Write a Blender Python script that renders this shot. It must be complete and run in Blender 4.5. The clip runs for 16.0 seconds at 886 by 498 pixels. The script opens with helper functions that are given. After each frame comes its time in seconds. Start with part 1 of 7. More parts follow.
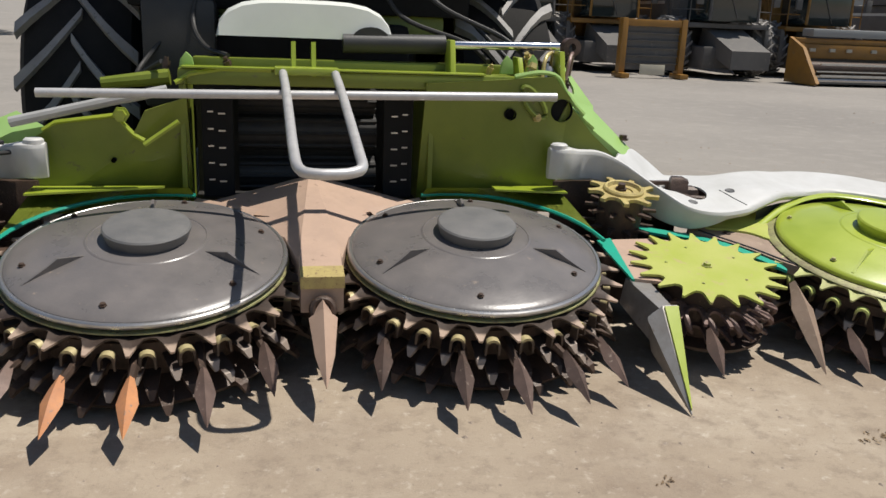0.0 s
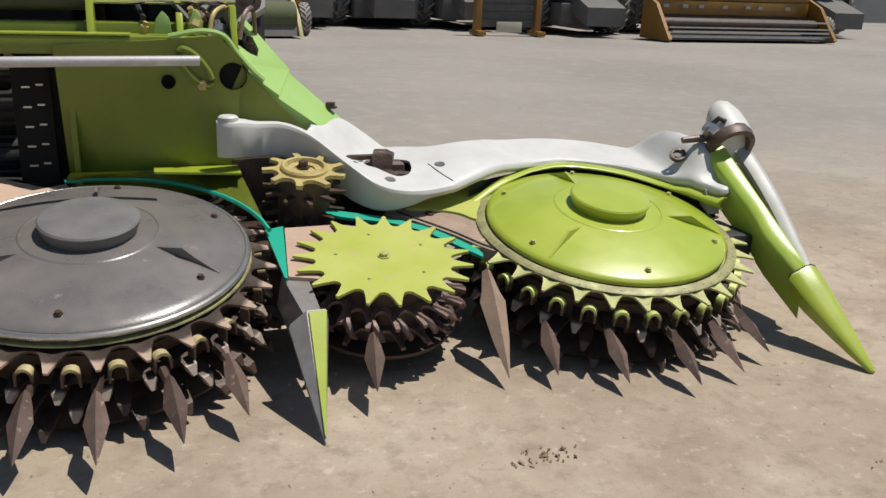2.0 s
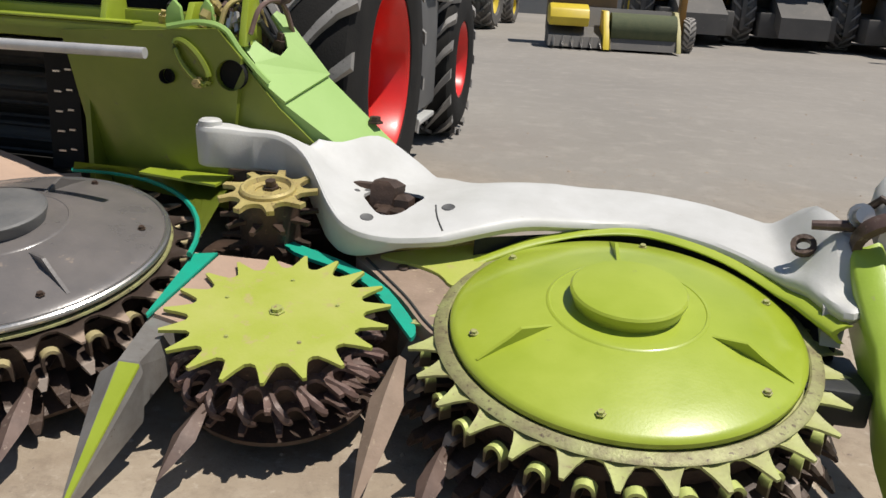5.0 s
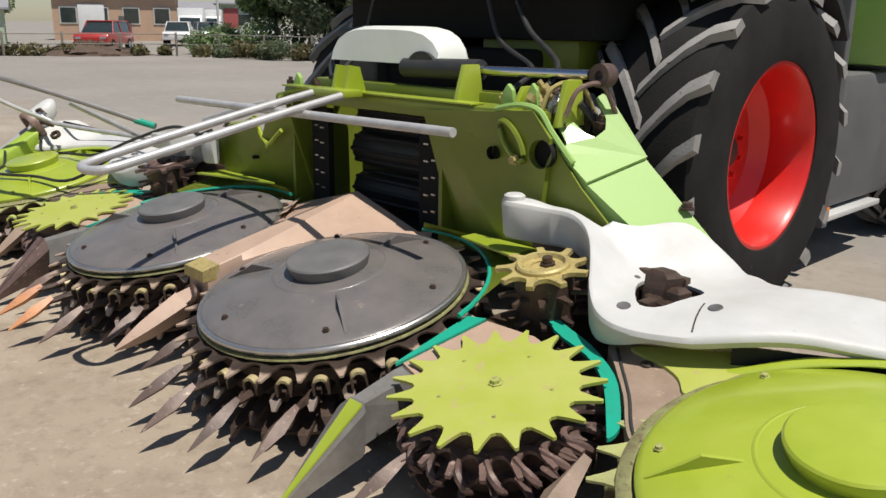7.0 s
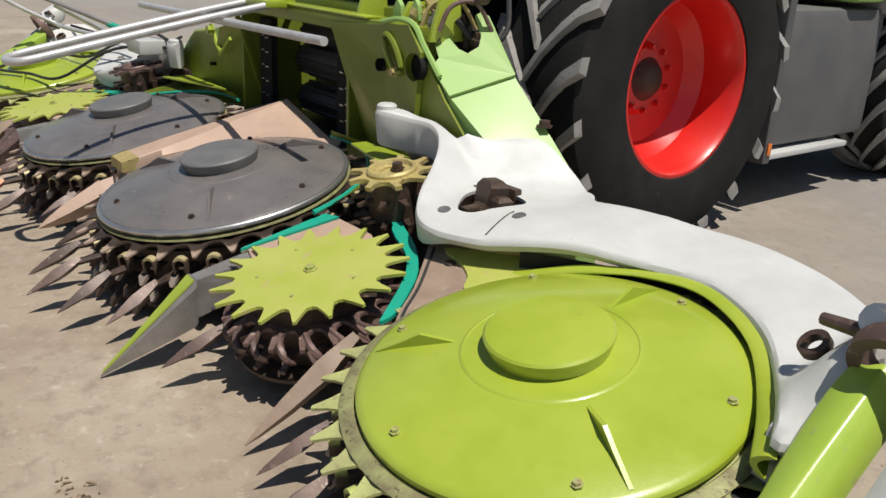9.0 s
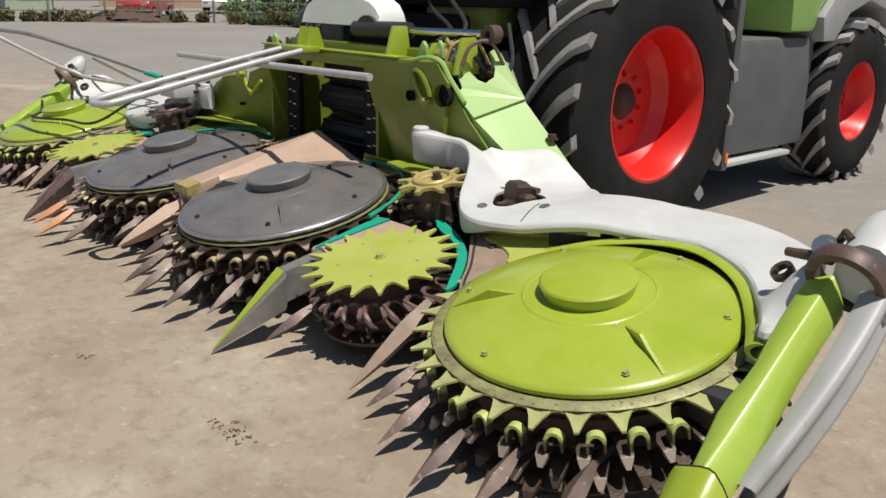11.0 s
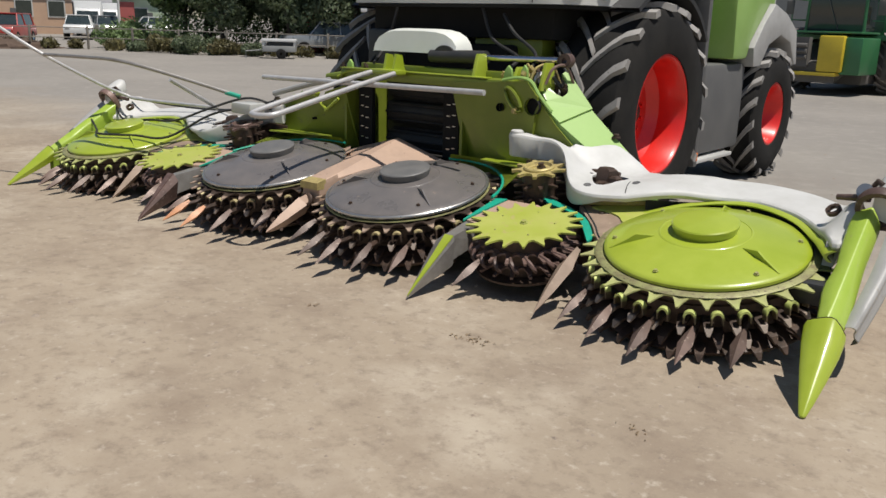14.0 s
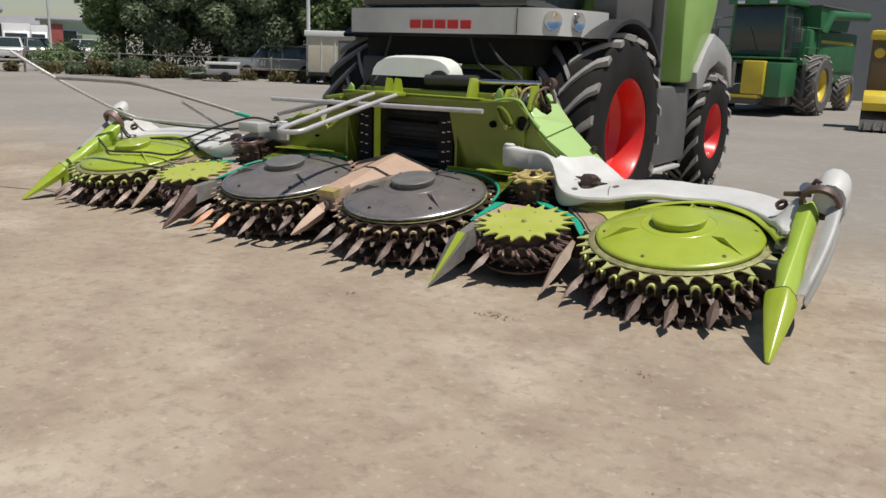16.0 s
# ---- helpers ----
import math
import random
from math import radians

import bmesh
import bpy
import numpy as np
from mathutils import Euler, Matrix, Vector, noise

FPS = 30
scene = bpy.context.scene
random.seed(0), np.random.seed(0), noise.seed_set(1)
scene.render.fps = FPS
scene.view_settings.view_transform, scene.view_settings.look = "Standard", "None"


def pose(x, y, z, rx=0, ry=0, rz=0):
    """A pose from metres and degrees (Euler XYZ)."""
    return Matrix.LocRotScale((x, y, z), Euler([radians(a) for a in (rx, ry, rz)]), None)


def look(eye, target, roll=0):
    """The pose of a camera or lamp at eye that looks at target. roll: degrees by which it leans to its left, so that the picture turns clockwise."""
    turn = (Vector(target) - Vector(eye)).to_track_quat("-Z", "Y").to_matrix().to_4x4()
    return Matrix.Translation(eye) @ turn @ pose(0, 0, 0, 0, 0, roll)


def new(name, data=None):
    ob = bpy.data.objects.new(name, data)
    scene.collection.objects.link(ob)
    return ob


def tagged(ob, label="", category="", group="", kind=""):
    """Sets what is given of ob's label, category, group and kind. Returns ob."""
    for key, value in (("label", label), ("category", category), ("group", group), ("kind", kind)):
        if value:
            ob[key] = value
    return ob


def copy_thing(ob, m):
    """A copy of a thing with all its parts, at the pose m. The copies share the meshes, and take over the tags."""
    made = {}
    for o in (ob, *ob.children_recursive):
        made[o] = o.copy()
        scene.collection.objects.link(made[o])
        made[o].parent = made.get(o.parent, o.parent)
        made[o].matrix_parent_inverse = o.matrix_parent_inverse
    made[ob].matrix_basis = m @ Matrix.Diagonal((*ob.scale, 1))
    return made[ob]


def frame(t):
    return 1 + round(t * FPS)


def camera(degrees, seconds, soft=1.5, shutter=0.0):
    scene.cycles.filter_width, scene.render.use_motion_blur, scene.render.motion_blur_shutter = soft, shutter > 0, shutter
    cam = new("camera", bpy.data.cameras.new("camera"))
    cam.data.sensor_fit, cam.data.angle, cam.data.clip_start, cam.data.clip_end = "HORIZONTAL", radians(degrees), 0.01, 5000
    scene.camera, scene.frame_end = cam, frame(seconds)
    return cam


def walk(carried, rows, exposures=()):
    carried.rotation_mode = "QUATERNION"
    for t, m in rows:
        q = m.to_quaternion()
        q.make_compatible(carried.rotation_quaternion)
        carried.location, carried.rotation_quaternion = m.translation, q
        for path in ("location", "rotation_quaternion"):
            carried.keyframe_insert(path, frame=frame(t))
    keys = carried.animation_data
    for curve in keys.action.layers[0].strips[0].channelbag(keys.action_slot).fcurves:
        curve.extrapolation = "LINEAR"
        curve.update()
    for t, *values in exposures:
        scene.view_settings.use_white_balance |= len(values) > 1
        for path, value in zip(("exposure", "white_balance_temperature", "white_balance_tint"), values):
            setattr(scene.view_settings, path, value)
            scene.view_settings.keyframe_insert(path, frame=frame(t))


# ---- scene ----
cam = camera(55.7, 16.0)
METRES, EYE, TILT, LEAN, TURN = 9.6, 1.56, -15.5, -2.3, -11.4
ROWS = [
    (0.0, 0.0, 0.0, 0.0, 0.0, 0.0, 0.0),
    (0.5, 0.025, 0.0155, 0.003, -3.27, -0.95, 1.07),
    (1.0, 0.0555, 0.0231, 0.0049, -4.66, -1.59, 1.55),
    (1.5, 0.0837, 0.0402, 0.0061, -6.57, -2.47, 1.87),
    (2.0, 0.1166, 0.0607, 0.0113, -6.93, -2.76, 2.11),
    (2.5, 0.1482, 0.074, 0.0101, -5.72, -2.37, 1.17),
    (3.0, 0.1709, 0.0917, 0.0138, -3.6, -1.96, 0.01),
    (5.5, 0.3133, 0.1927, 0.0395, 30.92, -3.72, -8.42),
    (6.0, 0.3323, 0.2054, 0.0453, 41.57, -2.78, -10.27),
    (6.5, 0.3432, 0.2211, 0.0523, 50.76, -3.12, -11.87),
    (7.0, 0.3618, 0.2368, 0.0571, 56.71, -4.55, -12.54),
    (7.5, 0.378, 0.2553, 0.062, 60.0, -6.24, -13.44),
    (8.0, 0.3888, 0.2847, 0.0655, 61.5, -8.3, -15.12),
    (8.5, 0.4113, 0.3074, 0.0718, 63.51, -11.06, -15.89),
    (11.0, 0.4942, 0.2347, 0.0521, 59.49, -7.13, -13.34),
    (11.5, 0.4995, 0.198, 0.0402, 58.52, -7.05, -14.24),
    (12.0, 0.5115, 0.161, 0.0319, 56.59, -5.92, -14.03),
    (12.5, 0.507, 0.124, 0.0205, 54.32, -5.38, -13.22),
    (13.0, 0.5133, 0.0885, 0.0104, 52.03, -4.98, -13.07),
    (13.5, 0.5233, 0.0547, 0.0034, 50.53, -4.09, -12.79),
    (14.0, 0.5217, 0.02, -0.0067, 49.28, -3.14, -11.97),
    (14.5, 0.5296, -0.0074, -0.0145, 48.4, -2.44, -11.81),
    (15.0, 0.5428, -0.033, -0.0202, 47.76, -2.03, -11.72),
    (15.5, 0.5459, -0.0588, -0.0286, 46.3, -1.46, -11.13),
    (16.0, 0.5522, -0.0837, -0.0342, 44.52, -0.7, -11.15),
]
OX = -0.215
walk(cam, [(t, pose(OX, 0, EYE, TILT, LEAN, TURN) @ pose(METRES * x, METRES * y, METRES * z, 90 + pitch, roll, yaw)) for t, x, y, z, yaw, pitch, roll in ROWS], [(0, 0.15), (1, 0.15), (3, 0.08), (5.5, 0.10), (7, 0.15), (8.5, 0.04), (11, 0.04), (16, 0)])

# ---- light ----
SUN = Vector((0.36, -0.02, 1.0)).normalized()
world = bpy.data.worlds.new("sky")
scene.world = world
world.use_nodes = True
wt = world.node_tree
sky = wt.nodes.new("ShaderNodeTexSky")
sky.sky_type, sky.sun_disc = "NISHITA", False
sky.sun_elevation = math.asin(SUN.z)
sky.sun_rotation = math.atan2(SUN.x, SUN.y)
sky.dust_density = 0.4
wt.links.new(sky.outputs[0], wt.nodes["Background"].inputs[0])
wt.nodes["Background"].inputs[1].default_value = 0.066
sun_data = bpy.data.lights.new("sun", "SUN")
sun_data.energy, sun_data.angle, sun_data.color = 4.65, radians(0.53), (1.0, 0.95, 0.87)
sun = new("sun", sun_data)
sun.matrix_world = look(SUN * 50, (0, 0, 0))
scene.view_settings.exposure = 0.0


# ---- materials ----
def material(name, a, b, rough=0.5, metal=0.0, scale=6.0, bump=0.1, fine=90.0, spots=None, spot_at=0.62, coat=0.0, per_object=0.0, rough_var=0.12, gloss=0.5):
    """Two colours mixed by a broad noise, a fine grain in the relief, and spots of dirt or wear with a shape of their own."""
    m = bpy.data.materials.new(name)
    m.use_nodes = True
    nt = m.node_tree
    n, l = nt.nodes, nt.links
    p = n["Principled BSDF"]
    geo = n.new("ShaderNodeNewGeometry")
    broad = n.new("ShaderNodeTexNoise")
    broad.inputs["Scale"].default_value = scale
    broad.inputs["Detail"].default_value = 6
    broad.inputs["Roughness"].default_value = 0.62
    l.new(geo.outputs["Position"], broad.inputs["Vector"])
    ramp = n.new("ShaderNodeMapRange")
    ramp.inputs[1].default_value, ramp.inputs[2].default_value = 0.33, 0.67
    l.new(broad.outputs[0], ramp.inputs[0])
    mix = n.new("ShaderNodeMix")
    mix.data_type = "RGBA"
    mix.inputs[6].default_value, mix.inputs[7].default_value = (*a, 1), (*b, 1)
    l.new(ramp.outputs[0], mix.inputs[0])
    colour = mix.outputs[2]
    grain = n.new("ShaderNodeTexNoise")
    grain.inputs["Scale"].default_value = fine
    grain.inputs["Detail"].default_value = 4
    l.new(geo.outputs["Position"], grain.inputs["Vector"])
    if spots:
        patch = n.new("ShaderNodeTexNoise")
        patch.inputs["Scale"].default_value = scale * 3.7
        patch.inputs["Detail"].default_value = 8
        patch.inputs["Roughness"].default_value = 0.7
        l.new(geo.outputs["Position"], patch.inputs["Vector"])
        edge = n.new("ShaderNodeMapRange")
        edge.inputs[1].default_value, edge.inputs[2].default_value = spot_at, spot_at + 0.07
        l.new(patch.outputs[0], edge.inputs[0])
        over = n.new("ShaderNodeMix")
        over.data_type = "RGBA"
        over.inputs[7].default_value = (*spots, 1)
        l.new(edge.outputs[0], over.inputs[0])
        l.new(colour, over.inputs[6])
        colour = over.outputs[2]
    if per_object:
        info = n.new("ShaderNodeObjectInfo")
        hsv = n.new("ShaderNodeHueSaturation")
        scl = n.new("ShaderNodeMapRange")
        scl.inputs[3].default_value, scl.inputs[4].default_value = 1 - per_object, 1 + per_object
        l.new(info.outputs["Random"], scl.inputs[0])
        l.new(scl.outputs[0], hsv.inputs["Value"])
        l.new(colour, hsv.inputs["Color"])
        colour = hsv.outputs[0]
    l.new(colour, p.inputs["Base Color"])
    rr = n.new("ShaderNodeMapRange")
    rr.inputs[3].default_value, rr.inputs[4].default_value = max(0.03, rough - rough_var), min(1, rough + rough_var)
    l.new(broad.outputs[0], rr.inputs[0])
    l.new(rr.outputs[0], p.inputs["Roughness"])
    p.inputs["Metallic"].default_value = metal
    p.inputs["Specular IOR Level"].default_value = gloss
    p.inputs["Coat Weight"].default_value = coat
    p.inputs["Coat Roughness"].default_value = 0.12
    if bump:
        bp = n.new("ShaderNodeBump")
        bp.inputs["Strength"].default_value = bump
        bp.inputs["Distance"].default_value = 0.01
        l.new(grain.outputs[0], bp.inputs["Height"])
        l.new(bp.outputs[0], p.inputs["Normal"])
    return m


def worn_material(name, a, b, worn, along, lo, hi, rough=0.5, metal=0.15):
    """Steel with shade in its dark base colour; free ends, beyond a radius or above a height of its own part, are worn
    and lit bright in uneven patches.
    """
    m = material(name, a, b, rough, metal, scale=13, bump=0.15)
    nt = m.node_tree
    n, l = nt.nodes, nt.links
    p = n["Principled BSDF"]
    own = n.new("ShaderNodeTexCoord")
    if along == "radius":
        flat = n.new("ShaderNodeVectorMath")
        flat.operation = "MULTIPLY"
        flat.inputs[1].default_value = (1, 1, 0)
        l.new(own.outputs["Object"], flat.inputs[0])
        size = n.new("ShaderNodeVectorMath")
        size.operation = "LENGTH"
        l.new(flat.outputs[0], size.inputs[0])
        reach = size.outputs["Value"]
    else:
        split = n.new("ShaderNodeSeparateXYZ")
        l.new(own.outputs["Object"], split.inputs[0])
        reach = split.outputs[2]
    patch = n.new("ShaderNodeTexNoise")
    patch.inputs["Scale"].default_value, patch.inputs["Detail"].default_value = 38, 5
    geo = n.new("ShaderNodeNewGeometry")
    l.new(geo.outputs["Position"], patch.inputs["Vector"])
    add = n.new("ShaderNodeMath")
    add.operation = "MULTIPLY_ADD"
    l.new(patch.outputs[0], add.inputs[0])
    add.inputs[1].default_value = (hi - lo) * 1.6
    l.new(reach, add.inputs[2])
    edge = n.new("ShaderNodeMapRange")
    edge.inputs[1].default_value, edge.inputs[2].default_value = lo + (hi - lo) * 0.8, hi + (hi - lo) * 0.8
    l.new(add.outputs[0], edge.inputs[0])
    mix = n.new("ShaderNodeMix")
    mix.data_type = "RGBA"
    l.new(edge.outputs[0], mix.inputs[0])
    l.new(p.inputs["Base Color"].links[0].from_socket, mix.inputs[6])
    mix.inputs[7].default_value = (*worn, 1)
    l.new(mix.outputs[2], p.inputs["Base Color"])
    return m


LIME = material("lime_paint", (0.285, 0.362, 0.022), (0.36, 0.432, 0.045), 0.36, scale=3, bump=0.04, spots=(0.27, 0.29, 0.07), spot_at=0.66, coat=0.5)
DIVIDER = material("divider_green_paint", (0.31, 0.44, 0.05), (0.37, 0.49, 0.075), 0.38, scale=5, bump=0.06, spots=(0.33, 0.34, 0.14), spot_at=0.62, coat=0.2)
DUSTYLIME = material("dusty_lime_paint", (0.35, 0.40, 0.055), (0.42, 0.44, 0.11), 0.5, scale=3.2, bump=0.08, spots=(0.41, 0.37, 0.13), spot_at=0.57)
GREEN = material("light_green_paint", (0.27, 0.44, 0.11), (0.31, 0.48, 0.14), 0.52, scale=3, bump=0.05, spots=(0.27, 0.33, 0.13), spot_at=0.66, coat=0.2)
# Frame green mixed darker and more olive than the beams, shade included in the colour.
FRAME = material("shaded_frame_green", (0.15, 0.19, 0.018), (0.20, 0.24, 0.028), 0.42, scale=3, bump=0.06, spots=(0.13, 0.12, 0.05), spot_at=0.62, coat=0.1)
WORNLIME = material("worn_lime_steel", (0.42, 0.50, 0.09), (0.34, 0.30, 0.17), 0.45, 0.1, scale=14, bump=0.15, spots=(0.30, 0.20, 0.12), spot_at=0.55)
GREY = material("grey_cover_paint", (0.12, 0.111, 0.108), (0.165, 0.148, 0.14), 0.30, scale=5, bump=0.06, spots=(0.27, 0.22, 0.18), spot_at=0.63, coat=0.15)
HUBGREY = material("dark_hub_rubber", (0.11, 0.11, 0.11), (0.15, 0.145, 0.14), 0.55, scale=9, bump=0.08)
TAN = material("bare_tan_steel", (0.48, 0.335, 0.25), (0.40, 0.28, 0.212), 0.55, 0.05, scale=5, bump=0.1, spots=(0.22, 0.15, 0.11), spot_at=0.62)
DUSTYTAN = material("dusty_brown_steel", (0.33, 0.24, 0.18), (0.25, 0.18, 0.13), 0.6, 0.05, scale=9, bump=0.12, spots=(0.40, 0.31, 0.22), spot_at=0.60)
STEEL = material("worn_brown_steel", (0.17, 0.108, 0.092), (0.09, 0.057, 0.048), 0.5, 0.15, scale=10, bump=0.05, spots=(0.27, 0.205, 0.175), spot_at=0.58, per_object=0.35)
DUSTRING = material("dusty_olive_ring_steel", (0.33, 0.34, 0.14), (0.20, 0.17, 0.09), 0.55, 0.15, scale=15, bump=0.2, spots=(0.09, 0.06, 0.04), spot_at=0.57)
WORNRING = material("worn_lime_ring_steel", (0.44, 0.47, 0.17), (0.34, 0.33, 0.15), 0.5, 0.1, scale=12, bump=0.12, spots=(0.24, 0.17, 0.10), spot_at=0.60)
# Dark roots paint the shade under the rim; pale ends are wear and highlight.
WORNTIP = worn_material("shaded_ring_with_worn_tips", (0.035, 0.023, 0.018), (0.06, 0.04, 0.03), (0.40, 0.295, 0.22), "radius", 0.656, 0.676)
LOWTIP = worn_material("shaded_hook_tooth_with_lit_worn_tip", (0.04, 0.027, 0.021), (0.075, 0.05, 0.038), (0.32, 0.26, 0.215), "radius", 0.654, 0.668)
HOOKGREY = worn_material("shaded_hook_with_lit_worn_top", (0.05, 0.034, 0.026), (0.09, 0.06, 0.042), (0.44, 0.37, 0.19), "height", -0.113, -0.104)
HOOKLIME = worn_material("shaded_hook_with_lit_lime_top", (0.07, 0.055, 0.03), (0.12, 0.09, 0.05), (0.48, 0.54, 0.17), "height", -0.132, -0.112)
SHIELD = material("dull_grey_shield_paint", (0.40, 0.395, 0.385), (0.33, 0.325, 0.315), 0.5, scale=4, bump=0.06, spots=(0.32, 0.29, 0.25), spot_at=0.62)
# Soiled steel, dark enough to hold the shade between and below the rings too.
DARKSTEEL = material("soiled_shaded_steel", (0.04, 0.027, 0.02), (0.085, 0.052, 0.037), 0.5, 0.2, scale=12, bump=0.25, spots=(0.26, 0.17, 0.11), spot_at=0.63)
DULLSTEEL = material("dull_bare_steel", (0.34, 0.325, 0.305), (0.24, 0.22, 0.20), 0.42, 0.45, scale=9, bump=0.08, spots=(0.17, 0.12, 0.09), spot_at=0.62)
POINTSTEEL = material("scoured_point_steel", (0.175, 0.118, 0.095), (0.10, 0.067, 0.055), 0.5, 0.15, scale=8, bump=0.08, spots=(0.32, 0.25, 0.20), spot_at=0.59, per_object=0.35)
ORANGE = material("orange_paint_worn", (0.58, 0.26, 0.11), (0.44, 0.20, 0.10), 0.5, scale=12, bump=0.1, spots=(0.3, 0.2, 0.15), spot_at=0.6)
BRIGHT = material("polished_steel", (0.55, 0.54, 0.53), (0.42, 0.40, 0.38), 0.3, 0.85, scale=10, bump=0.05, spots=(0.25, 0.2, 0.17), spot_at=0.66)
GALV = material("galvanised_tube", (0.58, 0.57, 0.56), (0.45, 0.44, 0.44), 0.42, 0.35, scale=12, bump=0.1, spots=(0.3, 0.22, 0.16), spot_at=0.66)
WHITE = material("white_casting_paint", (0.57, 0.565, 0.55), (0.49, 0.485, 0.465), 0.5, scale=5, bump=0.08, spots=(0.40, 0.36, 0.30), spot_at=0.67)
HOODWHITE = material("clean_white_paint", (0.74, 0.76, 0.71), (0.68, 0.70, 0.66), 0.4, scale=4, bump=0.03, spots=(0.55, 0.55, 0.50), spot_at=0.70)
PANEL = material("light_grey_panel", (0.55, 0.55, 0.53), (0.48, 0.48, 0.46), 0.4, scale=3, bump=0.03, coat=0.2)
BLACK = material("black_paint", (0.026, 0.027, 0.029), (0.04, 0.039, 0.038), 0.5, scale=6, bump=0.1, spots=(0.05, 0.042, 0.035), spot_at=0.66)
# Near-black, almost without gloss, for places that lie in deep shade.
PITBLACK = material("shade_black", (0.014, 0.014, 0.0135), (0.020, 0.0195, 0.019), 0.9, scale=6, bump=0.0, gloss=0.2)
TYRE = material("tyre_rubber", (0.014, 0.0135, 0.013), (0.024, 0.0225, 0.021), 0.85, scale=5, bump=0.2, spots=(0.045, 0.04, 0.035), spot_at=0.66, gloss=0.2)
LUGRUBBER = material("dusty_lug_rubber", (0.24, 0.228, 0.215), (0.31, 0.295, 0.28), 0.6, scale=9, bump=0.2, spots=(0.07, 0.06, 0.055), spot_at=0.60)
RED = material("red_rim_paint", (0.70, 0.02, 0.014), (0.60, 0.018, 0.013), 0.38, scale=5, bump=0.03, coat=0.3)
TEAL = material("teal_paint", (0.01, 0.36, 0.24), (0.015, 0.30, 0.20), 0.42, scale=8, bump=0.05, spots=(0.2, 0.2, 0.14), spot_at=0.66)
BRASS = material("yellow_passivated_steel", (0.52, 0.43, 0.16), (0.40, 0.31, 0.13), 0.48, 0.2, scale=16, bump=0.12, spots=(0.20, 0.12, 0.07), spot_at=0.57)
GREYBODY = material("grey_plastic", (0.095, 0.095, 0.096), (0.125, 0.123, 0.12), 0.6, scale=4, bump=0.06)
# Rubber of the hoses; also the painted-in darkness of the feed throat.
HOSE = material("hose_and_throat_shade_black", (0.015, 0.015, 0.015), (0.03, 0.028, 0.026), 0.55, scale=20, bump=0.1)
CHROME = material("chrome_rod", (0.7, 0.7, 0.72), (0.62, 0.62, 0.65), 0.14, 1.0, scale=8, bump=0.0, rough_var=0.05)
REDMARK = material("red_lettering", (0.55, 0.02, 0.02), (0.5, 0.02, 0.02), 0.4, scale=6, bump=0)
AMBER = material("amber_reflector", (0.75, 0.2, 0.03), (0.7, 0.18, 0.03), 0.25, scale=20, bump=0)


# ---- mesh helpers ----
def part(name, bm, mat, parent, label="", smooth=0.6):
    """Links a bmesh as one mesh object under a thing or a part."""
    bmesh.ops.recalc_face_normals(bm, faces=bm.faces)
    me = bpy.data.meshes.new(name)
    bm.to_mesh(me)
    bm.free()
    me.materials.append(mat)
    if smooth:
        me.shade_smooth()
        me.set_sharp_from_angle(angle=smooth)
    ob = new(name, me)
    if parent is not None:
        ob.parent = parent
    if label:
        ob["label"] = label
    return ob


def share(ob, name, m, parent):
    """Another part on the same mesh."""
    o = new(name, ob["mesh"] if isinstance(ob, dict) else ob.data)
    o.matrix_basis = m
    o.parent = parent
    if not isinstance(ob, dict) and "label" in ob:
        o["label"] = ob["label"]
    return o


def thing(name, label, category, m=None, group="", kind=""):
    ob = new(name)
    ob.empty_display_size = 0.2
    if m is not None:
        ob.matrix_basis = m
    return tagged(ob, label, category, group, kind)


def structure(name, bm, mat, label="", smooth=0.6):
    return tagged(part(name, bm, mat, None, "", smooth), label, "", "", "structure")


def box(bm, x0, x1, y0, y1, z0, z1, m=None, bevel=0.0):
    made = bmesh.ops.create_cube(bm, size=1)["verts"]
    mm = Matrix.Translation(((x0 + x1) / 2, (y0 + y1) / 2, (z0 + z1) / 2)) @ Matrix.Diagonal((abs(x1 - x0), abs(y1 - y0), abs(z1 - z0), 1))
    bmesh.ops.transform(bm, matrix=(m @ mm) if m else mm, verts=made)
    if bevel:
        bmesh.ops.bevel(bm, geom=list({e for v in made for e in v.link_edges}), offset=bevel, segments=2, affect="EDGES", profile=0.6)
    return bm


def prism(bm, outline, z0, z1, m=None):
    """A straight-sided body over an outline in x and y; z1 and z0 may be functions of x and y."""
    f0 = z0 if callable(z0) else (lambda x, y: z0)
    f1 = z1 if callable(z1) else (lambda x, y: z1)
    lo = [bm.verts.new((x, y, f0(x, y))) for x, y in outline]
    hi = [bm.verts.new((x, y, f1(x, y))) for x, y in outline]
    k = len(outline)
    bm.faces.new(hi)
    bm.faces.new(lo[::-1])
    for i in range(k):
        bm.faces.new((lo[i], lo[(i + 1) % k], hi[(i + 1) % k], hi[i]))
    if m:
        bmesh.ops.transform(bm, matrix=m, verts=lo + hi)
    return bm


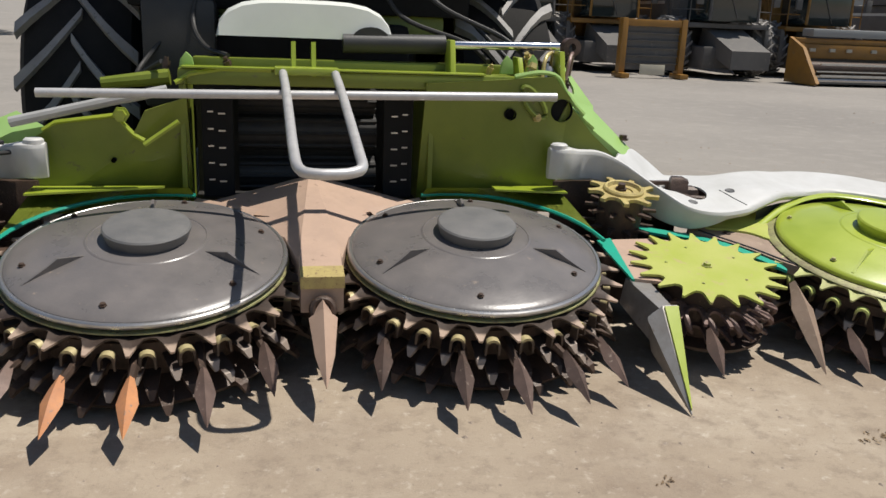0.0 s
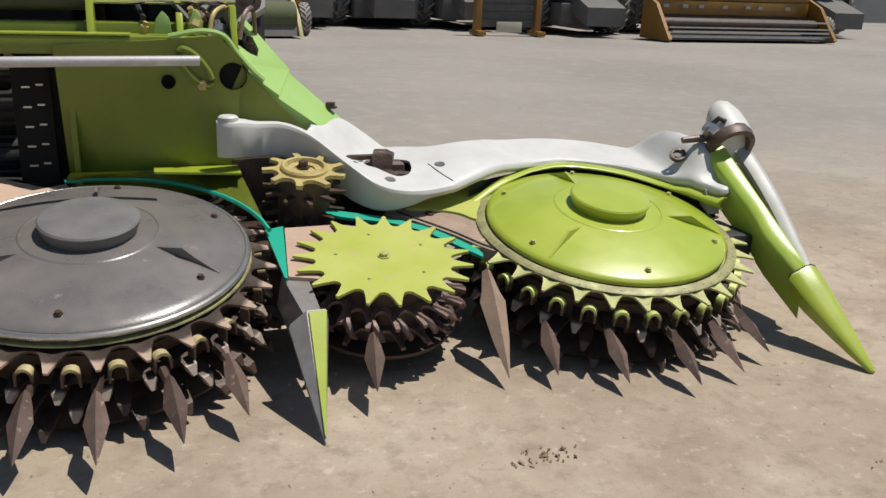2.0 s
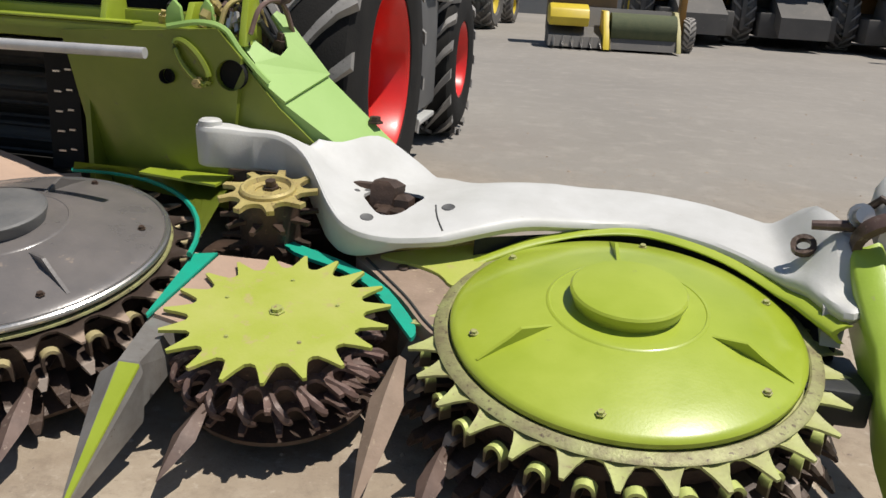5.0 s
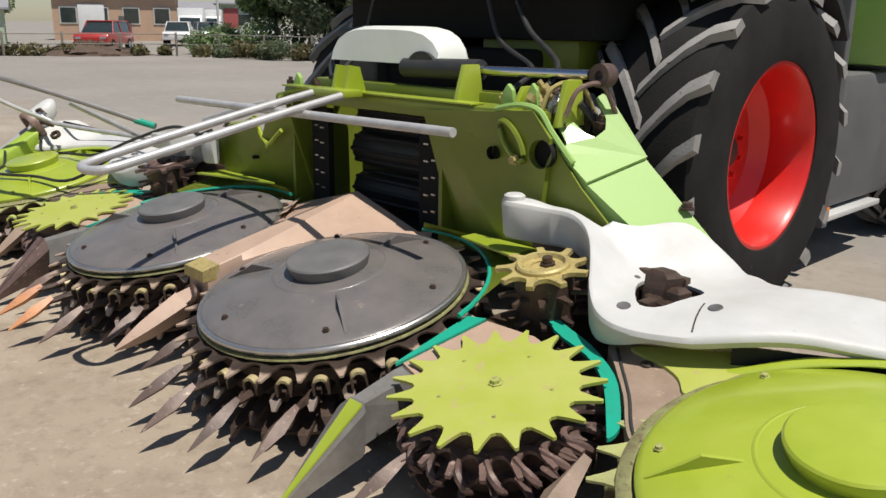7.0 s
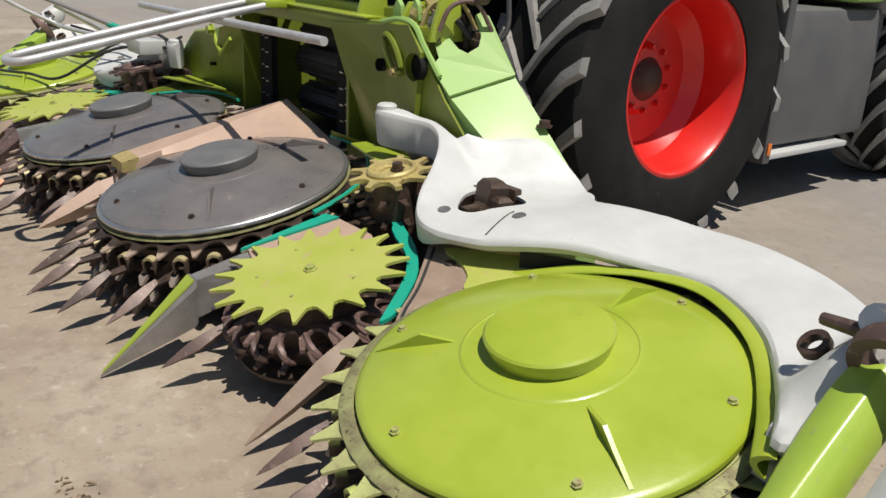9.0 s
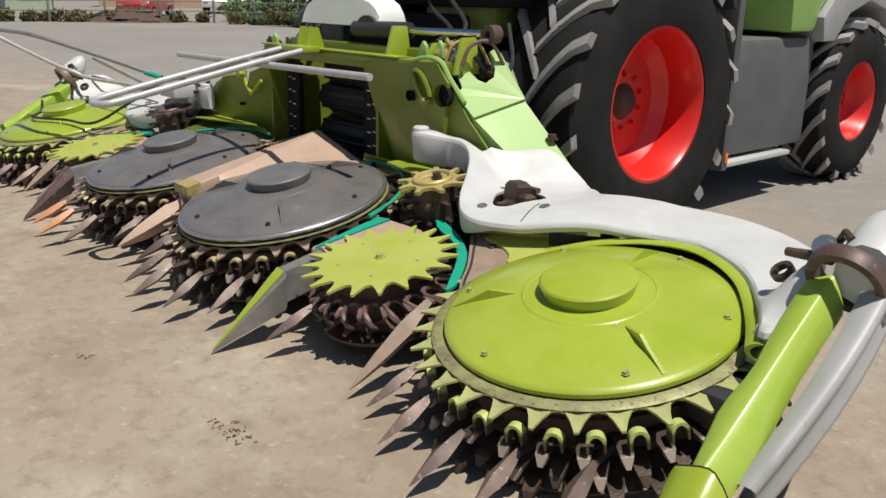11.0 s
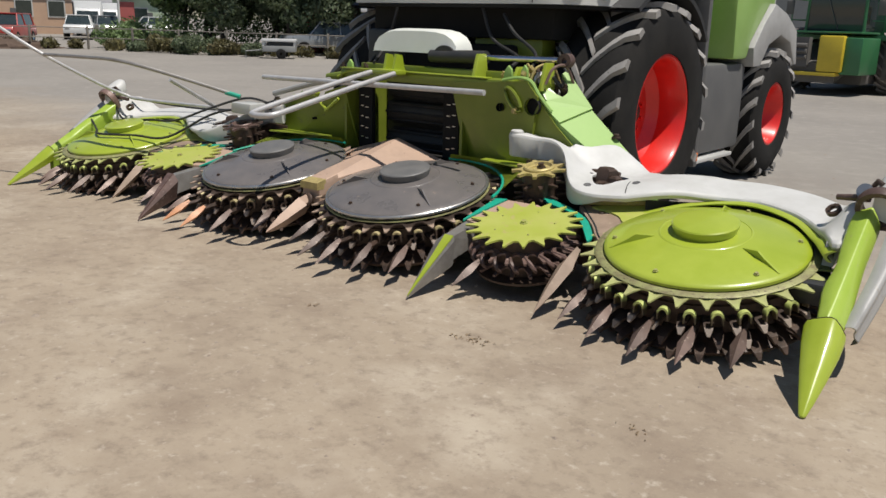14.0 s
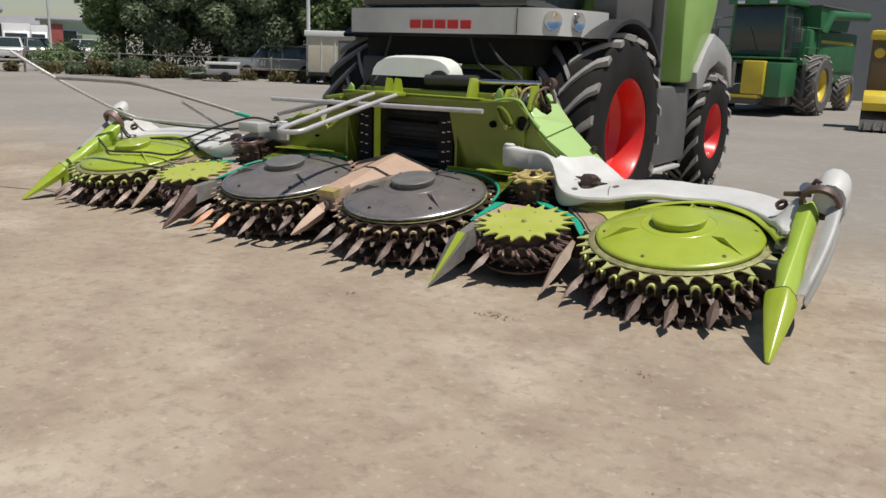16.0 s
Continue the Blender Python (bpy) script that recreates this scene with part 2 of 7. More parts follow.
def lathe(bm, profile, seg=48, m=None, closed=False, a0=0.0, a1=2 * math.pi):
    """Turns a profile of (radius, height) about the z axis."""
    full = abs(a1 - a0) > 6.28
    rings, made = [], []
    for i in range(seg if full else seg + 1):
        a = a0 + (a1 - a0) * i / seg
        ring = [bm.verts.new((r * math.cos(a), r * math.sin(a), z)) for r, z in profile]
        rings.append(ring)
        made += ring
    k = len(profile)
    for i in range(len(rings) if full else len(rings) - 1):
        p, q = rings[i], rings[(i + 1) % len(rings)]
        for j in range(k if closed else k - 1):
            a, b, c, d = p[j], q[j], q[(j + 1) % k], p[(j + 1) % k]
            bm.faces.new((a, b, c, d))
    bmesh.ops.remove_doubles(bm, verts=made, dist=1e-5)
    if m:
        bmesh.ops.transform(bm, matrix=m, verts=[v for v in made if v.is_valid])
    return bm


def rod(bm, points, r, seg=10, caps=True):
    """A round bar along points; r may be one radius or one for each point."""
    pts = [Vector(p) for p in points]
    rr = r if isinstance(r, (list, tuple)) else [r] * len(pts)
    rings = []
    up = Vector((0, 0, 1))
    for i, p in enumerate(pts):
        d = (pts[min(i + 1, len(pts) - 1)] - pts[max(i - 1, 0)]).normalized()
        u = d.cross(up)
        if u.length < 0.05:
            u = d.cross(Vector((1, 0, 0)))
        u.normalize()
        w = u.cross(d)
        rings.append([bm.verts.new(p + rr[i] * (math.cos(a) * u + math.sin(a) * w)) for a in (2 * math.pi * k / seg for k in range(seg))])
    for a, b in zip(rings, rings[1:]):
        for k in range(seg):
            bm.faces.new((a[k], a[(k + 1) % seg], b[(k + 1) % seg], b[k]))
    if caps:
        bm.faces.new(rings[0][::-1])
        bm.faces.new(rings[-1])
    return bm


def smooth_path(points, steps=6):
    """Catmull-Rom through the points."""
    p = [Vector(q) for q in points]
    p = [2 * p[0] - p[1], *p, 2 * p[-1] - p[-2]]
    out = []
    for i in range(1, len(p) - 2):
        for k in range(steps):
            t = k / steps
            out.append(0.5 * (2 * p[i] + (p[i + 1] - p[i - 1]) * t + (2 * p[i - 1] - 5 * p[i] + 4 * p[i + 1] - p[i + 2]) * t * t + (3 * p[i] - p[i - 1] - 3 * p[i + 1] + p[i + 2]) * t ** 3))
    return out + [p[-2]]


def loop_path(points, steps=5):
    """A closed Catmull-Rom curve in x and y."""
    k, out = len(points), []
    for i in range(k):
        a, b, c, d = (Vector(points[(i + j) % k]) for j in (-1, 0, 1, 2))
        for s in range(steps):
            t = s / steps
            q = 0.5 * (2 * b + (c - a) * t + (2 * a - 5 * b + 4 * c - d) * t * t + (3 * b - a - 3 * c + d) * t ** 3)
            out.append((q.x, q.y))
    return out


def loft(bm, sections, cap=True):
    """Skins rings of equally many points."""
    rings = [[bm.verts.new(p) for p in s] for s in sections]
    k = len(rings[0])
    for a, b in zip(rings, rings[1:]):
        for i in range(k):
            bm.faces.new((a[i], a[(i + 1) % k], b[(i + 1) % k], b[i]))
    if cap:
        bm.faces.new(rings[0][::-1])
        bm.faces.new(rings[-1])
    return bm


def bevel_all(bm, offset, segments=2, angle=0.5):
    edges = [e for e in bm.edges if len(e.link_faces) == 2 and e.calc_face_angle(0) > angle]
    bmesh.ops.bevel(bm, geom=edges, offset=offset, segments=segments, affect="EDGES", profile=0.6)
    return bm


def bolt(bm, at, r=0.014, h=0.012, m=None):
    """A hexagon head with its washer."""
    t = Matrix.Translation(at)
    lathe(bm, [(0, h), (r, h), (r, h * 0.3), (r * 1.45, h * 0.3), (r * 1.45, 0)], 6 if r < 0.03 else 12, (m @ t) if m else t)
    return bm


# ---- ground ----
def ground_material():
    m = bpy.data.materials.new("dusty_yard")
    m.use_nodes = True
    nt = m.node_tree
    n, l = nt.nodes, nt.links
    p = n["Principled BSDF"]
    geo = n.new("ShaderNodeNewGeometry")

    def noise_at(scale, detail=6, rough=0.6, stretch=None):
        t = n.new("ShaderNodeTexNoise")
        t.inputs["Scale"].default_value, t.inputs["Detail"].default_value, t.inputs["Roughness"].default_value = scale, detail, rough
        if stretch:
            mp = n.new("ShaderNodeMapping")
            mp.inputs["Scale"].default_value = stretch
            l.new(geo.outputs["Position"], mp.inputs[0])
            l.new(mp.outputs[0], t.inputs["Vector"])
        else:
            l.new(geo.outputs["Position"], t.inputs["Vector"])
        return t.outputs[0]

    def mixed(fac, a, b, lo, hi):
        r = n.new("ShaderNodeMapRange")
        r.inputs[1].default_value, r.inputs[2].default_value = lo, hi
        l.new(fac, r.inputs[0])
        x = n.new("ShaderNodeMix")
        x.data_type = "RGBA"
        l.new(r.outputs[0], x.inputs[0])
        for slot, v in ((6, a), (7, b)):
            if isinstance(v, tuple):
                x.inputs[slot].default_value = (*v, 1)
            else:
                l.new(v, x.inputs[slot])
        return x.outputs[2]

    c = mixed(noise_at(0.33, 4, 0.5), (0.374, 0.306, 0.23), (0.311, 0.253, 0.19), 0.34, 0.66)
    c = mixed(noise_at(1.3, 8, 0.68), c, (0.25, 0.194, 0.145), 0.47, 0.72)
    c = mixed(noise_at(0.8, 7, 0.64), c, (0.49, 0.423, 0.335), 0.50, 0.76)
    c = mixed(noise_at(9.0, 7, 0.72), c, (0.21, 0.165, 0.125), 0.50, 0.77)
    c = mixed(noise_at(14, 6, 0.7), c, (0.52, 0.455, 0.375), 0.57, 0.80)
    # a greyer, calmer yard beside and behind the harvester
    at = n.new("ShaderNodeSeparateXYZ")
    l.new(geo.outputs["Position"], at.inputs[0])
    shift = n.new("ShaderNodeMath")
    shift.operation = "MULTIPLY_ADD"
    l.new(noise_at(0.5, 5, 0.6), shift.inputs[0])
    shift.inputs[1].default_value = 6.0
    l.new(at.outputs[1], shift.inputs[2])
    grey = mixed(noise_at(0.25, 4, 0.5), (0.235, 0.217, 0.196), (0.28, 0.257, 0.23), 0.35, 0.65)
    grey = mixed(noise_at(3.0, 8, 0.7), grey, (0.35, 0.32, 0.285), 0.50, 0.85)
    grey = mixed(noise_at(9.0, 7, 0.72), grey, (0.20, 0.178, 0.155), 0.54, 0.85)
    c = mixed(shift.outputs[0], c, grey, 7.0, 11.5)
    c = mixed(noise_at(46, 6, 0.75), c, (0.19, 0.145, 0.11), 0.585, 0.75)
    c = mixed(noise_at(75, 4, 0.7), c, (0.50, 0.44, 0.365), 0.64, 0.76)
    l.new(c, p.inputs["Base Color"])
    p.inputs["Roughness"].default_value = 0.9
    p.inputs["Specular IOR Level"].default_value = 0.25
    add = n.new("ShaderNodeMath")
    add.operation = "ADD"
    l.new(noise_at(60, 8, 0.75), add.inputs[0])
    l.new(noise_at(3.2, 5, 0.5), add.inputs[1])
    bp = n.new("ShaderNodeBump")
    bp.inputs["Strength"].default_value, bp.inputs["Distance"].default_value = 0.4, 0.012
    l.new(add.outputs[0], bp.inputs["Height"])
    l.new(bp.outputs[0], p.inputs["Normal"])
    return m


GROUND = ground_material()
bm = bmesh.new()
span = [-1500, -300, -120, -60] + [-30 + 2 * i for i in range(31)] + [60, 120, 300, 1500]
grid = [[bm.verts.new((x, y + 10, 0)) for x in span] for y in span]
for a, b in zip(grid, grid[1:]):
    for i in range(len(span) - 1):
        bm.faces.new((a[i], a[i + 1], b[i + 1], b[i]))
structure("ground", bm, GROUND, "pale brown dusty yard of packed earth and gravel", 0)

# ---- the maize header ----
TIP = 11.0
H = Matrix.Translation((0, 3.74, 0.5)) @ pose(0, 0, 0, TIP)
header = thing("maize_header", "lime green rotary maize header with grey discs and white arms", "harvester header")


def gear(bm, n, root, tip, z, thick, inner=0.3, turn=0.0, sharp=0.0, droop=0.0, pointed=False):
    """A toothed steel ring: pointed teeth with rounded gaps between them."""
    shape = ((-0.5, 0.0), (-0.36, 0.03), (-0.24, 0.16), (-0.14, 0.45), (-0.045, 1.0), (0.045 + sharp, 1.0), (0.14, 0.45), (0.24, 0.16), (0.36, 0.03))
    if pointed:
        shape = ((-0.5, 0.0), (-0.32, 0.08), (-0.17, 0.46), (-0.045, 1.0), (0.045, 1.0), (0.17, 0.46), (0.32, 0.08))
    top, low, ins, inl = [], [], [], []
    for i in range(n):
        for a, h in shape:
            ang = turn + (i + a) * 2 * math.pi / n
            r = root + h * (tip - root)
            c, s = math.cos(ang), math.sin(ang)
            top.append(bm.verts.new((r * c, r * s, z - droop * h)))
            low.append(bm.verts.new((r * c, r * s, z - thick - droop * h)))
            ins.append(bm.verts.new((inner * c, inner * s, z)))
            inl.append(bm.verts.new((inner * c, inner * s, z - thick)))
    k = len(top)
    for i in range(k):
        j = (i + 1) % k
        bm.faces.new((ins[i], top[i], top[j], ins[j]))
        bm.faces.new((top[i], low[i], low[j], top[j]))
        bm.faces.new((low[i], inl[i], inl[j], low[j]))
        bm.faces.new((inl[i], ins[i], ins[j], inl[j]))
    return bm


def cut(ob, bm):
    """Cuts a body out of a part's mesh for good."""
    bmesh.ops.recalc_face_normals(bm, faces=bm.faces)
    me = bpy.data.meshes.new("cutter")
    bm.to_mesh(me)
    bm.free()
    tool = new("cutter", me)
    mod = ob.modifiers.new("hole", "BOOLEAN")
    mod.operation, mod.object, mod.solver = "DIFFERENCE", tool, "EXACT"
    bpy.context.view_layer.update()
    done = bpy.data.meshes.new_from_object(ob.evaluated_get(bpy.context.evaluated_depsgraph_get()))
    ob.modifiers.clear()
    ob.data = done
    bpy.data.objects.remove(tool)


def loose(name, bm, mat):
    """A mesh to be shared by parts, with no object of its own."""
    ob = part(name, bm, mat, None)
    me = ob.data
    bpy.data.objects.remove(ob)
    return {"mesh": me}


def finger_mesh(mat):
    """A hooked tooth between the rings: a flat bar bent to an arch, its two prongs pointing down and outwards."""
    b = bmesh.new()
    secs = []
    for k in range(9):
        q = math.pi * k / 8
        y, z = 0.029 * math.cos(q), -0.130 + 0.030 * math.sin(q)
        if k in (0, 8):
            z -= 0.034
        thin = 0.004 if k in (0, 8) else 0.0062
        ny, nz = math.cos(q), math.sin(q)
        x0, x1 = 0.628, 0.658 + 0.008 * (1 - math.sin(q))
        secs.append([Vector((x0, y - ny * thin, z - nz * thin)), Vector((x1, y - ny * thin, z - nz * thin)), Vector((x1, y + ny * thin, z + nz * thin)), Vector((x0, y + ny * thin, z + nz * thin))])
    loft(b, secs)
    return loose("finger", b, mat)


GREYFINGER, LIMEFINGER = finger_mesh(HOOKGREY), finger_mesh(HOOKLIME)


# lower hook teeth: flat bars whose worn ends bend down
b = bmesh.new()
loft(b, [[Vector((0.54, -0.036, 0.007)), Vector((0.54, 0.036, 0.007)), Vector((0.54, 0.036, -0.007)), Vector((0.54, -0.036, -0.007))],
         [Vector((0.615, -0.030, 0.006)), Vector((0.615, 0.030, 0.006)), Vector((0.615, 0.030, -0.008)), Vector((0.615, -0.030, -0.008))],
         [Vector((0.668, -0.022, -0.010)), Vector((0.668, 0.020, -0.010)), Vector((0.662, 0.020, -0.028)), Vector((0.662, -0.022, -0.028))],
         [Vector((0.690, -0.009, -0.042)), Vector((0.690, 0.006, -0.042)), Vector((0.682, 0.006, -0.050)), Vector((0.682, -0.009, -0.050))]])
WORNTOOTH = loose("hook_tooth", b.copy(), LOWTIP)
DARKTOOTH = loose("hook_tooth", b, DARKSTEEL)


def big_rotor(x, paint, lift, name, label, turn):
    """A large intake disc: domed cover with hub, fins and bolts over a stack of toothed rings on a drum."""
    m = H @ Matrix.Translation((x, 0, lift))
    grey = paint is GREY
    if grey:
        prof = [(0.0, 0.090), (0.235, 0.082), (0.30, 0.070), (0.45, 0.040), (0.548, 0.014), (0.572, 0.006), (0.580, 0.0), (0.582, -0.012), (0.57, -0.016)]
    else:
        prof = [(0.0, 0.090), (0.235, 0.082), (0.30, 0.070), (0.45, 0.040), (0.545, 0.014), (0.562, 0.006), (0.568, -0.002), (0.568, -0.018), (0.55, -0.02)]
    cover = part("disc_cover", lathe(bmesh.new(), prof, 96), paint, header, label)
    cover.matrix_basis = m
    hub_mat = HUBGREY if grey else paint
    part("hub", lathe(bmesh.new(), [(0.0, 0.146), (0.165, 0.143), (0.180, 0.140), (0.187, 0.133), (0.187, 0.126), (0.166, 0.066)], 64), hub_mat, cover, "", 0.5)
    part("hub_ring", lathe(bmesh.new(), [(0.246, 0.079), (0.250, 0.0825), (0.256, 0.0815), (0.262, 0.076)], 64), paint, cover)
    if grey:
        # rolled steel rim, a dark gap, and a thin bright edge below it
        part("rolled_rim", lathe(bmesh.new(), [(0.590 + 0.0135 * math.cos(a), -0.012 + 0.0135 * math.sin(a)) for a in (k * math.pi / 5 for k in range(10))], 96, None, True), BRIGHT, cover, "worn bright rolled rim round the cover")
        part("rim_band", lathe(bmesh.new(), [(0.575, -0.034), (0.606, -0.036), (0.608, -0.042), (0.59, -0.046)], 96), DUSTRING, cover, "thin worn steel band under the rim")
        ztop, tip, teeth = -0.052, 0.712, 28
    else:
        part("rim_band", lathe(bmesh.new(), [(0.574, -0.034), (0.574, -0.022), (0.580, -0.018), (0.612, -0.024), (0.620, -0.030), (0.60, -0.04)], 96), DUSTRING, cover, "dusty steel band round the cover")
        ztop, tip, teeth = -0.034, 0.706, 30
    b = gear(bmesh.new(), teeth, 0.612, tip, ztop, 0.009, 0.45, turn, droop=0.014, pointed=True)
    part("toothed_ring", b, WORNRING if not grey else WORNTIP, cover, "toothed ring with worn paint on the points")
    # Drum colour paints the gloom between the rings; its flared foot widens the shadow.
    part("drum", lathe(bmesh.new(), [(0.545, ztop - 0.012), (0.545, -0.105), (0.56, -0.11), (0.56, -0.16), (0.535, -0.165), (0.535, -0.275), (0.60, -0.29), (0.665, -0.325), (0.655, -0.345), (0.1, -0.36)], 60), DARKSTEEL, cover, "steel drum, dark with soil and painted shade")
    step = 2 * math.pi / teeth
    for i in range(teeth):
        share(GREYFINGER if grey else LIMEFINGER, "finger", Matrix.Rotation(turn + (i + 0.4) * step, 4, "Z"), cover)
    # Lower tiers mostly dark: the shadow beneath the disc is put into their colour.
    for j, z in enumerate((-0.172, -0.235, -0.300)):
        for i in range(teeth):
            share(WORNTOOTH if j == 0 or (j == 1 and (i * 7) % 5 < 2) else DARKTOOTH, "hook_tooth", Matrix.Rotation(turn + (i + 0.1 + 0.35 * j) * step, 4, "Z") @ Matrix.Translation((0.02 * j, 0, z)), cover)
    # fins on the cover
    for k in range(3):
        b = bmesh.new()
        z = lambda r: 0.070 - (r - 0.30) * 0.205
        prism(b, [(0.275, z(0.275) - 0.003), (0.40, z(0.40) - 0.006), (0.54, z(0.54) - 0.003), (0.44, z(0.44) + 0.022), (0.39, z(0.39) + 0.040)], -0.006, 0.006, Matrix.Rotation(FINS[name] + k * math.pi / 1.5, 4, "Z") @ Matrix(((1, 0, 0, 0), (0, 0, 1, 0), (0, 1, 0, 0), (0, 0, 0, 1))))
        part("fin", b, paint, cover, "", 0.3)
    for i in range(6):
        a = turn + 0.3 + i * math.pi / 3
        b = bolt(bmesh.new(), (0.505 * math.cos(a), 0.505 * math.sin(a), 0.0265), 0.011, 0.012)
        part("bolt", b, DARKSTEEL if grey else WORNLIME, cover)
    return cover


FINS = {"grey_r": -0.55, "grey_l": -0.47, "green": -0.42}
big_rotor(0.735, GREY, 0.0, "grey_r", "scuffed dark grey domed disc cover", 0.05)
big_rotor(-0.742, GREY, 0.0, "grey_l", "scuffed dark grey domed disc cover", 0.0)
for s in (1, -1):
    big_rotor(3.0 * s, LIME, -0.02, "green", "glossy lime green domed disc cover", 0.1)


HOOK = loose("hook_finger", rod(bmesh.new(), smooth_path([(0.275, -0.02, -0.115), (0.335, 0.0, -0.13), (0.355, 0.028, -0.168), (0.325, 0.04, -0.205)], 3), [0.012] * 3 + [0.015] * 4 + [0.012, 0.010, 0.006], 6), STEEL)


def small_rotor(s):
    m = H @ Matrix.Translation((1.87 * s, -0.165, -0.03))
    top = part("small_disc", gear(bmesh.new(), 19, 0.286, 0.378, 0.0, 0.012, 0.02, pointed=True), DUSTYLIME, header, "flat lime green toothed disc with dust")
    top.matrix_basis = m
    part("centre_bolt", bolt(bmesh.new(), (0, 0, 0), 0.019, 0.018), WORNLIME, top, "round bolt head in the middle of the disc")
    for k, (z, root, tip) in enumerate(((-0.10, 0.27, 0.36), (-0.19, 0.27, 0.36))):
        part("toothed_ring", gear(bmesh.new(), 19, root, tip, z, 0.014, 0.15, 0.08 * k, 0.06, 0.025), STEEL, top, "brown steel toothed ring")
    part("drum", lathe(bmesh.new(), [(0.24, -0.012), (0.24, -0.27), (0.33, -0.275), (0.33, -0.29), (0.05, -0.295)], 48), DARKSTEEL, top, "steel drum, dark with soil and painted shade")
    for i in range(19):
        share(HOOK, "hook_finger", Matrix.Rotation((i + 0.25) * 2 * math.pi / 19, 4, "Z"), top)
    for i in range(5):
        a = 0.4 + i * 1.2566
        part("bolt", bolt(bmesh.new(), (0.2 * math.cos(a), 0.2 * math.sin(a), 0), 0.006, 0.005), WORNLIME, top)


small_rotor(1)
small_rotor(-1)


def blade(base, tip, width, thick, mat, name="point", label="", belly=0.44, keel=0.6):
    """A pointed gathering finger: leaf-shaped, ridged on top and keeled below."""
    p0, p1 = Vector(base), Vector(tip)
    d = p1 - p0
    side = d.cross(Vector((0, 0, 1))).normalized()
    up = side.cross(d).normalized()
    sections = []
    for t, wd, th in ((0, 0.34, 0.6), (0.2, 0.70, 0.9), (belly, 1.0, 1.0), (0.65, 0.66, 0.72), (0.88, 0.27, 0.36), (1.0, 0.04, 0.06)):
        c = p0 + d * t
        a, h = width * wd / 2, thick * th
        sections.append([c + up * h * 0.6, c + side * a, c - up * h * keel, c - side * a])
    return part(name, loft(bmesh.new(), sections), mat, header, label, 0.35)


# small points round the front of the discs
POINTS = {1: ((0.21, 3.05, -0.05, 0.11), (0.52, 2.86, -0.03, 0.10), (0.76, 2.80, 0.0, 0.10), (1.02, 2.86, 0.04, 0.10), (1.24, 2.99, 0.06, 0.10), (2.46, 3.07, -0.05, 0.065), (2.71, 2.94, -0.03, 0.06), (2.99, 2.86, -0.01, 0.055), (3.23, 2.91, 0.02, 0.06), (3.46, 3.04, 0.04, 0.065), (1.71, 3.05, -0.05, 0.10)),
          -1: ((0.21, 3.05, -0.05, 0.11), (0.45, 2.84, -0.03, 0.10), (0.73, 2.785, 0.0, 0.10), (1.01, 2.82, 0.04, 0.10), (1.24, 2.98, 0.06, 0.10), (2.46, 3.07, -0.05, 0.065), (2.71, 2.94, -0.03, 0.06), (2.99, 2.86, -0.01, 0.055), (3.23, 2.91, 0.02, 0.06), (3.46, 3.04, 0.04, 0.065), (1.71, 3.05, -0.05, 0.10))}
for s in (1, -1):
    for i, (x, y, lean, z) in enumerate(POINTS[s]):
        mat = ORANGE if s < 0 and i in (2, 3) else POINTSTEEL
        base = Vector((s * (x - lean * 0.8), y + 0.235, z + 0.125))
        part("point_stem", rod(bmesh.new(), [base + Vector((-s * lean * 1.6, 0.30, 0.03)), base + Vector((0, -0.03, -0.016))], [0.03, 0.014], 6), DARKSTEEL, header)
        blade(base, (s * x, y, z), 0.080, 0.050, mat, "point", "orange painted gathering point" if mat is ORANGE else "brown steel gathering point with a worn edge")
    blade((s * 2.31, 3.52, 0.36), (s * 2.27, 3.12, 0.05), 0.112, 0.07, DUSTYTAN, "large_point", "large dusty tan steel divider point", 0.3, 0.9)

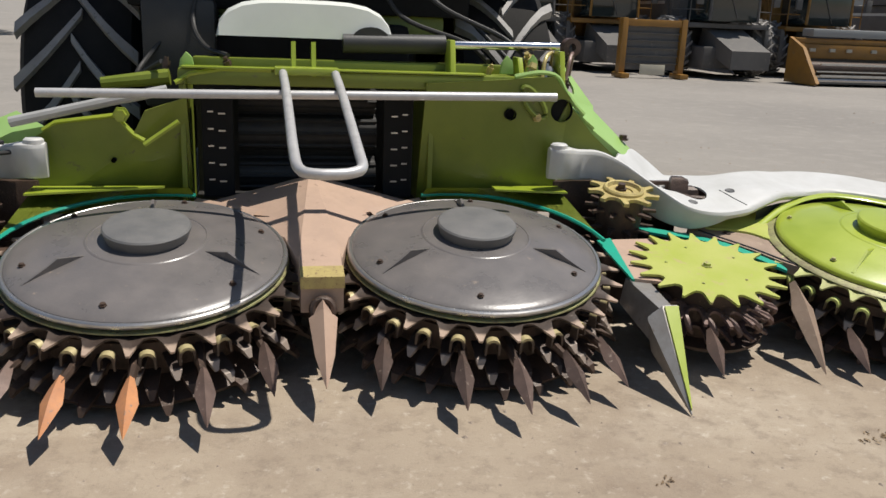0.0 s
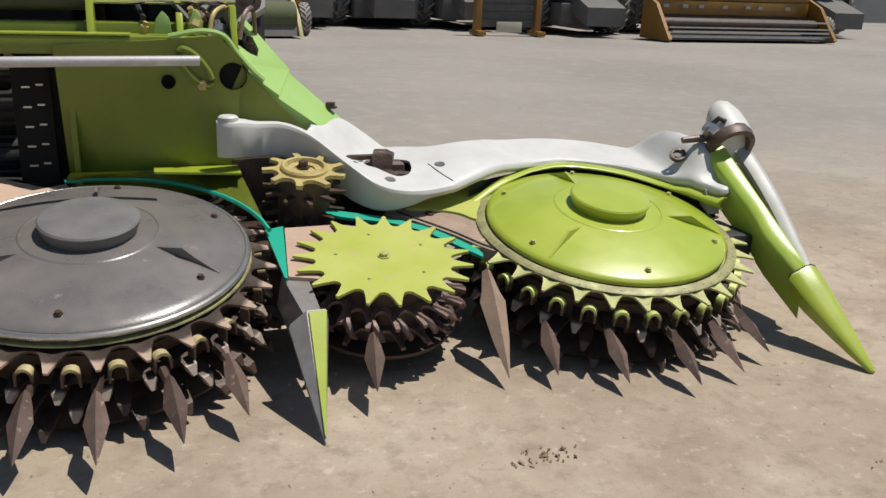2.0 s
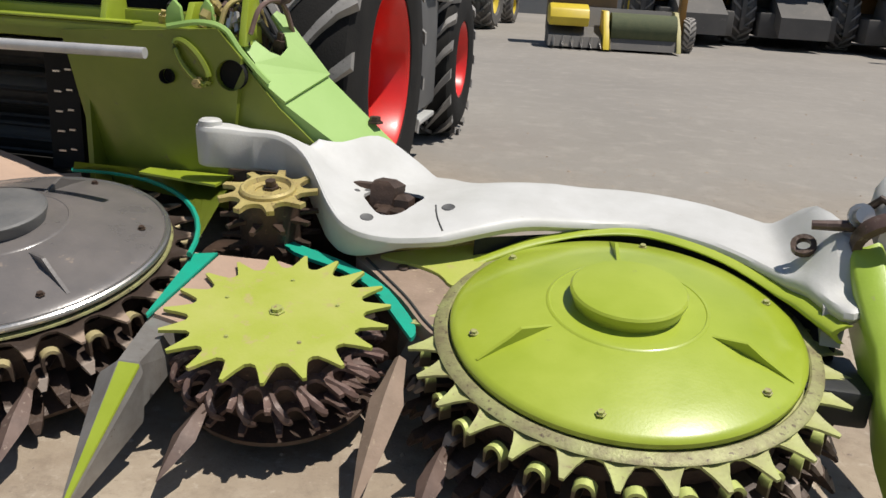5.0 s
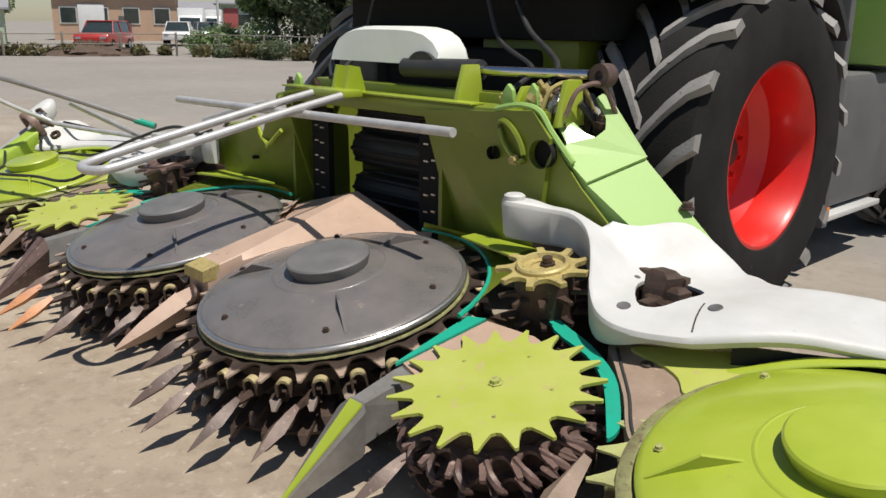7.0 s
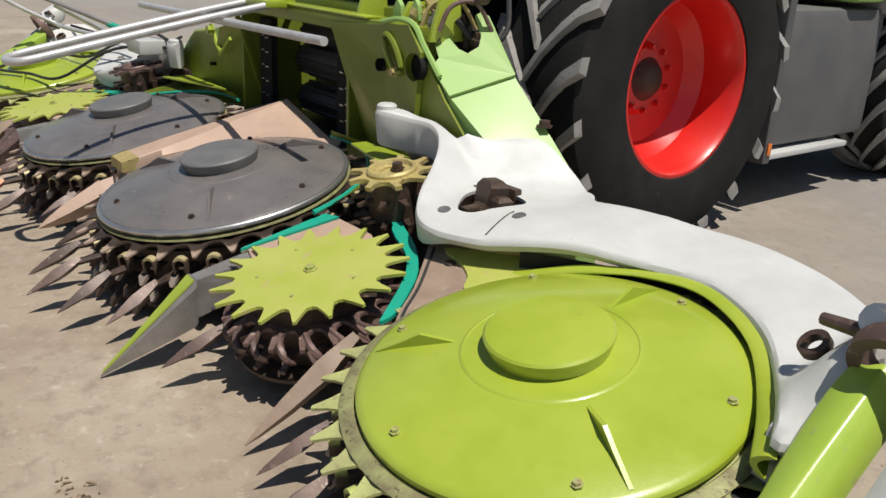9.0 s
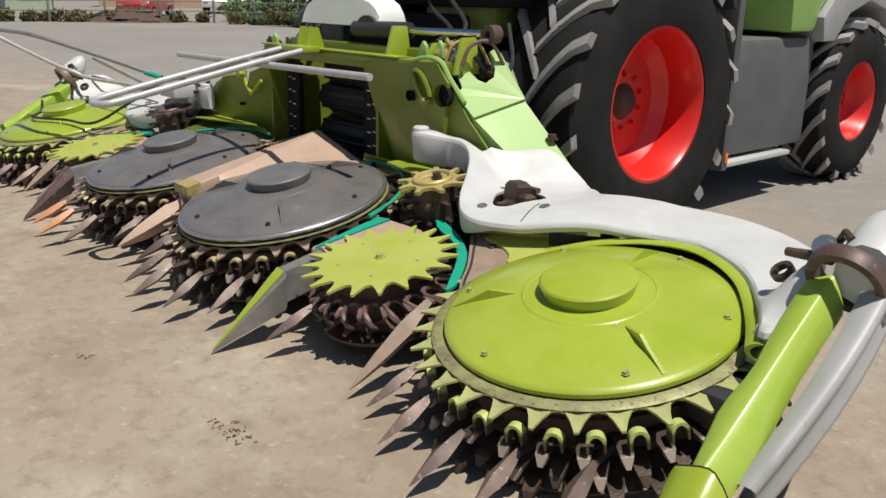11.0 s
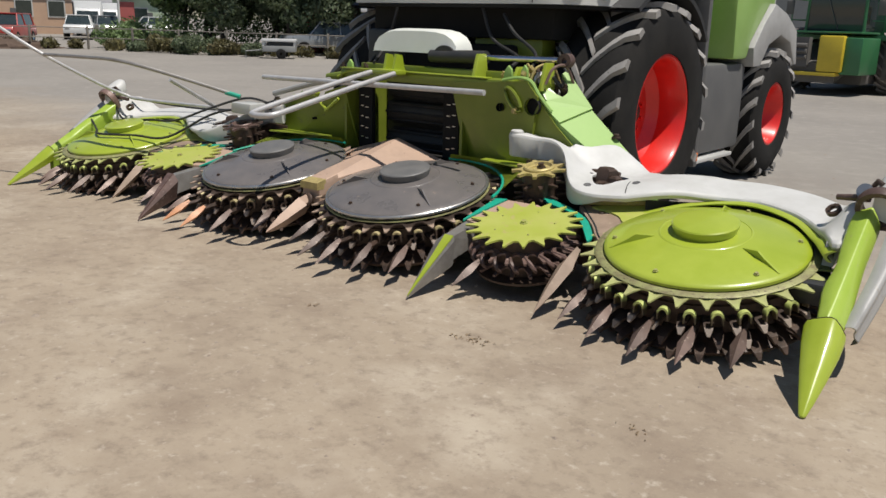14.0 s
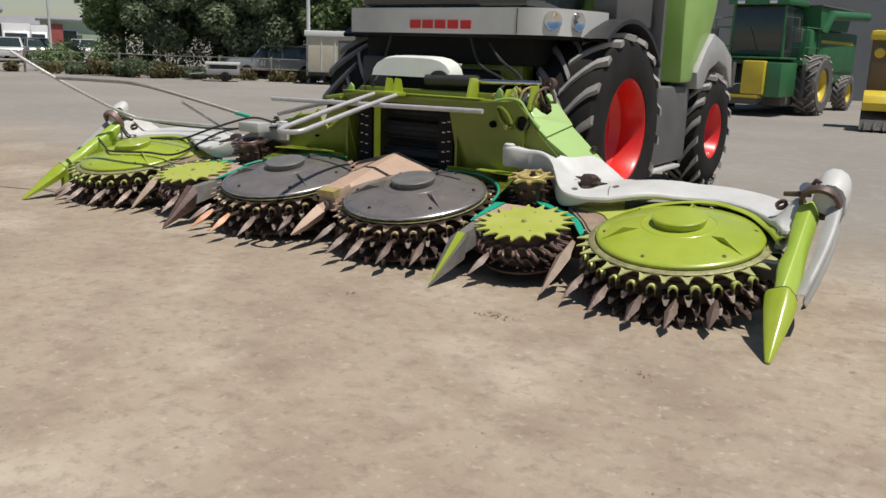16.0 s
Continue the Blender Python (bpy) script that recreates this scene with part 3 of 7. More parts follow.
# dividers between the grey and the small discs
for s in (1, -1):
    tip, back = Vector((1.487 * s, 2.89, 0.012)), Vector((1.522 * s, 3.246, 0.350))
    d = back - tip
    secs = []
    for t, e in ((0.0, 0.03), (0.25, 0.27), (0.6, 0.62), (1.0, 1.0), (1.03, 0.96)):
        c = tip + d * t
        secs.append([c + Vector((s * q * e, 0, h * e)) for q, h in ((-0.036, 0.0), (0.038, 0.0), (0.046, -0.03), (0.040, -0.19), (-0.070, -0.20), (-0.102, -0.052))])
    div = part("divider", loft(bmesh.new(), secs), DULLSTEEL if s > 0 else STEEL, header, "bare steel wedge divider with a lime strip" if s > 0 else "brown soiled wedge divider", 0.3)
    secs = []
    for t, e in ((0.03, 0.06), (0.5, 0.53), (1.0, 1.0)):
        c = tip + d * t + Vector((0, 0, 0.002))
        secs.append([c + Vector((s * q * e, 0, h)) for q, h in ((-0.030, 0.0), (0.041, 0.0), (0.039, 0.009), (-0.027, 0.009))])
    part("strip", loft(bmesh.new(), secs), LIME if s > 0 else STEEL, div, "lime green painted ridge strip" if s > 0 else "bare worn ridge strip", 0.3)
    b = bmesh.new()
    loft(b, [[Vector(p) for p in ((s * 1.478, 3.25, 0.345), (s * 1.545, 3.25, 0.345), (s * 1.55, 3.25, 0.19), (s * 1.45, 3.25, 0.19))],
             [Vector(p) for p in ((s * 1.44, 3.56, 0.395), (s * 1.54, 3.56, 0.395), (s * 1.56, 3.56, 0.27), (s * 1.42, 3.56, 0.27))]])
    part("divider_bracket", b, DULLSTEEL, header, "dull steel bracket behind the divider", 0.3)
    # deck plate between the discs, with its teal edge strips
    b = prism(bmesh.new(), [(s * x, y) for x, y in ((1.462, 3.52), (1.508, 3.925), (1.75, 3.93), (1.98, 3.85), (2.18, 3.68), (2.0, 3.50), (1.6, 3.48))], lambda x, y: 0.385 + (y - 3.5) * 0.2, lambda x, y: 0.400 + (y - 3.5) * 0.2)
    part("deck_plate", b, TAN, header, "bare tan steel deck plate")
    b = prism(bmesh.new(), [(s * x, y) for x, y in ((1.42, 3.90), (1.502, 3.925), (1.455, 3.49), (1.444, 3.50))], lambda x, y: 0.398 + (y - 3.5) * 0.2, lambda x, y: 0.409 + (y - 3.5) * 0.2)
    part("edge_strip", b, TEAL, header, "teal painted tapered edge strip")
    part("housing_wall", box(bmesh.new(), s * 1.335, s * 2.10, 4.39, 4.43, 0.36, 0.70, None, 0.01), DARKSTEEL, header, "soiled dark wall behind the star wheel")
    # Added dark box stands for the shade here and covers the sunlit ground.
    part("dark_filler", box(bmesh.new(), s * 1.30, s * 2.20, 3.97, 4.385, 0.12, 0.40, None, 0.02), DARKSTEEL, header, "dark box added to fill the gap behind the small disc")
    arc = loop_path([(1.60, 4.16), (1.77, 4.075), (1.955, 4.004), (2.139, 3.892), (2.25, 3.77), (2.325, 3.66), (2.325, 3.60), (2.29, 3.64), (2.14, 3.827), (1.987, 3.938), (1.77, 4.02)], 3)
    b = prism(bmesh.new(), [(s * x, y) for x, y in arc], lambda x, y: 0.402 + (y - 3.665) * 0.23, lambda x, y: 0.416 + (y - 3.665) * 0.23)
    part("edge_strip", b, TEAL, header, "teal painted curved edge strip")
    # shaped pad between the small and the green disc
    pad = loop_path([(2.00, 4.06), (2.10, 3.945), (2.24, 3.80), (2.335, 3.675), (2.40, 3.615), (2.45, 3.64), (2.44, 3.80), (2.41, 3.94), (2.36, 4.02), (2.27, 4.12), (2.12, 4.13)], 3)
    b = prism(bmesh.new(), [(s * x, y) for x, y in pad], lambda x, y: 0.38 + (y - 3.7) * 0.19, lambda x, y: 0.432 + (y - 3.7) * 0.21)
    pad_ob = part("corner_pad", bevel_all(b, 0.010), DUSTYTAN, header, "tan corner pad between the discs")
    edge = [(s * x, y, 0.433 + (y - 3.7) * 0.21) for x, y in ((2.05, 4.03), (2.125, 3.95), (2.255, 3.81), (2.345, 3.69), (2.40, 3.63))]
    part("outline", rod(bmesh.new(), smooth_path(edge, 4), 0.006, 6), BLACK, pad_ob, "dark rubber edge")
    b = lathe(bmesh.new(), [(0, 0.004), (0.013, 0.004), (0.02, 0.007), (0.024, 0.0)], 16, Matrix.Translation((s * 2.20, 3.995, 0.495)))
    part("pad_hole", b, DARKSTEEL, pad_ob, "dark bolt hole")
    plate = loop_path([(2.10, 4.045), (2.24, 4.01), (2.34, 3.965), (2.40, 3.90), (2.445, 3.95), (2.50, 4.10), (2.62, 4.25), (2.44, 4.21), (2.24, 4.12)], 3)
    b = prism(bmesh.new(), [(s * x, y) for x, y in plate], lambda x, y: 0.42 + (y - 3.7) * 0.20, lambda x, y: 0.442 + (y - 3.7) * 0.215)
    part("corner_plate", b, DUSTYLIME, header, "pale lime corner plate")
    band = [(s * x, y, 0.462 + (y - 3.7) * 0.19) for x, y in ((2.02, 4.05), (2.14, 4.095), (2.26, 4.14), (2.42, 4.205), (2.58, 4.26))]
    part("edge_rail", rod(bmesh.new(), smooth_path(band, 4), [0.016] * 17, 8), BRASS, header, "worn rounded edge rail")

# centre nose between the grey discs
b = bmesh.new()
nose = [(0.092, 3.47, 0.082), (0.10, 3.66, 0.086), (0.15, 3.88, 0.070), (0.29, 4.10, 0.048), (0.55, 4.36, 0.022), (0.62, 4.46, 0.012)]
secs = []
for x, y, crease in nose:
    top = 0.455 + (y - 3.47) * 0.25
    edge = 0.447 + (y - 3.47) * 0.255 - 0.27 * (x - 0.1) - 0.01
    secs.append([Vector(p) for p in ((-x, y, edge - 0.14), (-x, y, edge), (-crease - 0.006, y, top + 0.012), (-crease, y, top + 0.016), (crease, y, top + 0.016), (crease + 0.006, y, top + 0.012), (x, y, edge), (x, y, edge - 0.14))])
part("nose", loft(b, secs), TAN, header, "bare tan steel centre nose between the grey discs", 0.4)


def nose_top(x, y):
    return 0.58 + (y - 4.2) * 0.2 - 0.22 * (abs(x) - 0.2) + 0.012


for s in (1, -1):
    seam = [(s * x, y, nose_top(x, y)) for x, y in ((0.10, 4.24), (0.22, 4.26), (0.34, 4.26), (0.335, 4.20), (0.22, 4.12))]
    part("nose_seam", rod(bmesh.new(), seam, 0.004, 5), DARKSTEEL, header, "dark seam round a welded patch")
    b = loft(bmesh.new(), [[Vector((s * 0.30, 4.12, 0.575)), Vector((s * 0.62, 4.44, 0.565)), Vector((s * 0.60, 4.47, 0.580)), Vector((s * 0.28, 4.16, 0.592))], [Vector((s * 0.29, 4.13, 0.584)), Vector((s * 0.61, 4.45, 0.574)), Vector((s * 0.59, 4.48, 0.590)), Vector((s * 0.27, 4.17, 0.600))]])
    part("nose_flap", b, TAN, header, "worn folded edge of the nose", 0.3)
part("nose_cap", bevel_all(prism(bmesh.new(), [(-0.094, 3.445), (0.094, 3.445), (0.094, 3.535), (-0.094, 3.535)], 0.415, lambda x, y: 0.474 + (y - 3.47) * 0.25), 0.008), BRASS, header, "pale yellow end cap of the nose")
part("towing_eye", lathe(bmesh.new(), [(0.045 + 0.016 * math.cos(a), 0.016 * math.sin(a)) for a in (k * math.pi / 4 for k in range(8))], 20, pose(0, 3.42, 0.33, 70), True), DARKSTEEL, header, "steel ring under the nose")
blade((0.0, 3.46, 0.35), (-0.01, 3.03, 0.145), 0.122, 0.1, TAN, "centre_point", "bare tan steel centre point", 0.2, 0.9)

# crop guide bar with its loop
b = rod(bmesh.new(), [(-1.225, 4.04, 1.164), (1.19, 4.03, 1.195)], 0.021, 14)
part("guide_bar", b, GALV, header, "galvanised cross bar")
u = smooth_path([(-0.145, 4.30, 1.265), (-0.135, 3.9, 1.19), (-0.125, 3.2, 1.045), (-0.108, 3.03, 1.008), (-0.06, 2.985, 1.0), (0.03, 2.98, 1.0), (0.09, 3.0, 1.005), (0.12, 3.05, 1.015), (0.122, 3.2, 1.045), (0.118, 3.9, 1.19), (0.112, 4.30, 1.265)], 5)
part("guide_loop", rod(bmesh.new(), u, 0.021, 12), GALV, header, "bent galvanised guide loop")

b = box(bmesh.new(), -0.185, 0.135, 4.27, 4.40, 1.250, 1.288, None, 0.008)
part("loop_clamp", b, LIME, header, "clamp plate that holds the guide loop")

# white side arms with the feed star inside their bend
ARM_EDGE = [(1.25, 0.905), (1.37, 0.903), (1.45, 0.885), (1.58, 0.875), (1.70, 0.825), (1.82, 0.735), (1.95, 0.65), (2.10, 0.625), (2.3, 0.628), (2.6, 0.648), (3.0, 0.660), (3.3, 0.645), (3.5, 0.622), (3.72, 0.60)]


def smoothed(t):
    t = min(1, max(0, t))
    return t * t * (3 - 2 * t)


def arm_top(x, y):
    """Height of the casting: high at its hooked tip, low along the disc and rising to its rear edge and to the pivot."""
    x = abs(x)
    base = curve(ARM_EDGE, x)
    if x > 1.85:
        base += min(0.2, max(0, y - 4.02)) * 0.25 * smoothed((x - 1.85) / 0.2) * (1 - smoothed((x - 2.40) / 0.5))
    if x > 2.2:
        yf, yr = curve(ARM_FRONT, x), curve(ARM_REAR, x)
        base += 0.060 * min(1, (x - 2.2) / 0.5) * min(1, max(0, (y - yf) / max(0.1, yr - yf)))
        base += 0.150 * smoothed((x - 3.53) / 0.16) * smoothed((y - 3.86) / 0.16)
    if 1.70 < x < 2.32 and y > 4.36:
        on_beam = 0.98 - 0.798 * (x - 1.566) + 0.579 * (y - 4.46) + 0.014
        base += smoothed((y - 4.36) / 0.07) * smoothed((2.32 - x) / 0.08) * max(0, on_beam - base)
    return base


def curve(table, x):
    """Smooth height of a table of (x, y) at x."""
    for i in range(len(table) - 1):
        if x <= table[i + 1][0] or i == len(table) - 2:
            (x0, y0), (x1, y1) = table[i], table[i + 1]
            g = lambda j: (table[min(j + 1, len(table) - 1)][1] - table[max(j - 1, 0)][1]) / (table[min(j + 1, len(table) - 1)][0] - table[max(j - 1, 0)][0])
            h, t = x1 - x0, (x - x0) / (x1 - x0)
            return (2 * t ** 3 - 3 * t * t + 1) * y0 + (t ** 3 - 2 * t * t + t) * h * g(i) + (3 * t * t - 2 * t ** 3) * y1 + (t ** 3 - t * t) * h * g(i + 1)


ARM_FRONT = [(1.25, 4.245), (1.31, 4.228), (1.37, 4.245), (1.44, 4.315), (1.53, 4.345), (1.63, 4.335), (1.72, 4.275), (1.80, 4.18), (1.88, 4.07), (1.98, 3.985), (2.10, 3.95), (2.26, 3.985), (2.46, 4.08), (2.66, 4.20), (2.87, 4.30), (3.05, 4.335), (3.22, 4.285), (3.37, 4.19), (3.48, 4.07), (3.57, 3.94), (3.64, 3.82), (3.72, 3.66)]
ARM_REAR = [(1.25, 4.335), (1.32, 4.345), (1.48, 4.395), (1.66, 4.405), (1.73, 4.45), (1.80, 4.52), (1.87, 4.635), (1.93, 4.70), (2.06, 4.732), (2.19, 4.735), (2.26, 4.69), (2.33, 4.615), (2.42, 4.57), (2.65, 4.60), (2.95, 4.655), (3.25, 4.63), (3.48, 4.54), (3.62, 4.42), (3.72, 4.24)]
for s in (1, -1):
    xs = [1.262 + 0.027 * i for i in range(92)]
    secs = []
    for x in xs:
        yf, yr, zt = curve(ARM_FRONT, x), curve(ARM_REAR, x), arm_top(x, 0)
        th = 0.17 if x < 1.85 else max(0.05, 0.17 - (x - 1.85) * 0.35)
        k = min(1, (x - 1.25) / 0.05, (3.735 - x) / 0.06) * 0.55 + 0.45
        yc, hw = (yf + yr) / 2, (yr - yf) / 2 * k
        y0, y1 = yc - hw, yc + hw
        zr = arm_top(x, y1)
        zt = arm_top(x, y0)
        ring = [(y0 + 0.026, zt - th), (y0 + 0.016, zt - th + 0.012), (y0, zt - 0.026), (y0 + 0.001, zt - 0.020), (y0 + 0.006, zt - 0.007)]
        ring += [(q, arm_top(x, q)) for q in (y0 + 0.020 + (y1 - y0 - 0.040) * i / 13 for i in range(14))]
        ring += [(y1 - 0.006, zr - 0.007), (y1 - 0.001, zr - 0.020), (y1, zr - 0.026), (y1, min(zt, zr) - th + 0.02), (y1 - 0.012, min(zt, zr) - th)]
        secs.append([Vector((s * x, q, z)) for q, z in ring])
    arm = part("side_arm", loft(bmesh.new(), secs), WHITE, header, "white painted curved casting over the star wheel", 0.55)
    part("boss", lathe(bmesh.new(), [(0, 0.022), (0.036, 0.022), (0.046, 0.014), (0.048, -0.01)], 20, Matrix.Translation((s * 1.315, 4.285, 0.905))), WHITE, arm, "white round boss on the arm's tip")
    hole = loop_path([(s * x, y) for x, y in ((2.05, 4.135), (2.115, 4.13), (2.16, 4.18), (2.185, 4.27), (2.19, 4.37), (2.09, 4.40), (1.98, 4.375), (1.965, 4.27))], 3)
    cut(arm, prism(bmesh.new(), hole, 0.4, 1.0))
    b = bmesh.new()
    box(b, s * 2.04, s * 2.09, 4.15, 4.28, 0.56, 0.655, None, 0.012)
    rod(b, [(s * 2.02, 4.26, 0.63), (s * 2.16, 4.20, 0.63)], 0.024, 10)
    bolt(b, (s * 2.12, 4.23, 0.60), 0.024, 0.05)
    loft(b, [[Vector((s * x, y, 0.60)) for x, y in ((1.99, 4.26), (2.08, 4.24), (2.10, 4.34), (2.02, 4.37))], [Vector((s * x, y, 0.72)) for x, y in ((1.99, 4.28), (2.09, 4.27), (2.12, 4.34), (2.02, 4.37))], [Vector((s * x, y, 0.74)) for x, y in ((2.0, 4.30), (2.06, 4.29), (2.08, 4.34), (2.02, 4.35))]])
    loft(b, [[Vector((s * x, y, 0.58)) for x, y in ((2.07, 4.25), (2.16, 4.24), (2.17, 4.34), (2.08, 4.35))], [Vector((s * x, y, 0.675)) for x, y in ((2.08, 4.27), (2.15, 4.26), (2.16, 4.33), (2.09, 4.34))], [Vector((s * x, y, 0.69)) for x, y in ((2.10, 4.29), (2.13, 4.28), (2.14, 4.32), (2.10, 4.33))]])
    part("joint", b, DARKSTEEL, arm, "soiled steel joint in the opening")
    b = bmesh.new()
    cx, cy = s * 2.10, 4.22
    rim = [b.verts.new((cx + (x - cx) * 0.985, cy + (y - cy) * 0.985, arm_top(x, y) - 0.012)) for x, y in hole]
    low = [b.verts.new((cx + (x - cx) * 0.9, cy + (y - cy) * 0.9, 0.54)) for x, y in hole]
    for i in range(len(hole)):
        b.faces.new((rim[i], rim[(i + 1) % len(hole)], low[(i + 1) % len(hole)], low[i]))
    b.faces.new(low)
    bmesh.ops.solidify(b, geom=b.faces[:], thickness=-0.004)
    part("recess", b, DARKSTEEL, arm, "dark cup of the opening")
    for x, y, r in ((2.03, 4.085, 0.021), (2.318, 4.215, 0.021), (1.92, 4.335, 0.010), (1.955, 4.37, 0.011)):
        b = lathe(bmesh.new(), [(0.0, 0.002), (r, 0.002), (r * 1.15, 0.004), (r * 1.3, 0.0)], 20, Matrix.Translation((s * x, y, arm_top(x, y) - 0.001)) @ pose(0, 0, 0, math.degrees(math.atan((arm_top(x, y + 0.01) - arm_top(x, y - 0.01)) / 0.02)), -math.degrees(math.atan((arm_top(x + 0.01, y) - arm_top(x - 0.01, y)) / 0.02)) * s))
        part("plug", b, GREYBODY, arm, "grey sunk plug")
    line = [(2.265, 4.235), (2.275, 4.19), (2.29, 4.14), (2.31, 4.09), (2.33, 4.045)]
    part("seam", rod(bmesh.new(), [(s * x, y, arm_top(x, y)) for x, y in line], 0.0035, 5), BLACK, arm, "dark seam across the casting", 0)
    # star wheel and its gearbox
    star = part("star_wheel", gear(bmesh.new(), 9, 0.125, 0.19, 0.0, 0.018, 0.05, 0.2, 0.12), BRASS if s > 0 else STEEL, header, "yellow passivated feed star wheel" if s > 0 else "soiled brown feed star wheel")
    star.matrix_basis = H @ Matrix.Translation((s * 1.63, 0.40, 0.132))
    part("star_cup", lathe(bmesh.new(), [(0.0, -0.008), (0.078, -0.006), (0.090, 0.018), (0.100, 0.020), (0.108, 0.012), (0.110, -0.01)], 28), BRASS if s > 0 else STEEL, star, "hollow cup in the star wheel")
    part("star_nut", bolt(bmesh.new(), (0, 0.03, -0.008), 0.022, 0.035), DARKSTEEL, star)
    for z in (-0.09, -0.18):
        part("star_ring", gear(bmesh.new(), 10, 0.11, 0.19, z, 0.014, 0.03, 0.3, 0.05), DARKSTEEL, star, "soiled lower star ring")
    part("star_drum", lathe(bmesh.new(), [(0.12, -0.016), (0.12, -0.32), (0.18, -0.33), (0.02, -0.335)], 28), DARKSTEEL, star, "soiled steel drum of the star wheel")
    # bowed green lip of the arm over the green disc
    secs, lip = [], []
    for x in (2.44 + 0.044 * i for i in range(29)):
        y = curve(ARM_FRONT, x)
        zd, za = 0.497 + (y - 3.74) * 0.194 - 0.045 * (1 - smoothed((x - 2.44) / 0.40)), arm_top(x, y) - 0.042
        out = Vector((x - 3.0, y - 3.72, 0)).normalized()
        foot = Vector((x, y, zd)) - out * 0.012
        grow = min(1, 0.04 + (x - 2.44) * 1.8)
        head = Vector((x, y, zd + (max(za, zd + 0.03) - zd) * grow)) + out * 0.004
        ring = []
        for k in range(9):
            a = k / 8
            q = foot + (head - foot) * a - out * 0.034 * grow * math.sin(math.pi * a)
            ring.append(Vector((s * q.x, q.y, q.z)))
        back = [Vector((s * (q.x * s + out.x * 0.02), q.y + out.y * 0.02, q.z)) for q in reversed(ring)]
        secs.append(ring + back)
        lip.append(Vector((s * x, y, zd)))
    part("lip", loft(bmesh.new(), secs), LIME, arm, "rounded lime green lip", 0.9)
    # Added black wall: paints the shade below the lip and hides lit ground.
    wall = [(p.x, p.y) for p in lip]
    b = bmesh.new()
    vs = [[b.verts.new((x, y + 0.05, z)) for x, y in wall] for z in (0.38, 0.60)]
    for i in range(len(wall) - 1):
        b.faces.new((vs[0][i], vs[0][i + 1], vs[1][i + 1], vs[1][i]))
    bmesh.ops.solidify(b, geom=b.faces[:], thickness=0.012)
    part("skirt", b, BLACK, arm, "added black wall for the shade behind the disc")

# outer dividers
for s, tx in ((1, 3.86), (-1, 3.72)):
    top, mid, tip = Vector((s * (tx - 0.070), 3.95, 0.715)), Vector((s * (tx - 0.052), 3.262, 0.285)), Vector((s * tx, 2.85, 0.012))
    d = (mid - top)
    b = bmesh.new()
    secs = []
    for t, lw, rw in ((-0.03, 0.088, 0.052), (0.06, 0.094, 0.052), (0.2, 0.090, 0.052), (0.34, 0.082, 0.052), (0.44, 0.072, 0.057), (0.54, 0.076, 0.062), (0.62, 0.086, 0.066), (0.70, 0.086, 0.069), (0.82, 0.070, 0.068), (1.02, 0.046, 0.064)):
        c = top + d * t
        prof = ((-0.74 * lw, -0.17), (-0.86 * lw, -0.05), (-0.97 * lw, 0.004), (-0.84 * lw, 0.026), (-0.45 * lw, 0.038), (-0.08 * lw, 0.056), (0.10 * rw, 0.052), (0.58 * rw, 0.010), (0.95 * rw, -0.036), (1.0 * rw, -0.068), (0.92 * rw, -0.070), (0.54 * rw, -0.006), (0.06 * rw, 0.034), (-0.62 * lw, 0.026), (-0.80 * lw, 0.004), (-0.66 * lw, -0.17))
        secs.append([c + Vector((s * px, 0, pz)) for px, pz in prof])
    body = part("outer_divider", loft(b, secs), DIVIDER, header, "long folded lime green outer divider with a pointed end", 0.85)
    secs = []
    for t, r in ((-0.03, 0.094), (0.0, 0.098), (0.2, 0.089), (0.5, 0.064), (0.8, 0.036), (0.97, 0.018), (1.0, 0.008)):
        c = mid + (tip - mid) * t + Vector((0, 0, 0.012 * (1 - t)))
        prof = ((-0.90, -0.75), (-1.0, -0.02), (-0.90, 0.18), (-0.50, 0.36), (-0.05, 0.53), (0.22, 0.58), (0.42, 0.52), (0.72, 0.22), (0.98, -0.20), (1.0, -0.45), (0.85, -0.75), (0.0, -0.85))
        secs.append([c + Vector((s * r * px, 0, r * pz)) for px, pz in prof])
    part("divider_tip", loft(bmesh.new(), secs), LIME, body, "glossy lime green spearhead with a worn collar", 0.6)
    part("tip_collar", rod(bmesh.new(), [secs[0][k] for k in range(1, 9)], 0.003, 6), DARKSTEEL, body, "dark edge of the spearhead")
    # grey side shield, a long bowed channel with two pressed ridges
    secs = []
    for k in range(13):
        t = k / 12
        out = 0.045 + 0.072 * math.sin(math.pi * (0.30 + 0.62 * t))
        zr, e = 0.80 - 0.50 * t ** 1.08, 1 - 0.32 * t
        lane = ((-0.085, -0.008), (-0.040, 0.010), (-0.014, 0.010), (0.0, -0.004), (0.0, -0.028), (-0.016, -0.052), (-0.018, -0.096), (-0.002, -0.122), (0.002, -0.140), (-0.010, -0.158), (-0.05, -0.185))
        inner = [(q - 0.010, h - 0.006) for q, h in reversed(lane)]
        secs.append([Vector((s * (tx + out + q * e), 4.05 - 0.69 * t - h * 0.7 * t, zr + h * e)) for q, h in (*lane, *inner)])
    part("side_shield", loft(bmesh.new(), secs), SHIELD, body, "bowed pale grey side shield with pressed ridges", 0.9)
    px = tx - 0.03
    secs = []
    for q, w in ((0.115, 0.42), (0.10, 0.66), (0.07, 0.86), (0.02, 0.96), (-0.05, 0.96), (-0.12, 0.90)):
        c = Vector((s * (px + 0.055), 4.085 + q * 0.84, 0.865 + q * 0.5))
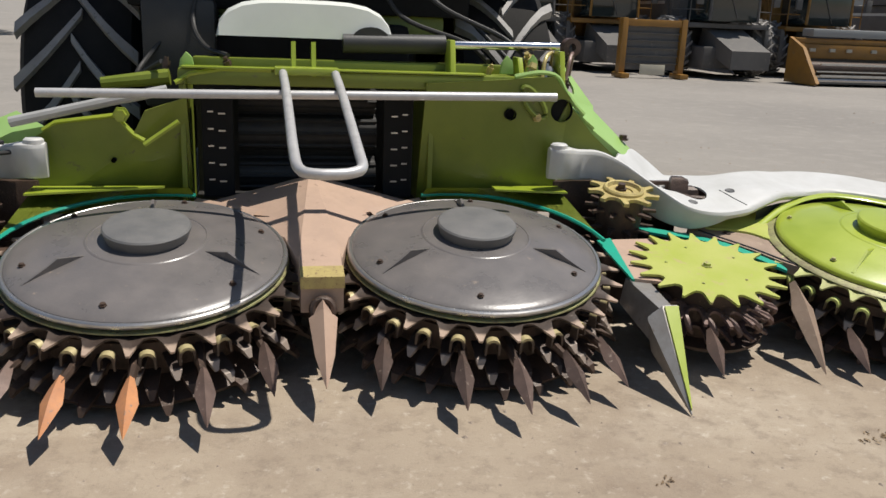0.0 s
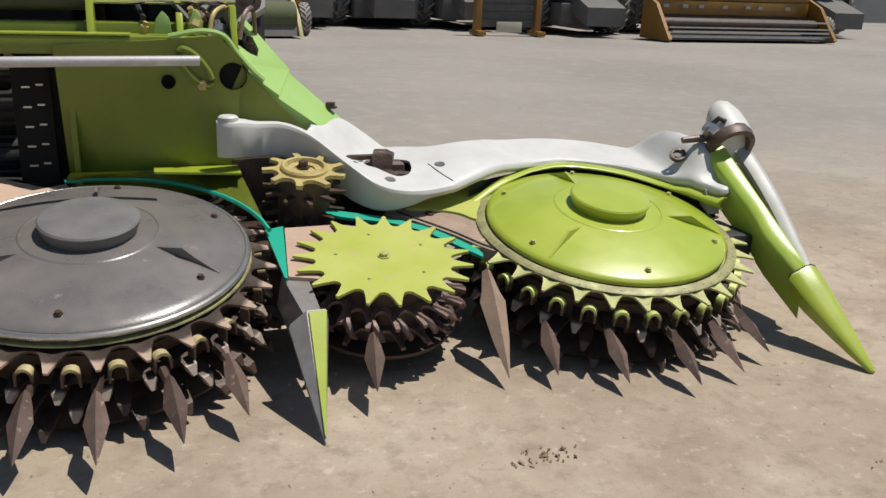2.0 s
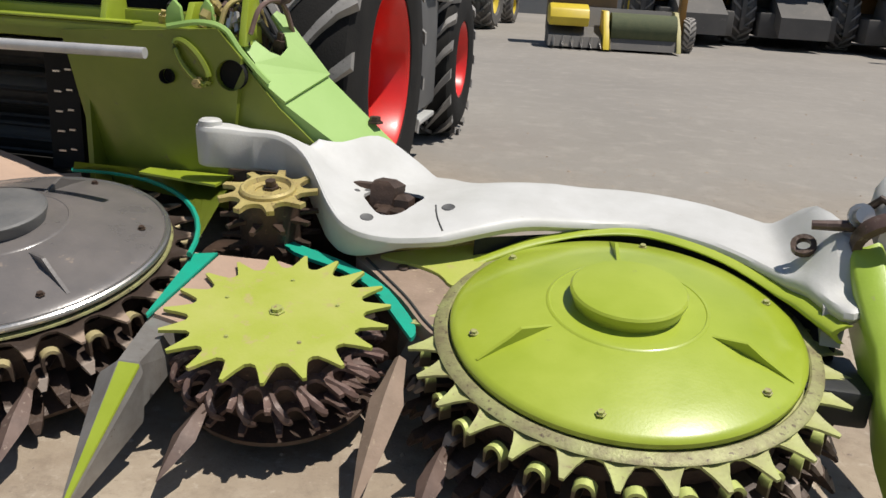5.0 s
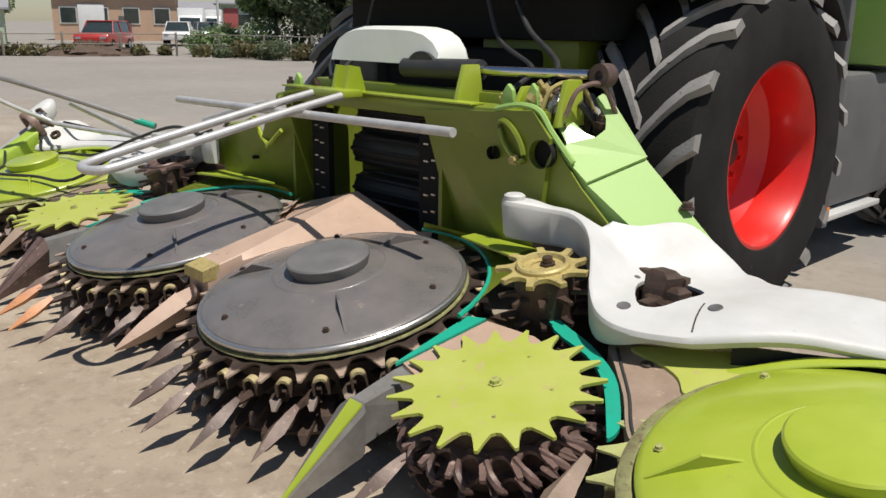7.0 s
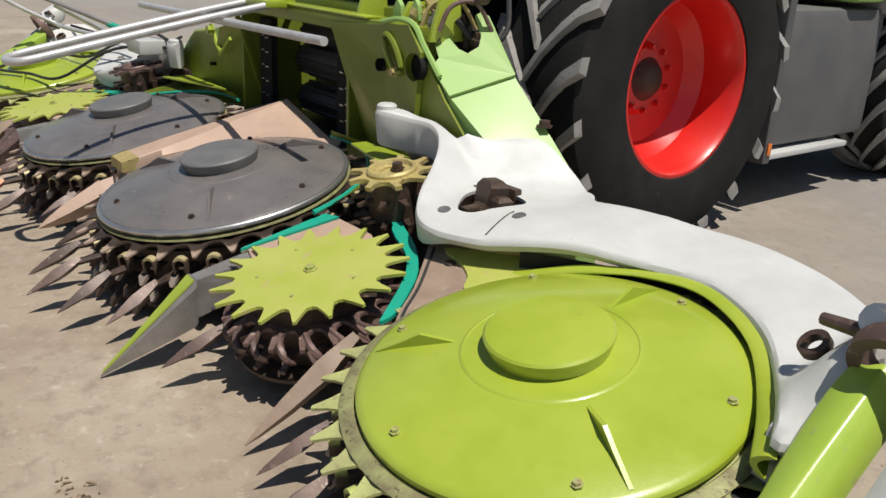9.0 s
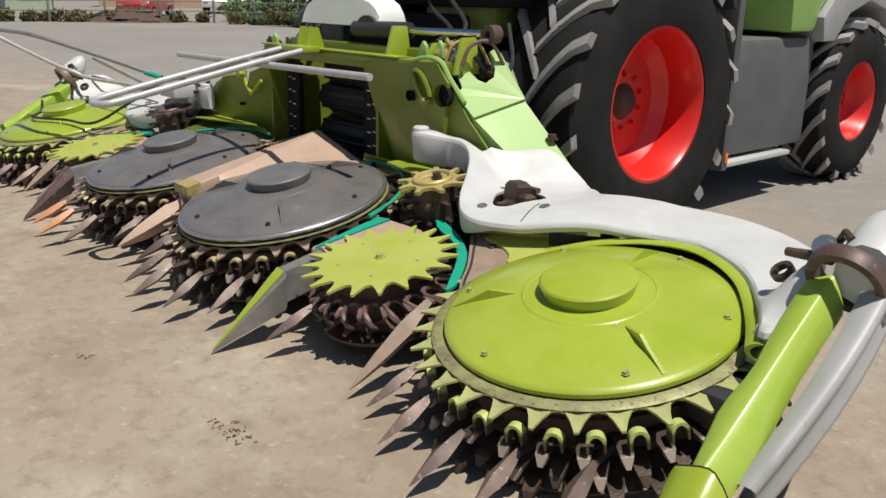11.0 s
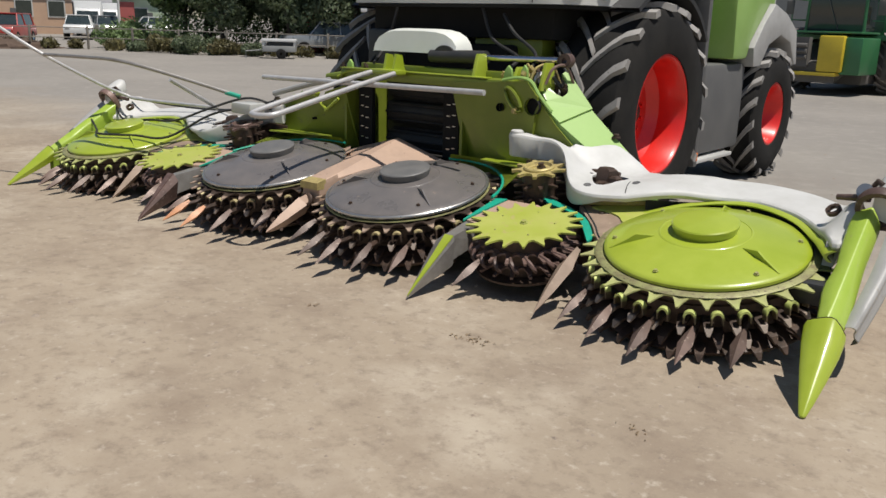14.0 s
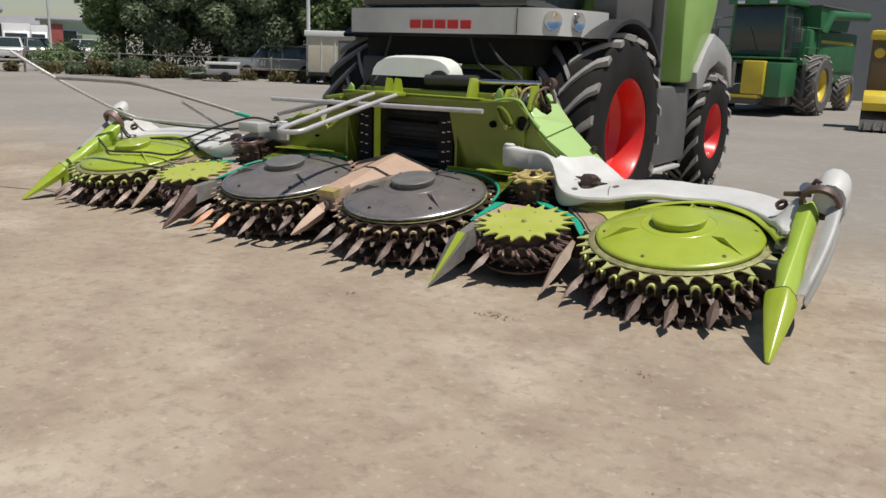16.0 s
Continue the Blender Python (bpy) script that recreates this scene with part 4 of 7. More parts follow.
        secs.append([c + Vector((s * w * u, 0, w * v)) for u, v in ((-0.115, -0.05), (-0.108, 0.03), (-0.08, 0.082), (-0.03, 0.105), (0.03, 0.100), (0.08, 0.07), (0.108, 0.02), (0.112, -0.10), (0.09, -0.15), (-0.09, -0.09))])
    part("end_cap", loft(bmesh.new(), secs), WHITE, body, "white rounded cap over the pivot", 0.7)
    b = lathe(bmesh.new(), [(0.100, 0.026), (0.128, 0.022), (0.134, 0.0), (0.128, -0.034), (0.100, -0.034)], 32, Matrix.Translation((s * (px + 0.004), 3.985, 0.782)) @ pose(0, 0, 0, -58), True)
    part("pivot_collar", b, STEEL, body, "rusty pivot collar")
    part("pivot_pin", rod(bmesh.new(), [(s * (px - 0.24), 4.05, 0.80), (s * (px - 0.07), 4.02, 0.82)], [0.016, 0.022], 10), STEEL, body, "rusty pivot pin")
    part("pivot_pin", rod(bmesh.new(), [(s * (px - 0.075), 4.06, 0.87), (s * (px - 0.045), 4.03, 0.915), (s * (px - 0.015), 4.01, 0.90)], 0.014, 8), DARKSTEEL, body, "dark spring clip")
    b = lathe(bmesh.new(), [(0.024, 0.012), (0.042, 0.012), (0.042, -0.012), (0.024, -0.012)], 18, Matrix.Translation((s * (px - 0.25), 4.06, 0.722)) @ pose(0, 0, 0, 35, s * -20), True)
    part("eye", b, DARKSTEEL, body, "dark steel eye on the arm's end")
    part("nut", bolt(bmesh.new(), (0, 0, 0), 0.03, 0.05, Matrix.Translation((s * (px - 0.10), 4.03, 0.85)) @ pose(0, 0, 0, 70)), BRIGHT, body, "bright nut")
    b = bmesh.new()
    loft(b, [[Vector((s * 3.62, 3.80, 0.47)), Vector((s * 3.68, 3.79, 0.47)), Vector((s * 3.69, 3.88, 0.50)), Vector((s * 3.63, 3.89, 0.50))],
             [Vector((s * 3.62, 3.84, 0.585)), Vector((s * 3.70, 3.84, 0.585)), Vector((s * 3.71, 3.93, 0.63)), Vector((s * 3.62, 3.94, 0.63))]])
    part("bracket", bevel_all(b, 0.022, 3), SHIELD, body, "light grey foot of the bracket", 0.4)
    part("stay", box(bmesh.new(), s * 3.52, s * 3.74, 3.58, 3.86, 0.30, 0.42, None, 0.02), BLACK, body, "black stay under the bracket")

# folded guide bow on the far wing
b = bmesh.new()
rod(b, smooth_path([(-4.15, 3.1, 1.52), (-3.72, 3.32, 1.26), (-3.5, 3.75, 0.98), (-3.40, 3.98, 0.86), (-3.2, 4.06, 0.82), (-2.23, 4.28, 0.80)], 5), 0.017, 10)
part("guide_bow", b, GALV, header, "thin bent galvanised guide bow")
b = bmesh.new()
rod(b, smooth_path([(-3.69, 3.32, 1.26), (-3.0, 3.34, 1.265), (-2.39, 3.38, 1.254), (-1.95, 3.7, 1.12), (-1.53, 4.02, 0.97)], 5), 0.017, 10)
bow = part("guide_bow", b, DULLSTEEL, header, "thin bent dull steel guide bow")
part("bow_stay", rod(bmesh.new(), [(-2.2, 3.74, 1.09), (-2.2, 4.26, 0.80)], 0.020, 8), GALV, bow, "pale galvanised stay of the bow")
part("bow_sleeve", rod(bmesh.new(), [(-1.64, 3.94, 1.005), (-1.53, 4.02, 0.97)], 0.021, 10), TEAL, header, "teal sleeve on the bow's end")

# frame: side plates, throat, beams
def front_plate(s):
    pts = [(0.60, 0.52), (1.33, 0.52), (1.36, 0.80), (1.40, 1.16), (1.30, 1.27), (1.05, 1.25), (0.60, 1.22)] if s > 0 else [(0.62, 0.52), (1.36, 0.52), (1.36, 0.90), (1.24, 0.975), (0.95, 1.015), (0.88, 0.93), (0.82, 1.05), (0.64, 1.11), (0.62, 1.22)]
    b = bmesh.new()
    back = lambda x, z: 0.24 * (1.22 - z) / 0.7 if x < 0.65 else 0.0
    lo = [b.verts.new((s * x, 4.40 + back(x, z), z)) for x, z in pts]
    hi = [b.verts.new((s * x, 4.43 + back(x, z), z)) for x, z in pts]
    k = len(pts)
    b.faces.new(lo), b.faces.new(hi[::-1])
    for i in range(k):
        b.faces.new((lo[i], hi[i], hi[(i + 1) % k], lo[(i + 1) % k]))
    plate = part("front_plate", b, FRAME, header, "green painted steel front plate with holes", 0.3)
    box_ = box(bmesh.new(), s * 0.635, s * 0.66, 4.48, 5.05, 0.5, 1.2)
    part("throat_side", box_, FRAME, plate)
    return plate


for s in (1, -1):
    plate = front_plate(s)
    holes = ((1.355, 1.089, 0.062), (1.068, 1.063, 0.03)) if s > 0 else ((0.98, 0.8, 0.012),)
    for x, z, r in holes:
        axis = Matrix.Translation((s * x, 4.39, z)) @ pose(0, 0, 0, 90)
        cut(plate, lathe(bmesh.new(), [(0, 0.05), (r, 0.05), (r, -0.12), (0, -0.12)], 28, axis))
        # Black lining paints the darkness inside the hole.
        part("hole_lining", lathe(bmesh.new(), [(r * 1.01, -0.006), (r * 1.01, -0.05), (0, -0.052)], 28, axis), PITBLACK, plate, "round hole lined black for its inner shade")
    b = bmesh.new()
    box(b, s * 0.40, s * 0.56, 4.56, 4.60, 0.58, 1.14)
    # Guard takes the shade black so that it sinks into the dark intake.
    strip = part("chain_guard", b, PITBLACK, header, "guard strip painted shade-black with bright bolts")
    for z in (0.66, 0.75, 0.84, 0.93, 1.02):
        part("bolt", box(bmesh.new(), s * 0.44, s * 0.475, 4.553, 4.56, z, z + 0.008), BRIGHT, strip)
        part("bolt", box(bmesh.new(), s * 0.50, s * 0.53, 4.553, 4.56, z + 0.01, z + 0.018), BRIGHT, strip)
    # sloping box beam down to the side arm
    f0, f1, r0, r1 = Vector((s * 1.25, 4.45, 1.22)), Vector((s * 2.10, 4.54, 0.60)), Vector((s * 1.45, 4.745, 1.31)), Vector((s * 2.24, 4.755, 0.565))
    dn = Vector((0, 0, -0.26))
    bend0, bend1 = Vector((s * 1.566, 4.455, 0.98)), Vector((s * 1.66, 4.745, 1.07))
    if s < 0:
        f0, r0, dn = Vector((-1.30, 4.45, 0.96)), Vector((-1.50, 4.74, 1.0)), Vector((0, 0, -0.2))
        bend0, bend1 = Vector((-1.45, 4.45, 0.93)), Vector((-1.68, 4.80, 0.92))
    if s > 0:
        # the upper run of the beam is a folded sheet with a notch between two horns
        sheet = lambda u, v, h=0.0: (f0.lerp(r0, u)).lerp(bend0.lerp(bend1, u), v) + Vector((0.45, -0.35, 0.8)) * h
        outline = [(-0.02, 1.0), (1.0, 1.0), (1.0, 0.02), (0.94, -0.08), (0.84, -0.04), (0.79, 0.30), (0.70, 0.44), (0.52, 0.50), (0.44, 0.40), (0.40, 0.20), (0.30, 0.14), (0.20, 0.22), (0.14, 0.46), (-0.02, 0.56)]
        b = bmesh.new()
        lo, hi = [b.verts.new(sheet(u, v, 0.004)) for u, v in outline], [b.verts.new(sheet(u, v, 0.018)) for u, v in outline]
        b.faces.new(lo[::-1]), b.faces.new(hi)
        for i in range(len(outline)):
            b.faces.new((lo[i], lo[(i + 1) % len(outline)], hi[(i + 1) % len(outline)], hi[i]))
        part("beam_sheet", b, GREEN, header, "light green notched top sheet of the beam", 0.2)
        f0, r0 = sheet(0, 0.56), sheet(1, 0.56)
    secs = [[f0, r0, r0 + dn, f0 + dn], [bend0, bend1, bend1 + dn, bend0 + dn], [f1, r1, r1 + dn, f1 + dn]]
    part("slope_beam", loft(bmesh.new(), secs), GREEN, header, "light green sloping box beam", 0.2)
    part("beam_bolt", bolt(bmesh.new(), (s * 1.878, 4.74, 0.885), 0.025, 0.03), DARKSTEEL, header)

for s in (1, -1):
    # sheet from the front plate down to the teal rear edge of the grey disc
    arc = []
    for k in range(13):
        a = math.radians(8 + 94 * k / 12)
        arc.append(H @ Vector((s * (0.738 + 0.70 * math.cos(a)), 0.70 * math.sin(a), -0.02)))
    b = bmesh.new()
    top = [b.verts.new((s * (1.36 - 0.74 * k / 12), 4.395, 0.66)) for k in range(13)]
    low = [b.verts.new(p) for p in arc]
    for k in range(12):
        b.faces.new((top[k], top[k + 1], low[k + 1], low[k]))
    bmesh.ops.solidify(b, geom=b.faces[:], thickness=0.006)
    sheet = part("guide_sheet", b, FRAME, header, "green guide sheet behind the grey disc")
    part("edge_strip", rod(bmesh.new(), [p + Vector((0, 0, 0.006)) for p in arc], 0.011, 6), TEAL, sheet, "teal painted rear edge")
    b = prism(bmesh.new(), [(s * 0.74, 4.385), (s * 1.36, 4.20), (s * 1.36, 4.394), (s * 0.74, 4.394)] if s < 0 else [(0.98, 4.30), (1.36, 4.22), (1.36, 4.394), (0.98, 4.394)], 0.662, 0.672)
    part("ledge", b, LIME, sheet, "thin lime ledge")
    # gusset between plate and beam
    b = prism(bmesh.new(), [(1.30, 0.80), (1.36, 0.88), (1.50, 0.85), (1.80, 0.72), (1.55, 0.62), (1.40, 0.62)] if s < 0 else [(1.30, 0.92), (1.40, 1.13), (1.55, 0.965), (1.74, 0.80), (1.55, 0.62), (1.40, 0.62)], 4.433, 4.446, Matrix(((s, 0, 0, 0), (0, 0, 1, 0), (0, 1, 0, 0), (0, 0, 0, 1))))
    part("gusset", b, FRAME, header, "green gusset plate", 0.3)
    if s > 0:
        ring = [Vector((1.19 + 0.105 * math.cos(a) * 0.62 + 0.04 * math.sin(a) * 0.78, 4.392, 1.13 - 0.105 * math.cos(a) * 0.78 + 0.04 * math.sin(a) * 0.62)) for a in (2 * math.pi * k / 20 for k in range(21))]
        part("latch_plate", rod(bmesh.new(), ring, 0.014, 6), FRAME, header, "raised green latch ring on the plate")
        part("latch_pin", bolt(bmesh.new(), (0, 0, 0), 0.018, 0.03, Matrix.Translation((1.215, 4.396, 1.05)) @ pose(0, 0, 0, 90)), BRASS, header)

# fittings and hoses on top of the frame
for x, y, z, r, mt in ((1.20, 4.56, 1.30, 0.018, BRASS), (1.27, 4.60, 1.31, 0.022, DARKSTEEL), (1.36, 4.60, 1.24, 0.024, DARKSTEEL), (0.98, 4.56, 1.29, 0.016, BRASS), (-0.42, 4.5, 1.29, 0.018, DARKSTEEL), (-0.72, 4.52, 1.28, 0.018, DARKSTEEL)):
    b = lathe(bmesh.new(), [(0, 0.03), (r * 0.7, 0.03), (r * 0.7, 0.01), (r * 1.2, 0.01), (r * 1.2, -0.012), (r, -0.012), (r, -0.03)], 6, Matrix.Translation((x, y, z)) @ pose(0, 0, 0, 25 * math.sin(9 * x), 20 * math.cos(7 * x)))
    part("fitting", b, mt, header, "small hydraulic fitting")
frng = random.Random(5)
for k in range(14):
    x, y = 1.20 + 0.26 * frng.random(), 4.50 + 0.20 * frng.random()
    z = 1.30 - max(0, x - 1.25) * 0.55 + 0.05 * frng.random()
    r = 0.014 + 0.014 * frng.random()
    b = lathe(bmesh.new(), [(0, 0.05), (r * 0.6, 0.05), (r * 0.6, 0.02), (r * 1.15, 0.02), (r * 1.15, -0.01), (r * 0.8, -0.01), (r * 0.8, -0.05)], 6, Matrix.Translation((x, y, z)) @ pose(0, 0, 0, 70 * frng.random() - 35, 80 * frng.random() - 40))
    part("fitting", b, (DARKSTEEL, BRASS, BRIGHT, STEEL, DARKSTEEL)[k % 5], header, "small hydraulic fitting")
for x0, x1 in ((1.26, 1.36), (1.40, 1.48)):
    part("pipe", rod(bmesh.new(), smooth_path([(x0, 4.50, 1.25), (x0 + 0.03, 4.54, 1.36), (x1, 4.64, 1.38), (x1 + 0.02, 4.74, 1.24)], 5), 0.011, 8), (BRASS, STEEL)[x0 > 1.3], header, "bent hydraulic pipe")
# curled flange along the plate's top corner
fl = smooth_path([(1.08, 4.41, 1.265), (1.22, 4.41, 1.29), (1.32, 4.42, 1.27), (1.38, 4.43, 1.19), (1.44, 4.44, 1.12), (1.50, 4.44, 1.065)], 5)
part("flange", rod(bmesh.new(), fl, 0.014, 6), GREEN, header, "bright green rolled flange edge")
for x0, x1, z0 in ((1.02, 1.10, 1.27), (1.17, 1.24, 1.28), (-0.66, -0.58, 1.24)):
    b = prism(bmesh.new(), [(x0, z0), (x1, z0), (x1 - 0.01, z0 + 0.07), ((x0 + x1) / 2, z0 + 0.10), (x0 + 0.01, z0 + 0.06)], 4.50, 4.525, Matrix(((1, 0, 0, 0), (0, 0, 1, 0), (0, 1, 0, 0), (0, 0, 0, 1))))
    part("lug", bevel_all(b, 0.005), GREEN, header, "green lug plate")
for pts in (((1.40, 4.60, 1.30), (1.46, 4.72, 1.12), (1.38, 4.80, 0.98), (1.2, 4.95, 1.1)), ((1.33, 4.62, 1.33), (1.40, 4.80, 1.20), (1.30, 5.0, 1.25), (1.05, 5.2, 1.5)), ((1.20, 4.62, 1.36), (1.10, 4.80, 1.46), (0.80, 4.95, 1.6), (0.62, 5.05, 1.75)),
            ((0.98, 4.62, 1.33), (0.90, 4.86, 1.42), (0.55, 5.0, 1.55), (0.40, 5.05, 1.8)), ((-0.42, 4.6, 1.32), (-0.55, 4.8, 1.36), (-0.62, 5.0, 1.5), (-0.55, 5.05, 1.8)), ((-0.75, 4.6, 1.28), (-0.9, 4.8, 1.2), (-0.85, 5.0, 1.3), (-0.6, 5.1, 1.6))):
    part("hose", rod(bmesh.new(), smooth_path(pts, 6), 0.014, 8), HOSE, header, "black hydraulic hose")
# hoses along the far wing
for pts in (((-1.45, 4.30, 0.90), (-1.75, 4.25, 0.93), (-2.2, 4.15, 0.80), (-2.6, 4.05, 0.66), (-2.9, 3.95, 0.645), (-3.3, 3.9, 0.62), (-3.6, 4.0, 0.70)),
            ((-1.35, 4.35, 0.86), (-1.9, 4.05, 0.80), (-2.3, 3.75, 0.55), (-2.62, 3.60, 0.545), (-3.0, 3.45, 0.535), (-3.35, 3.62, 0.53), (-3.62, 3.72, 0.60)),
            ((-1.5, 4.4, 0.92), (-2.0, 4.45, 0.80), (-2.6, 4.5, 0.74), (-3.2, 4.4, 0.745), (-3.62, 4.2, 0.80))):
    part("hose", rod(bmesh.new(), smooth_path(pts, 6), 0.011, 8), HOSE, header, "black hydraulic hose over the wing")
b = bmesh.new()
box(b, -1.78, -1.50, 4.10, 4.30, 0.80, 0.90, None, 0.015)
part("valve_block", b, PANEL, header, "light grey valve block")
YELLOW = material("yellow_paint", (0.66, 0.50, 0.04), (0.58, 0.43, 0.035), 0.42, scale=3, bump=0.05, spots=(0.35, 0.25, 0.08), spot_at=0.64)

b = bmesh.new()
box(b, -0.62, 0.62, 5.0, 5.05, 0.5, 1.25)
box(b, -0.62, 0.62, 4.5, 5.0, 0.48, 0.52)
# Throat and rolls wear hose black, which paints the shade inside the intake.
part("throat_back", b, HOSE, header, "feed intake throat with its shade painted in")
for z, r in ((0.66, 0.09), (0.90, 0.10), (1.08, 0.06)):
    roll = part("feed_roll", rod(bmesh.new(), [(-0.38, 4.82, z), (0.38, 4.82, z)], r, 18), HOSE, header, "ribbed feed roll painted near-black as in shade")
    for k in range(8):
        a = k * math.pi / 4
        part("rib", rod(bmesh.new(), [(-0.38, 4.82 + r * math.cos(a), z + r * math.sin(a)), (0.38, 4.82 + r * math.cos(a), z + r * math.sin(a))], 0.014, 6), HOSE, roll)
# Thin lime strip: the sunlit top edge of the darker beam, given by colour.
part("beam_ledge", box(bmesh.new(), -0.64, 0.92, 4.405, 4.50, 1.264, 1.274, None, 0.003), LIME, header, "lime ledge painted as the cross beam's sunlit edge")
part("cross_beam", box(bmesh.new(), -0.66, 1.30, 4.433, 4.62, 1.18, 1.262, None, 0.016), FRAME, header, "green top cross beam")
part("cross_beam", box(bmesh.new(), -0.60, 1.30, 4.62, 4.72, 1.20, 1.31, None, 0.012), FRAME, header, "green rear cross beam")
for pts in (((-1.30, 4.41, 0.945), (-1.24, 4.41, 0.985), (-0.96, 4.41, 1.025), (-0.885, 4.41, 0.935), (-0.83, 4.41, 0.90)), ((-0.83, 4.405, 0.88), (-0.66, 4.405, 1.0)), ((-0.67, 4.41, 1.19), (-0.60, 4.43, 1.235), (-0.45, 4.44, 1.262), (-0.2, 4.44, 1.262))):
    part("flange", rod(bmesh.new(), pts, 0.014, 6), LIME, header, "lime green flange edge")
part("flange_nut", bolt(bmesh.new(), (0, 0, 0), 0.028, 0.04, Matrix.Translation((-0.93, 4.40, 1.03)) @ pose(0, 0, 0, 90)), LIME, header)
part("stay_bar", rod(bmesh.new(), [(-1.42, 4.32, 0.995), (-0.94, 4.32, 1.11), (-0.70, 4.34, 1.16)], 0.026, 10), SHIELD, header, "dull grey stay bar")
part("bow_end", rod(bmesh.new(), [(-1.06, 4.66, 1.16), (-0.72, 4.66, 1.20)], [0.03, 0.045], 10), FRAME, header, "olive bar end behind the beam")
# post that carries the loop
b = bmesh.new()
for x in (-0.10, 0.0):
    prism(b, [(4.36, 1.24), (4.52, 1.24), (4.47, 1.40), (4.40, 1.41)], x, x + 0.022, Matrix(((0, 0, 1, 0), (1, 0, 0, 0), (0, 1, 0, 0), (0, 0, 0, 1))))
part("post", b, LIME, header, "lime green twin bracket on the beam")
# hydraulic cylinder along the beam
cyl = part("hydraulic_cylinder", rod(bmesh.new(), [(0.18, 4.66, 1.40), (0.74, 4.66, 1.41)], 0.052, 20), BLACK, header, "black hydraulic cylinder with chrome rod")
part("rod", rod(bmesh.new(), [(0.74, 4.66, 1.41), (1.40, 4.66, 1.42)], 0.024, 14), CHROME, cyl, "chrome piston rod")
part("rod_eye", lathe(bmesh.new(), [(0.022, 0.035), (0.052, 0.035), (0.052, -0.035), (0.022, -0.035)], 20, pose(1.47, 4.66, 1.42, 90), True), STEEL, cyl, "steel rod eye")
for x, z0, z1 in ((0.74, 1.24, 1.44), (1.12, 1.26, 1.36), (1.36, 1.2, 1.40)):
    b = prism(bmesh.new(), [(4.46, z0), (4.66, z0), (4.62, z1), (4.52, z1)], x, x + 0.03, Matrix(((0, 0, 1, 0), (1, 0, 0, 0), (0, 1, 0, 0), (0, 0, 0, 1))))
    part("lug", bevel_all(b, 0.006), LIME, header, "lime green lug plate")

# ---- the forage harvester ----
harvester = thing("forage_harvester", "lime green and grey forage harvester with red wheel rims", "forage harvester")


def wheel(x, y, radius, width, rim_r, s, lugs):
    """A tractor tyre with slanted lugs on a dished red rim; x is the outer face."""
    cx = x - s * width / 2
    m = Matrix.Translation((cx, y, radius - 0.015)) @ pose(0, 0, 0, 0, 90 * s, 0)
    w2 = width / 2
    prof = [(rim_r - 0.02, w2 - 0.10), (rim_r + 0.01, w2 - 0.02), (rim_r + 0.10, w2), (radius - 0.16, w2 - 0.005), (radius - 0.07, w2 - 0.05), (radius - 0.04, w2 - 0.14), (radius - 0.03, 0)]
    prof = prof + [(r, -z) for r, z in reversed(prof[:-1])]
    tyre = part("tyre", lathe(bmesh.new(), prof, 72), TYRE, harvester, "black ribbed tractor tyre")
    tyre.matrix_basis = m
    for side in (1, -1):
        secs = []
        for t in (0, 0.25, 0.5, 0.75, 1.0):
            a = (0.30 * t + 0.16 * t * t) * (0.95 / radius)
            z = side * (w2 * 0.985 - t * (w2 + 0.02))
            wd = 0.026 + 0.010 * (1 - t)
            r0 = radius - (0.085 if t == 0 else 0.045)
            r1 = radius - (0.03 if t == 0 else 0.0)
            c, sn = math.cos(a), math.sin(a)
            tv = Vector((-sn, c, 0)) * wd
            base, top = Vector((r0 * c, r0 * sn, z)), Vector((r1 * c, r1 * sn, z))
            secs.append([base - tv * 1.3, base + tv * 1.3, top + tv, top - tv])
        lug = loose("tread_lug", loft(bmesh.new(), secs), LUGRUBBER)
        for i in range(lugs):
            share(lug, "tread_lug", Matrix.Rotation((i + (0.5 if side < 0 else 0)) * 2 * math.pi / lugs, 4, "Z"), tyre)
    dep = 0.37 if rim_r > 0.45 else 0.26
    prof = [(rim_r + 0.012, w2 - 0.03), (rim_r - 0.012, w2 - 0.028), (rim_r - 0.035, w2 - 0.06), (rim_r - 0.055, w2 - dep * 0.75), (rim_r * 0.74, w2 - dep), (rim_r * 0.42, w2 - dep * 1.05), (rim_r * 0.36, w2 - dep * 0.9), (0, w2 - dep * 0.9)]
    rim = part("rim", lathe(bmesh.new(), prof, 64), RED, tyre, "dished red painted steel rim")
    b = lathe(bmesh.new(), [(0, w2 - dep * 0.72), (rim_r * 0.13, w2 - dep * 0.74), (rim_r * 0.18, w2 - dep * 0.79), (rim_r * 0.26, w2 - dep * 0.92)], 24)
    part("wheel_hub", b, DARKSTEEL, tyre, "dark greasy wheel hub")
    stud = loose("stud", bolt(bmesh.new(), (0, 0, 0), 0.016, 0.03), RED)
    for k in range(10):
        a = k * math.pi / 5
        share(stud, "stud", Matrix.Translation((rim_r * 0.36 * math.cos(a), rim_r * 0.36 * math.sin(a), w2 - dep * 0.9)), tyre)
    return tyre


for s in (1, -1):
    wheel(1.63 * s, 6.11, 0.955, 0.68, 0.515, s, 18)
    wheel(1.52 * s, 9.41, 0.755, 0.52, 0.36, s, 17)

# The shade below the cab is put into the chassis colour.
part("chassis", box(bmesh.new(), -0.62, 0.62, 5.1, 9.9, 0.62, 1.5, None, 0.05), PITBLACK, harvester, "chassis and feed housing under the cab, painted black as shade")
part("axle", rod(bmesh.new(), [(-1.2, 6.11, 0.93), (1.2, 6.11, 0.93)], 0.16, 16), BLACK, harvester, "dark front axle")
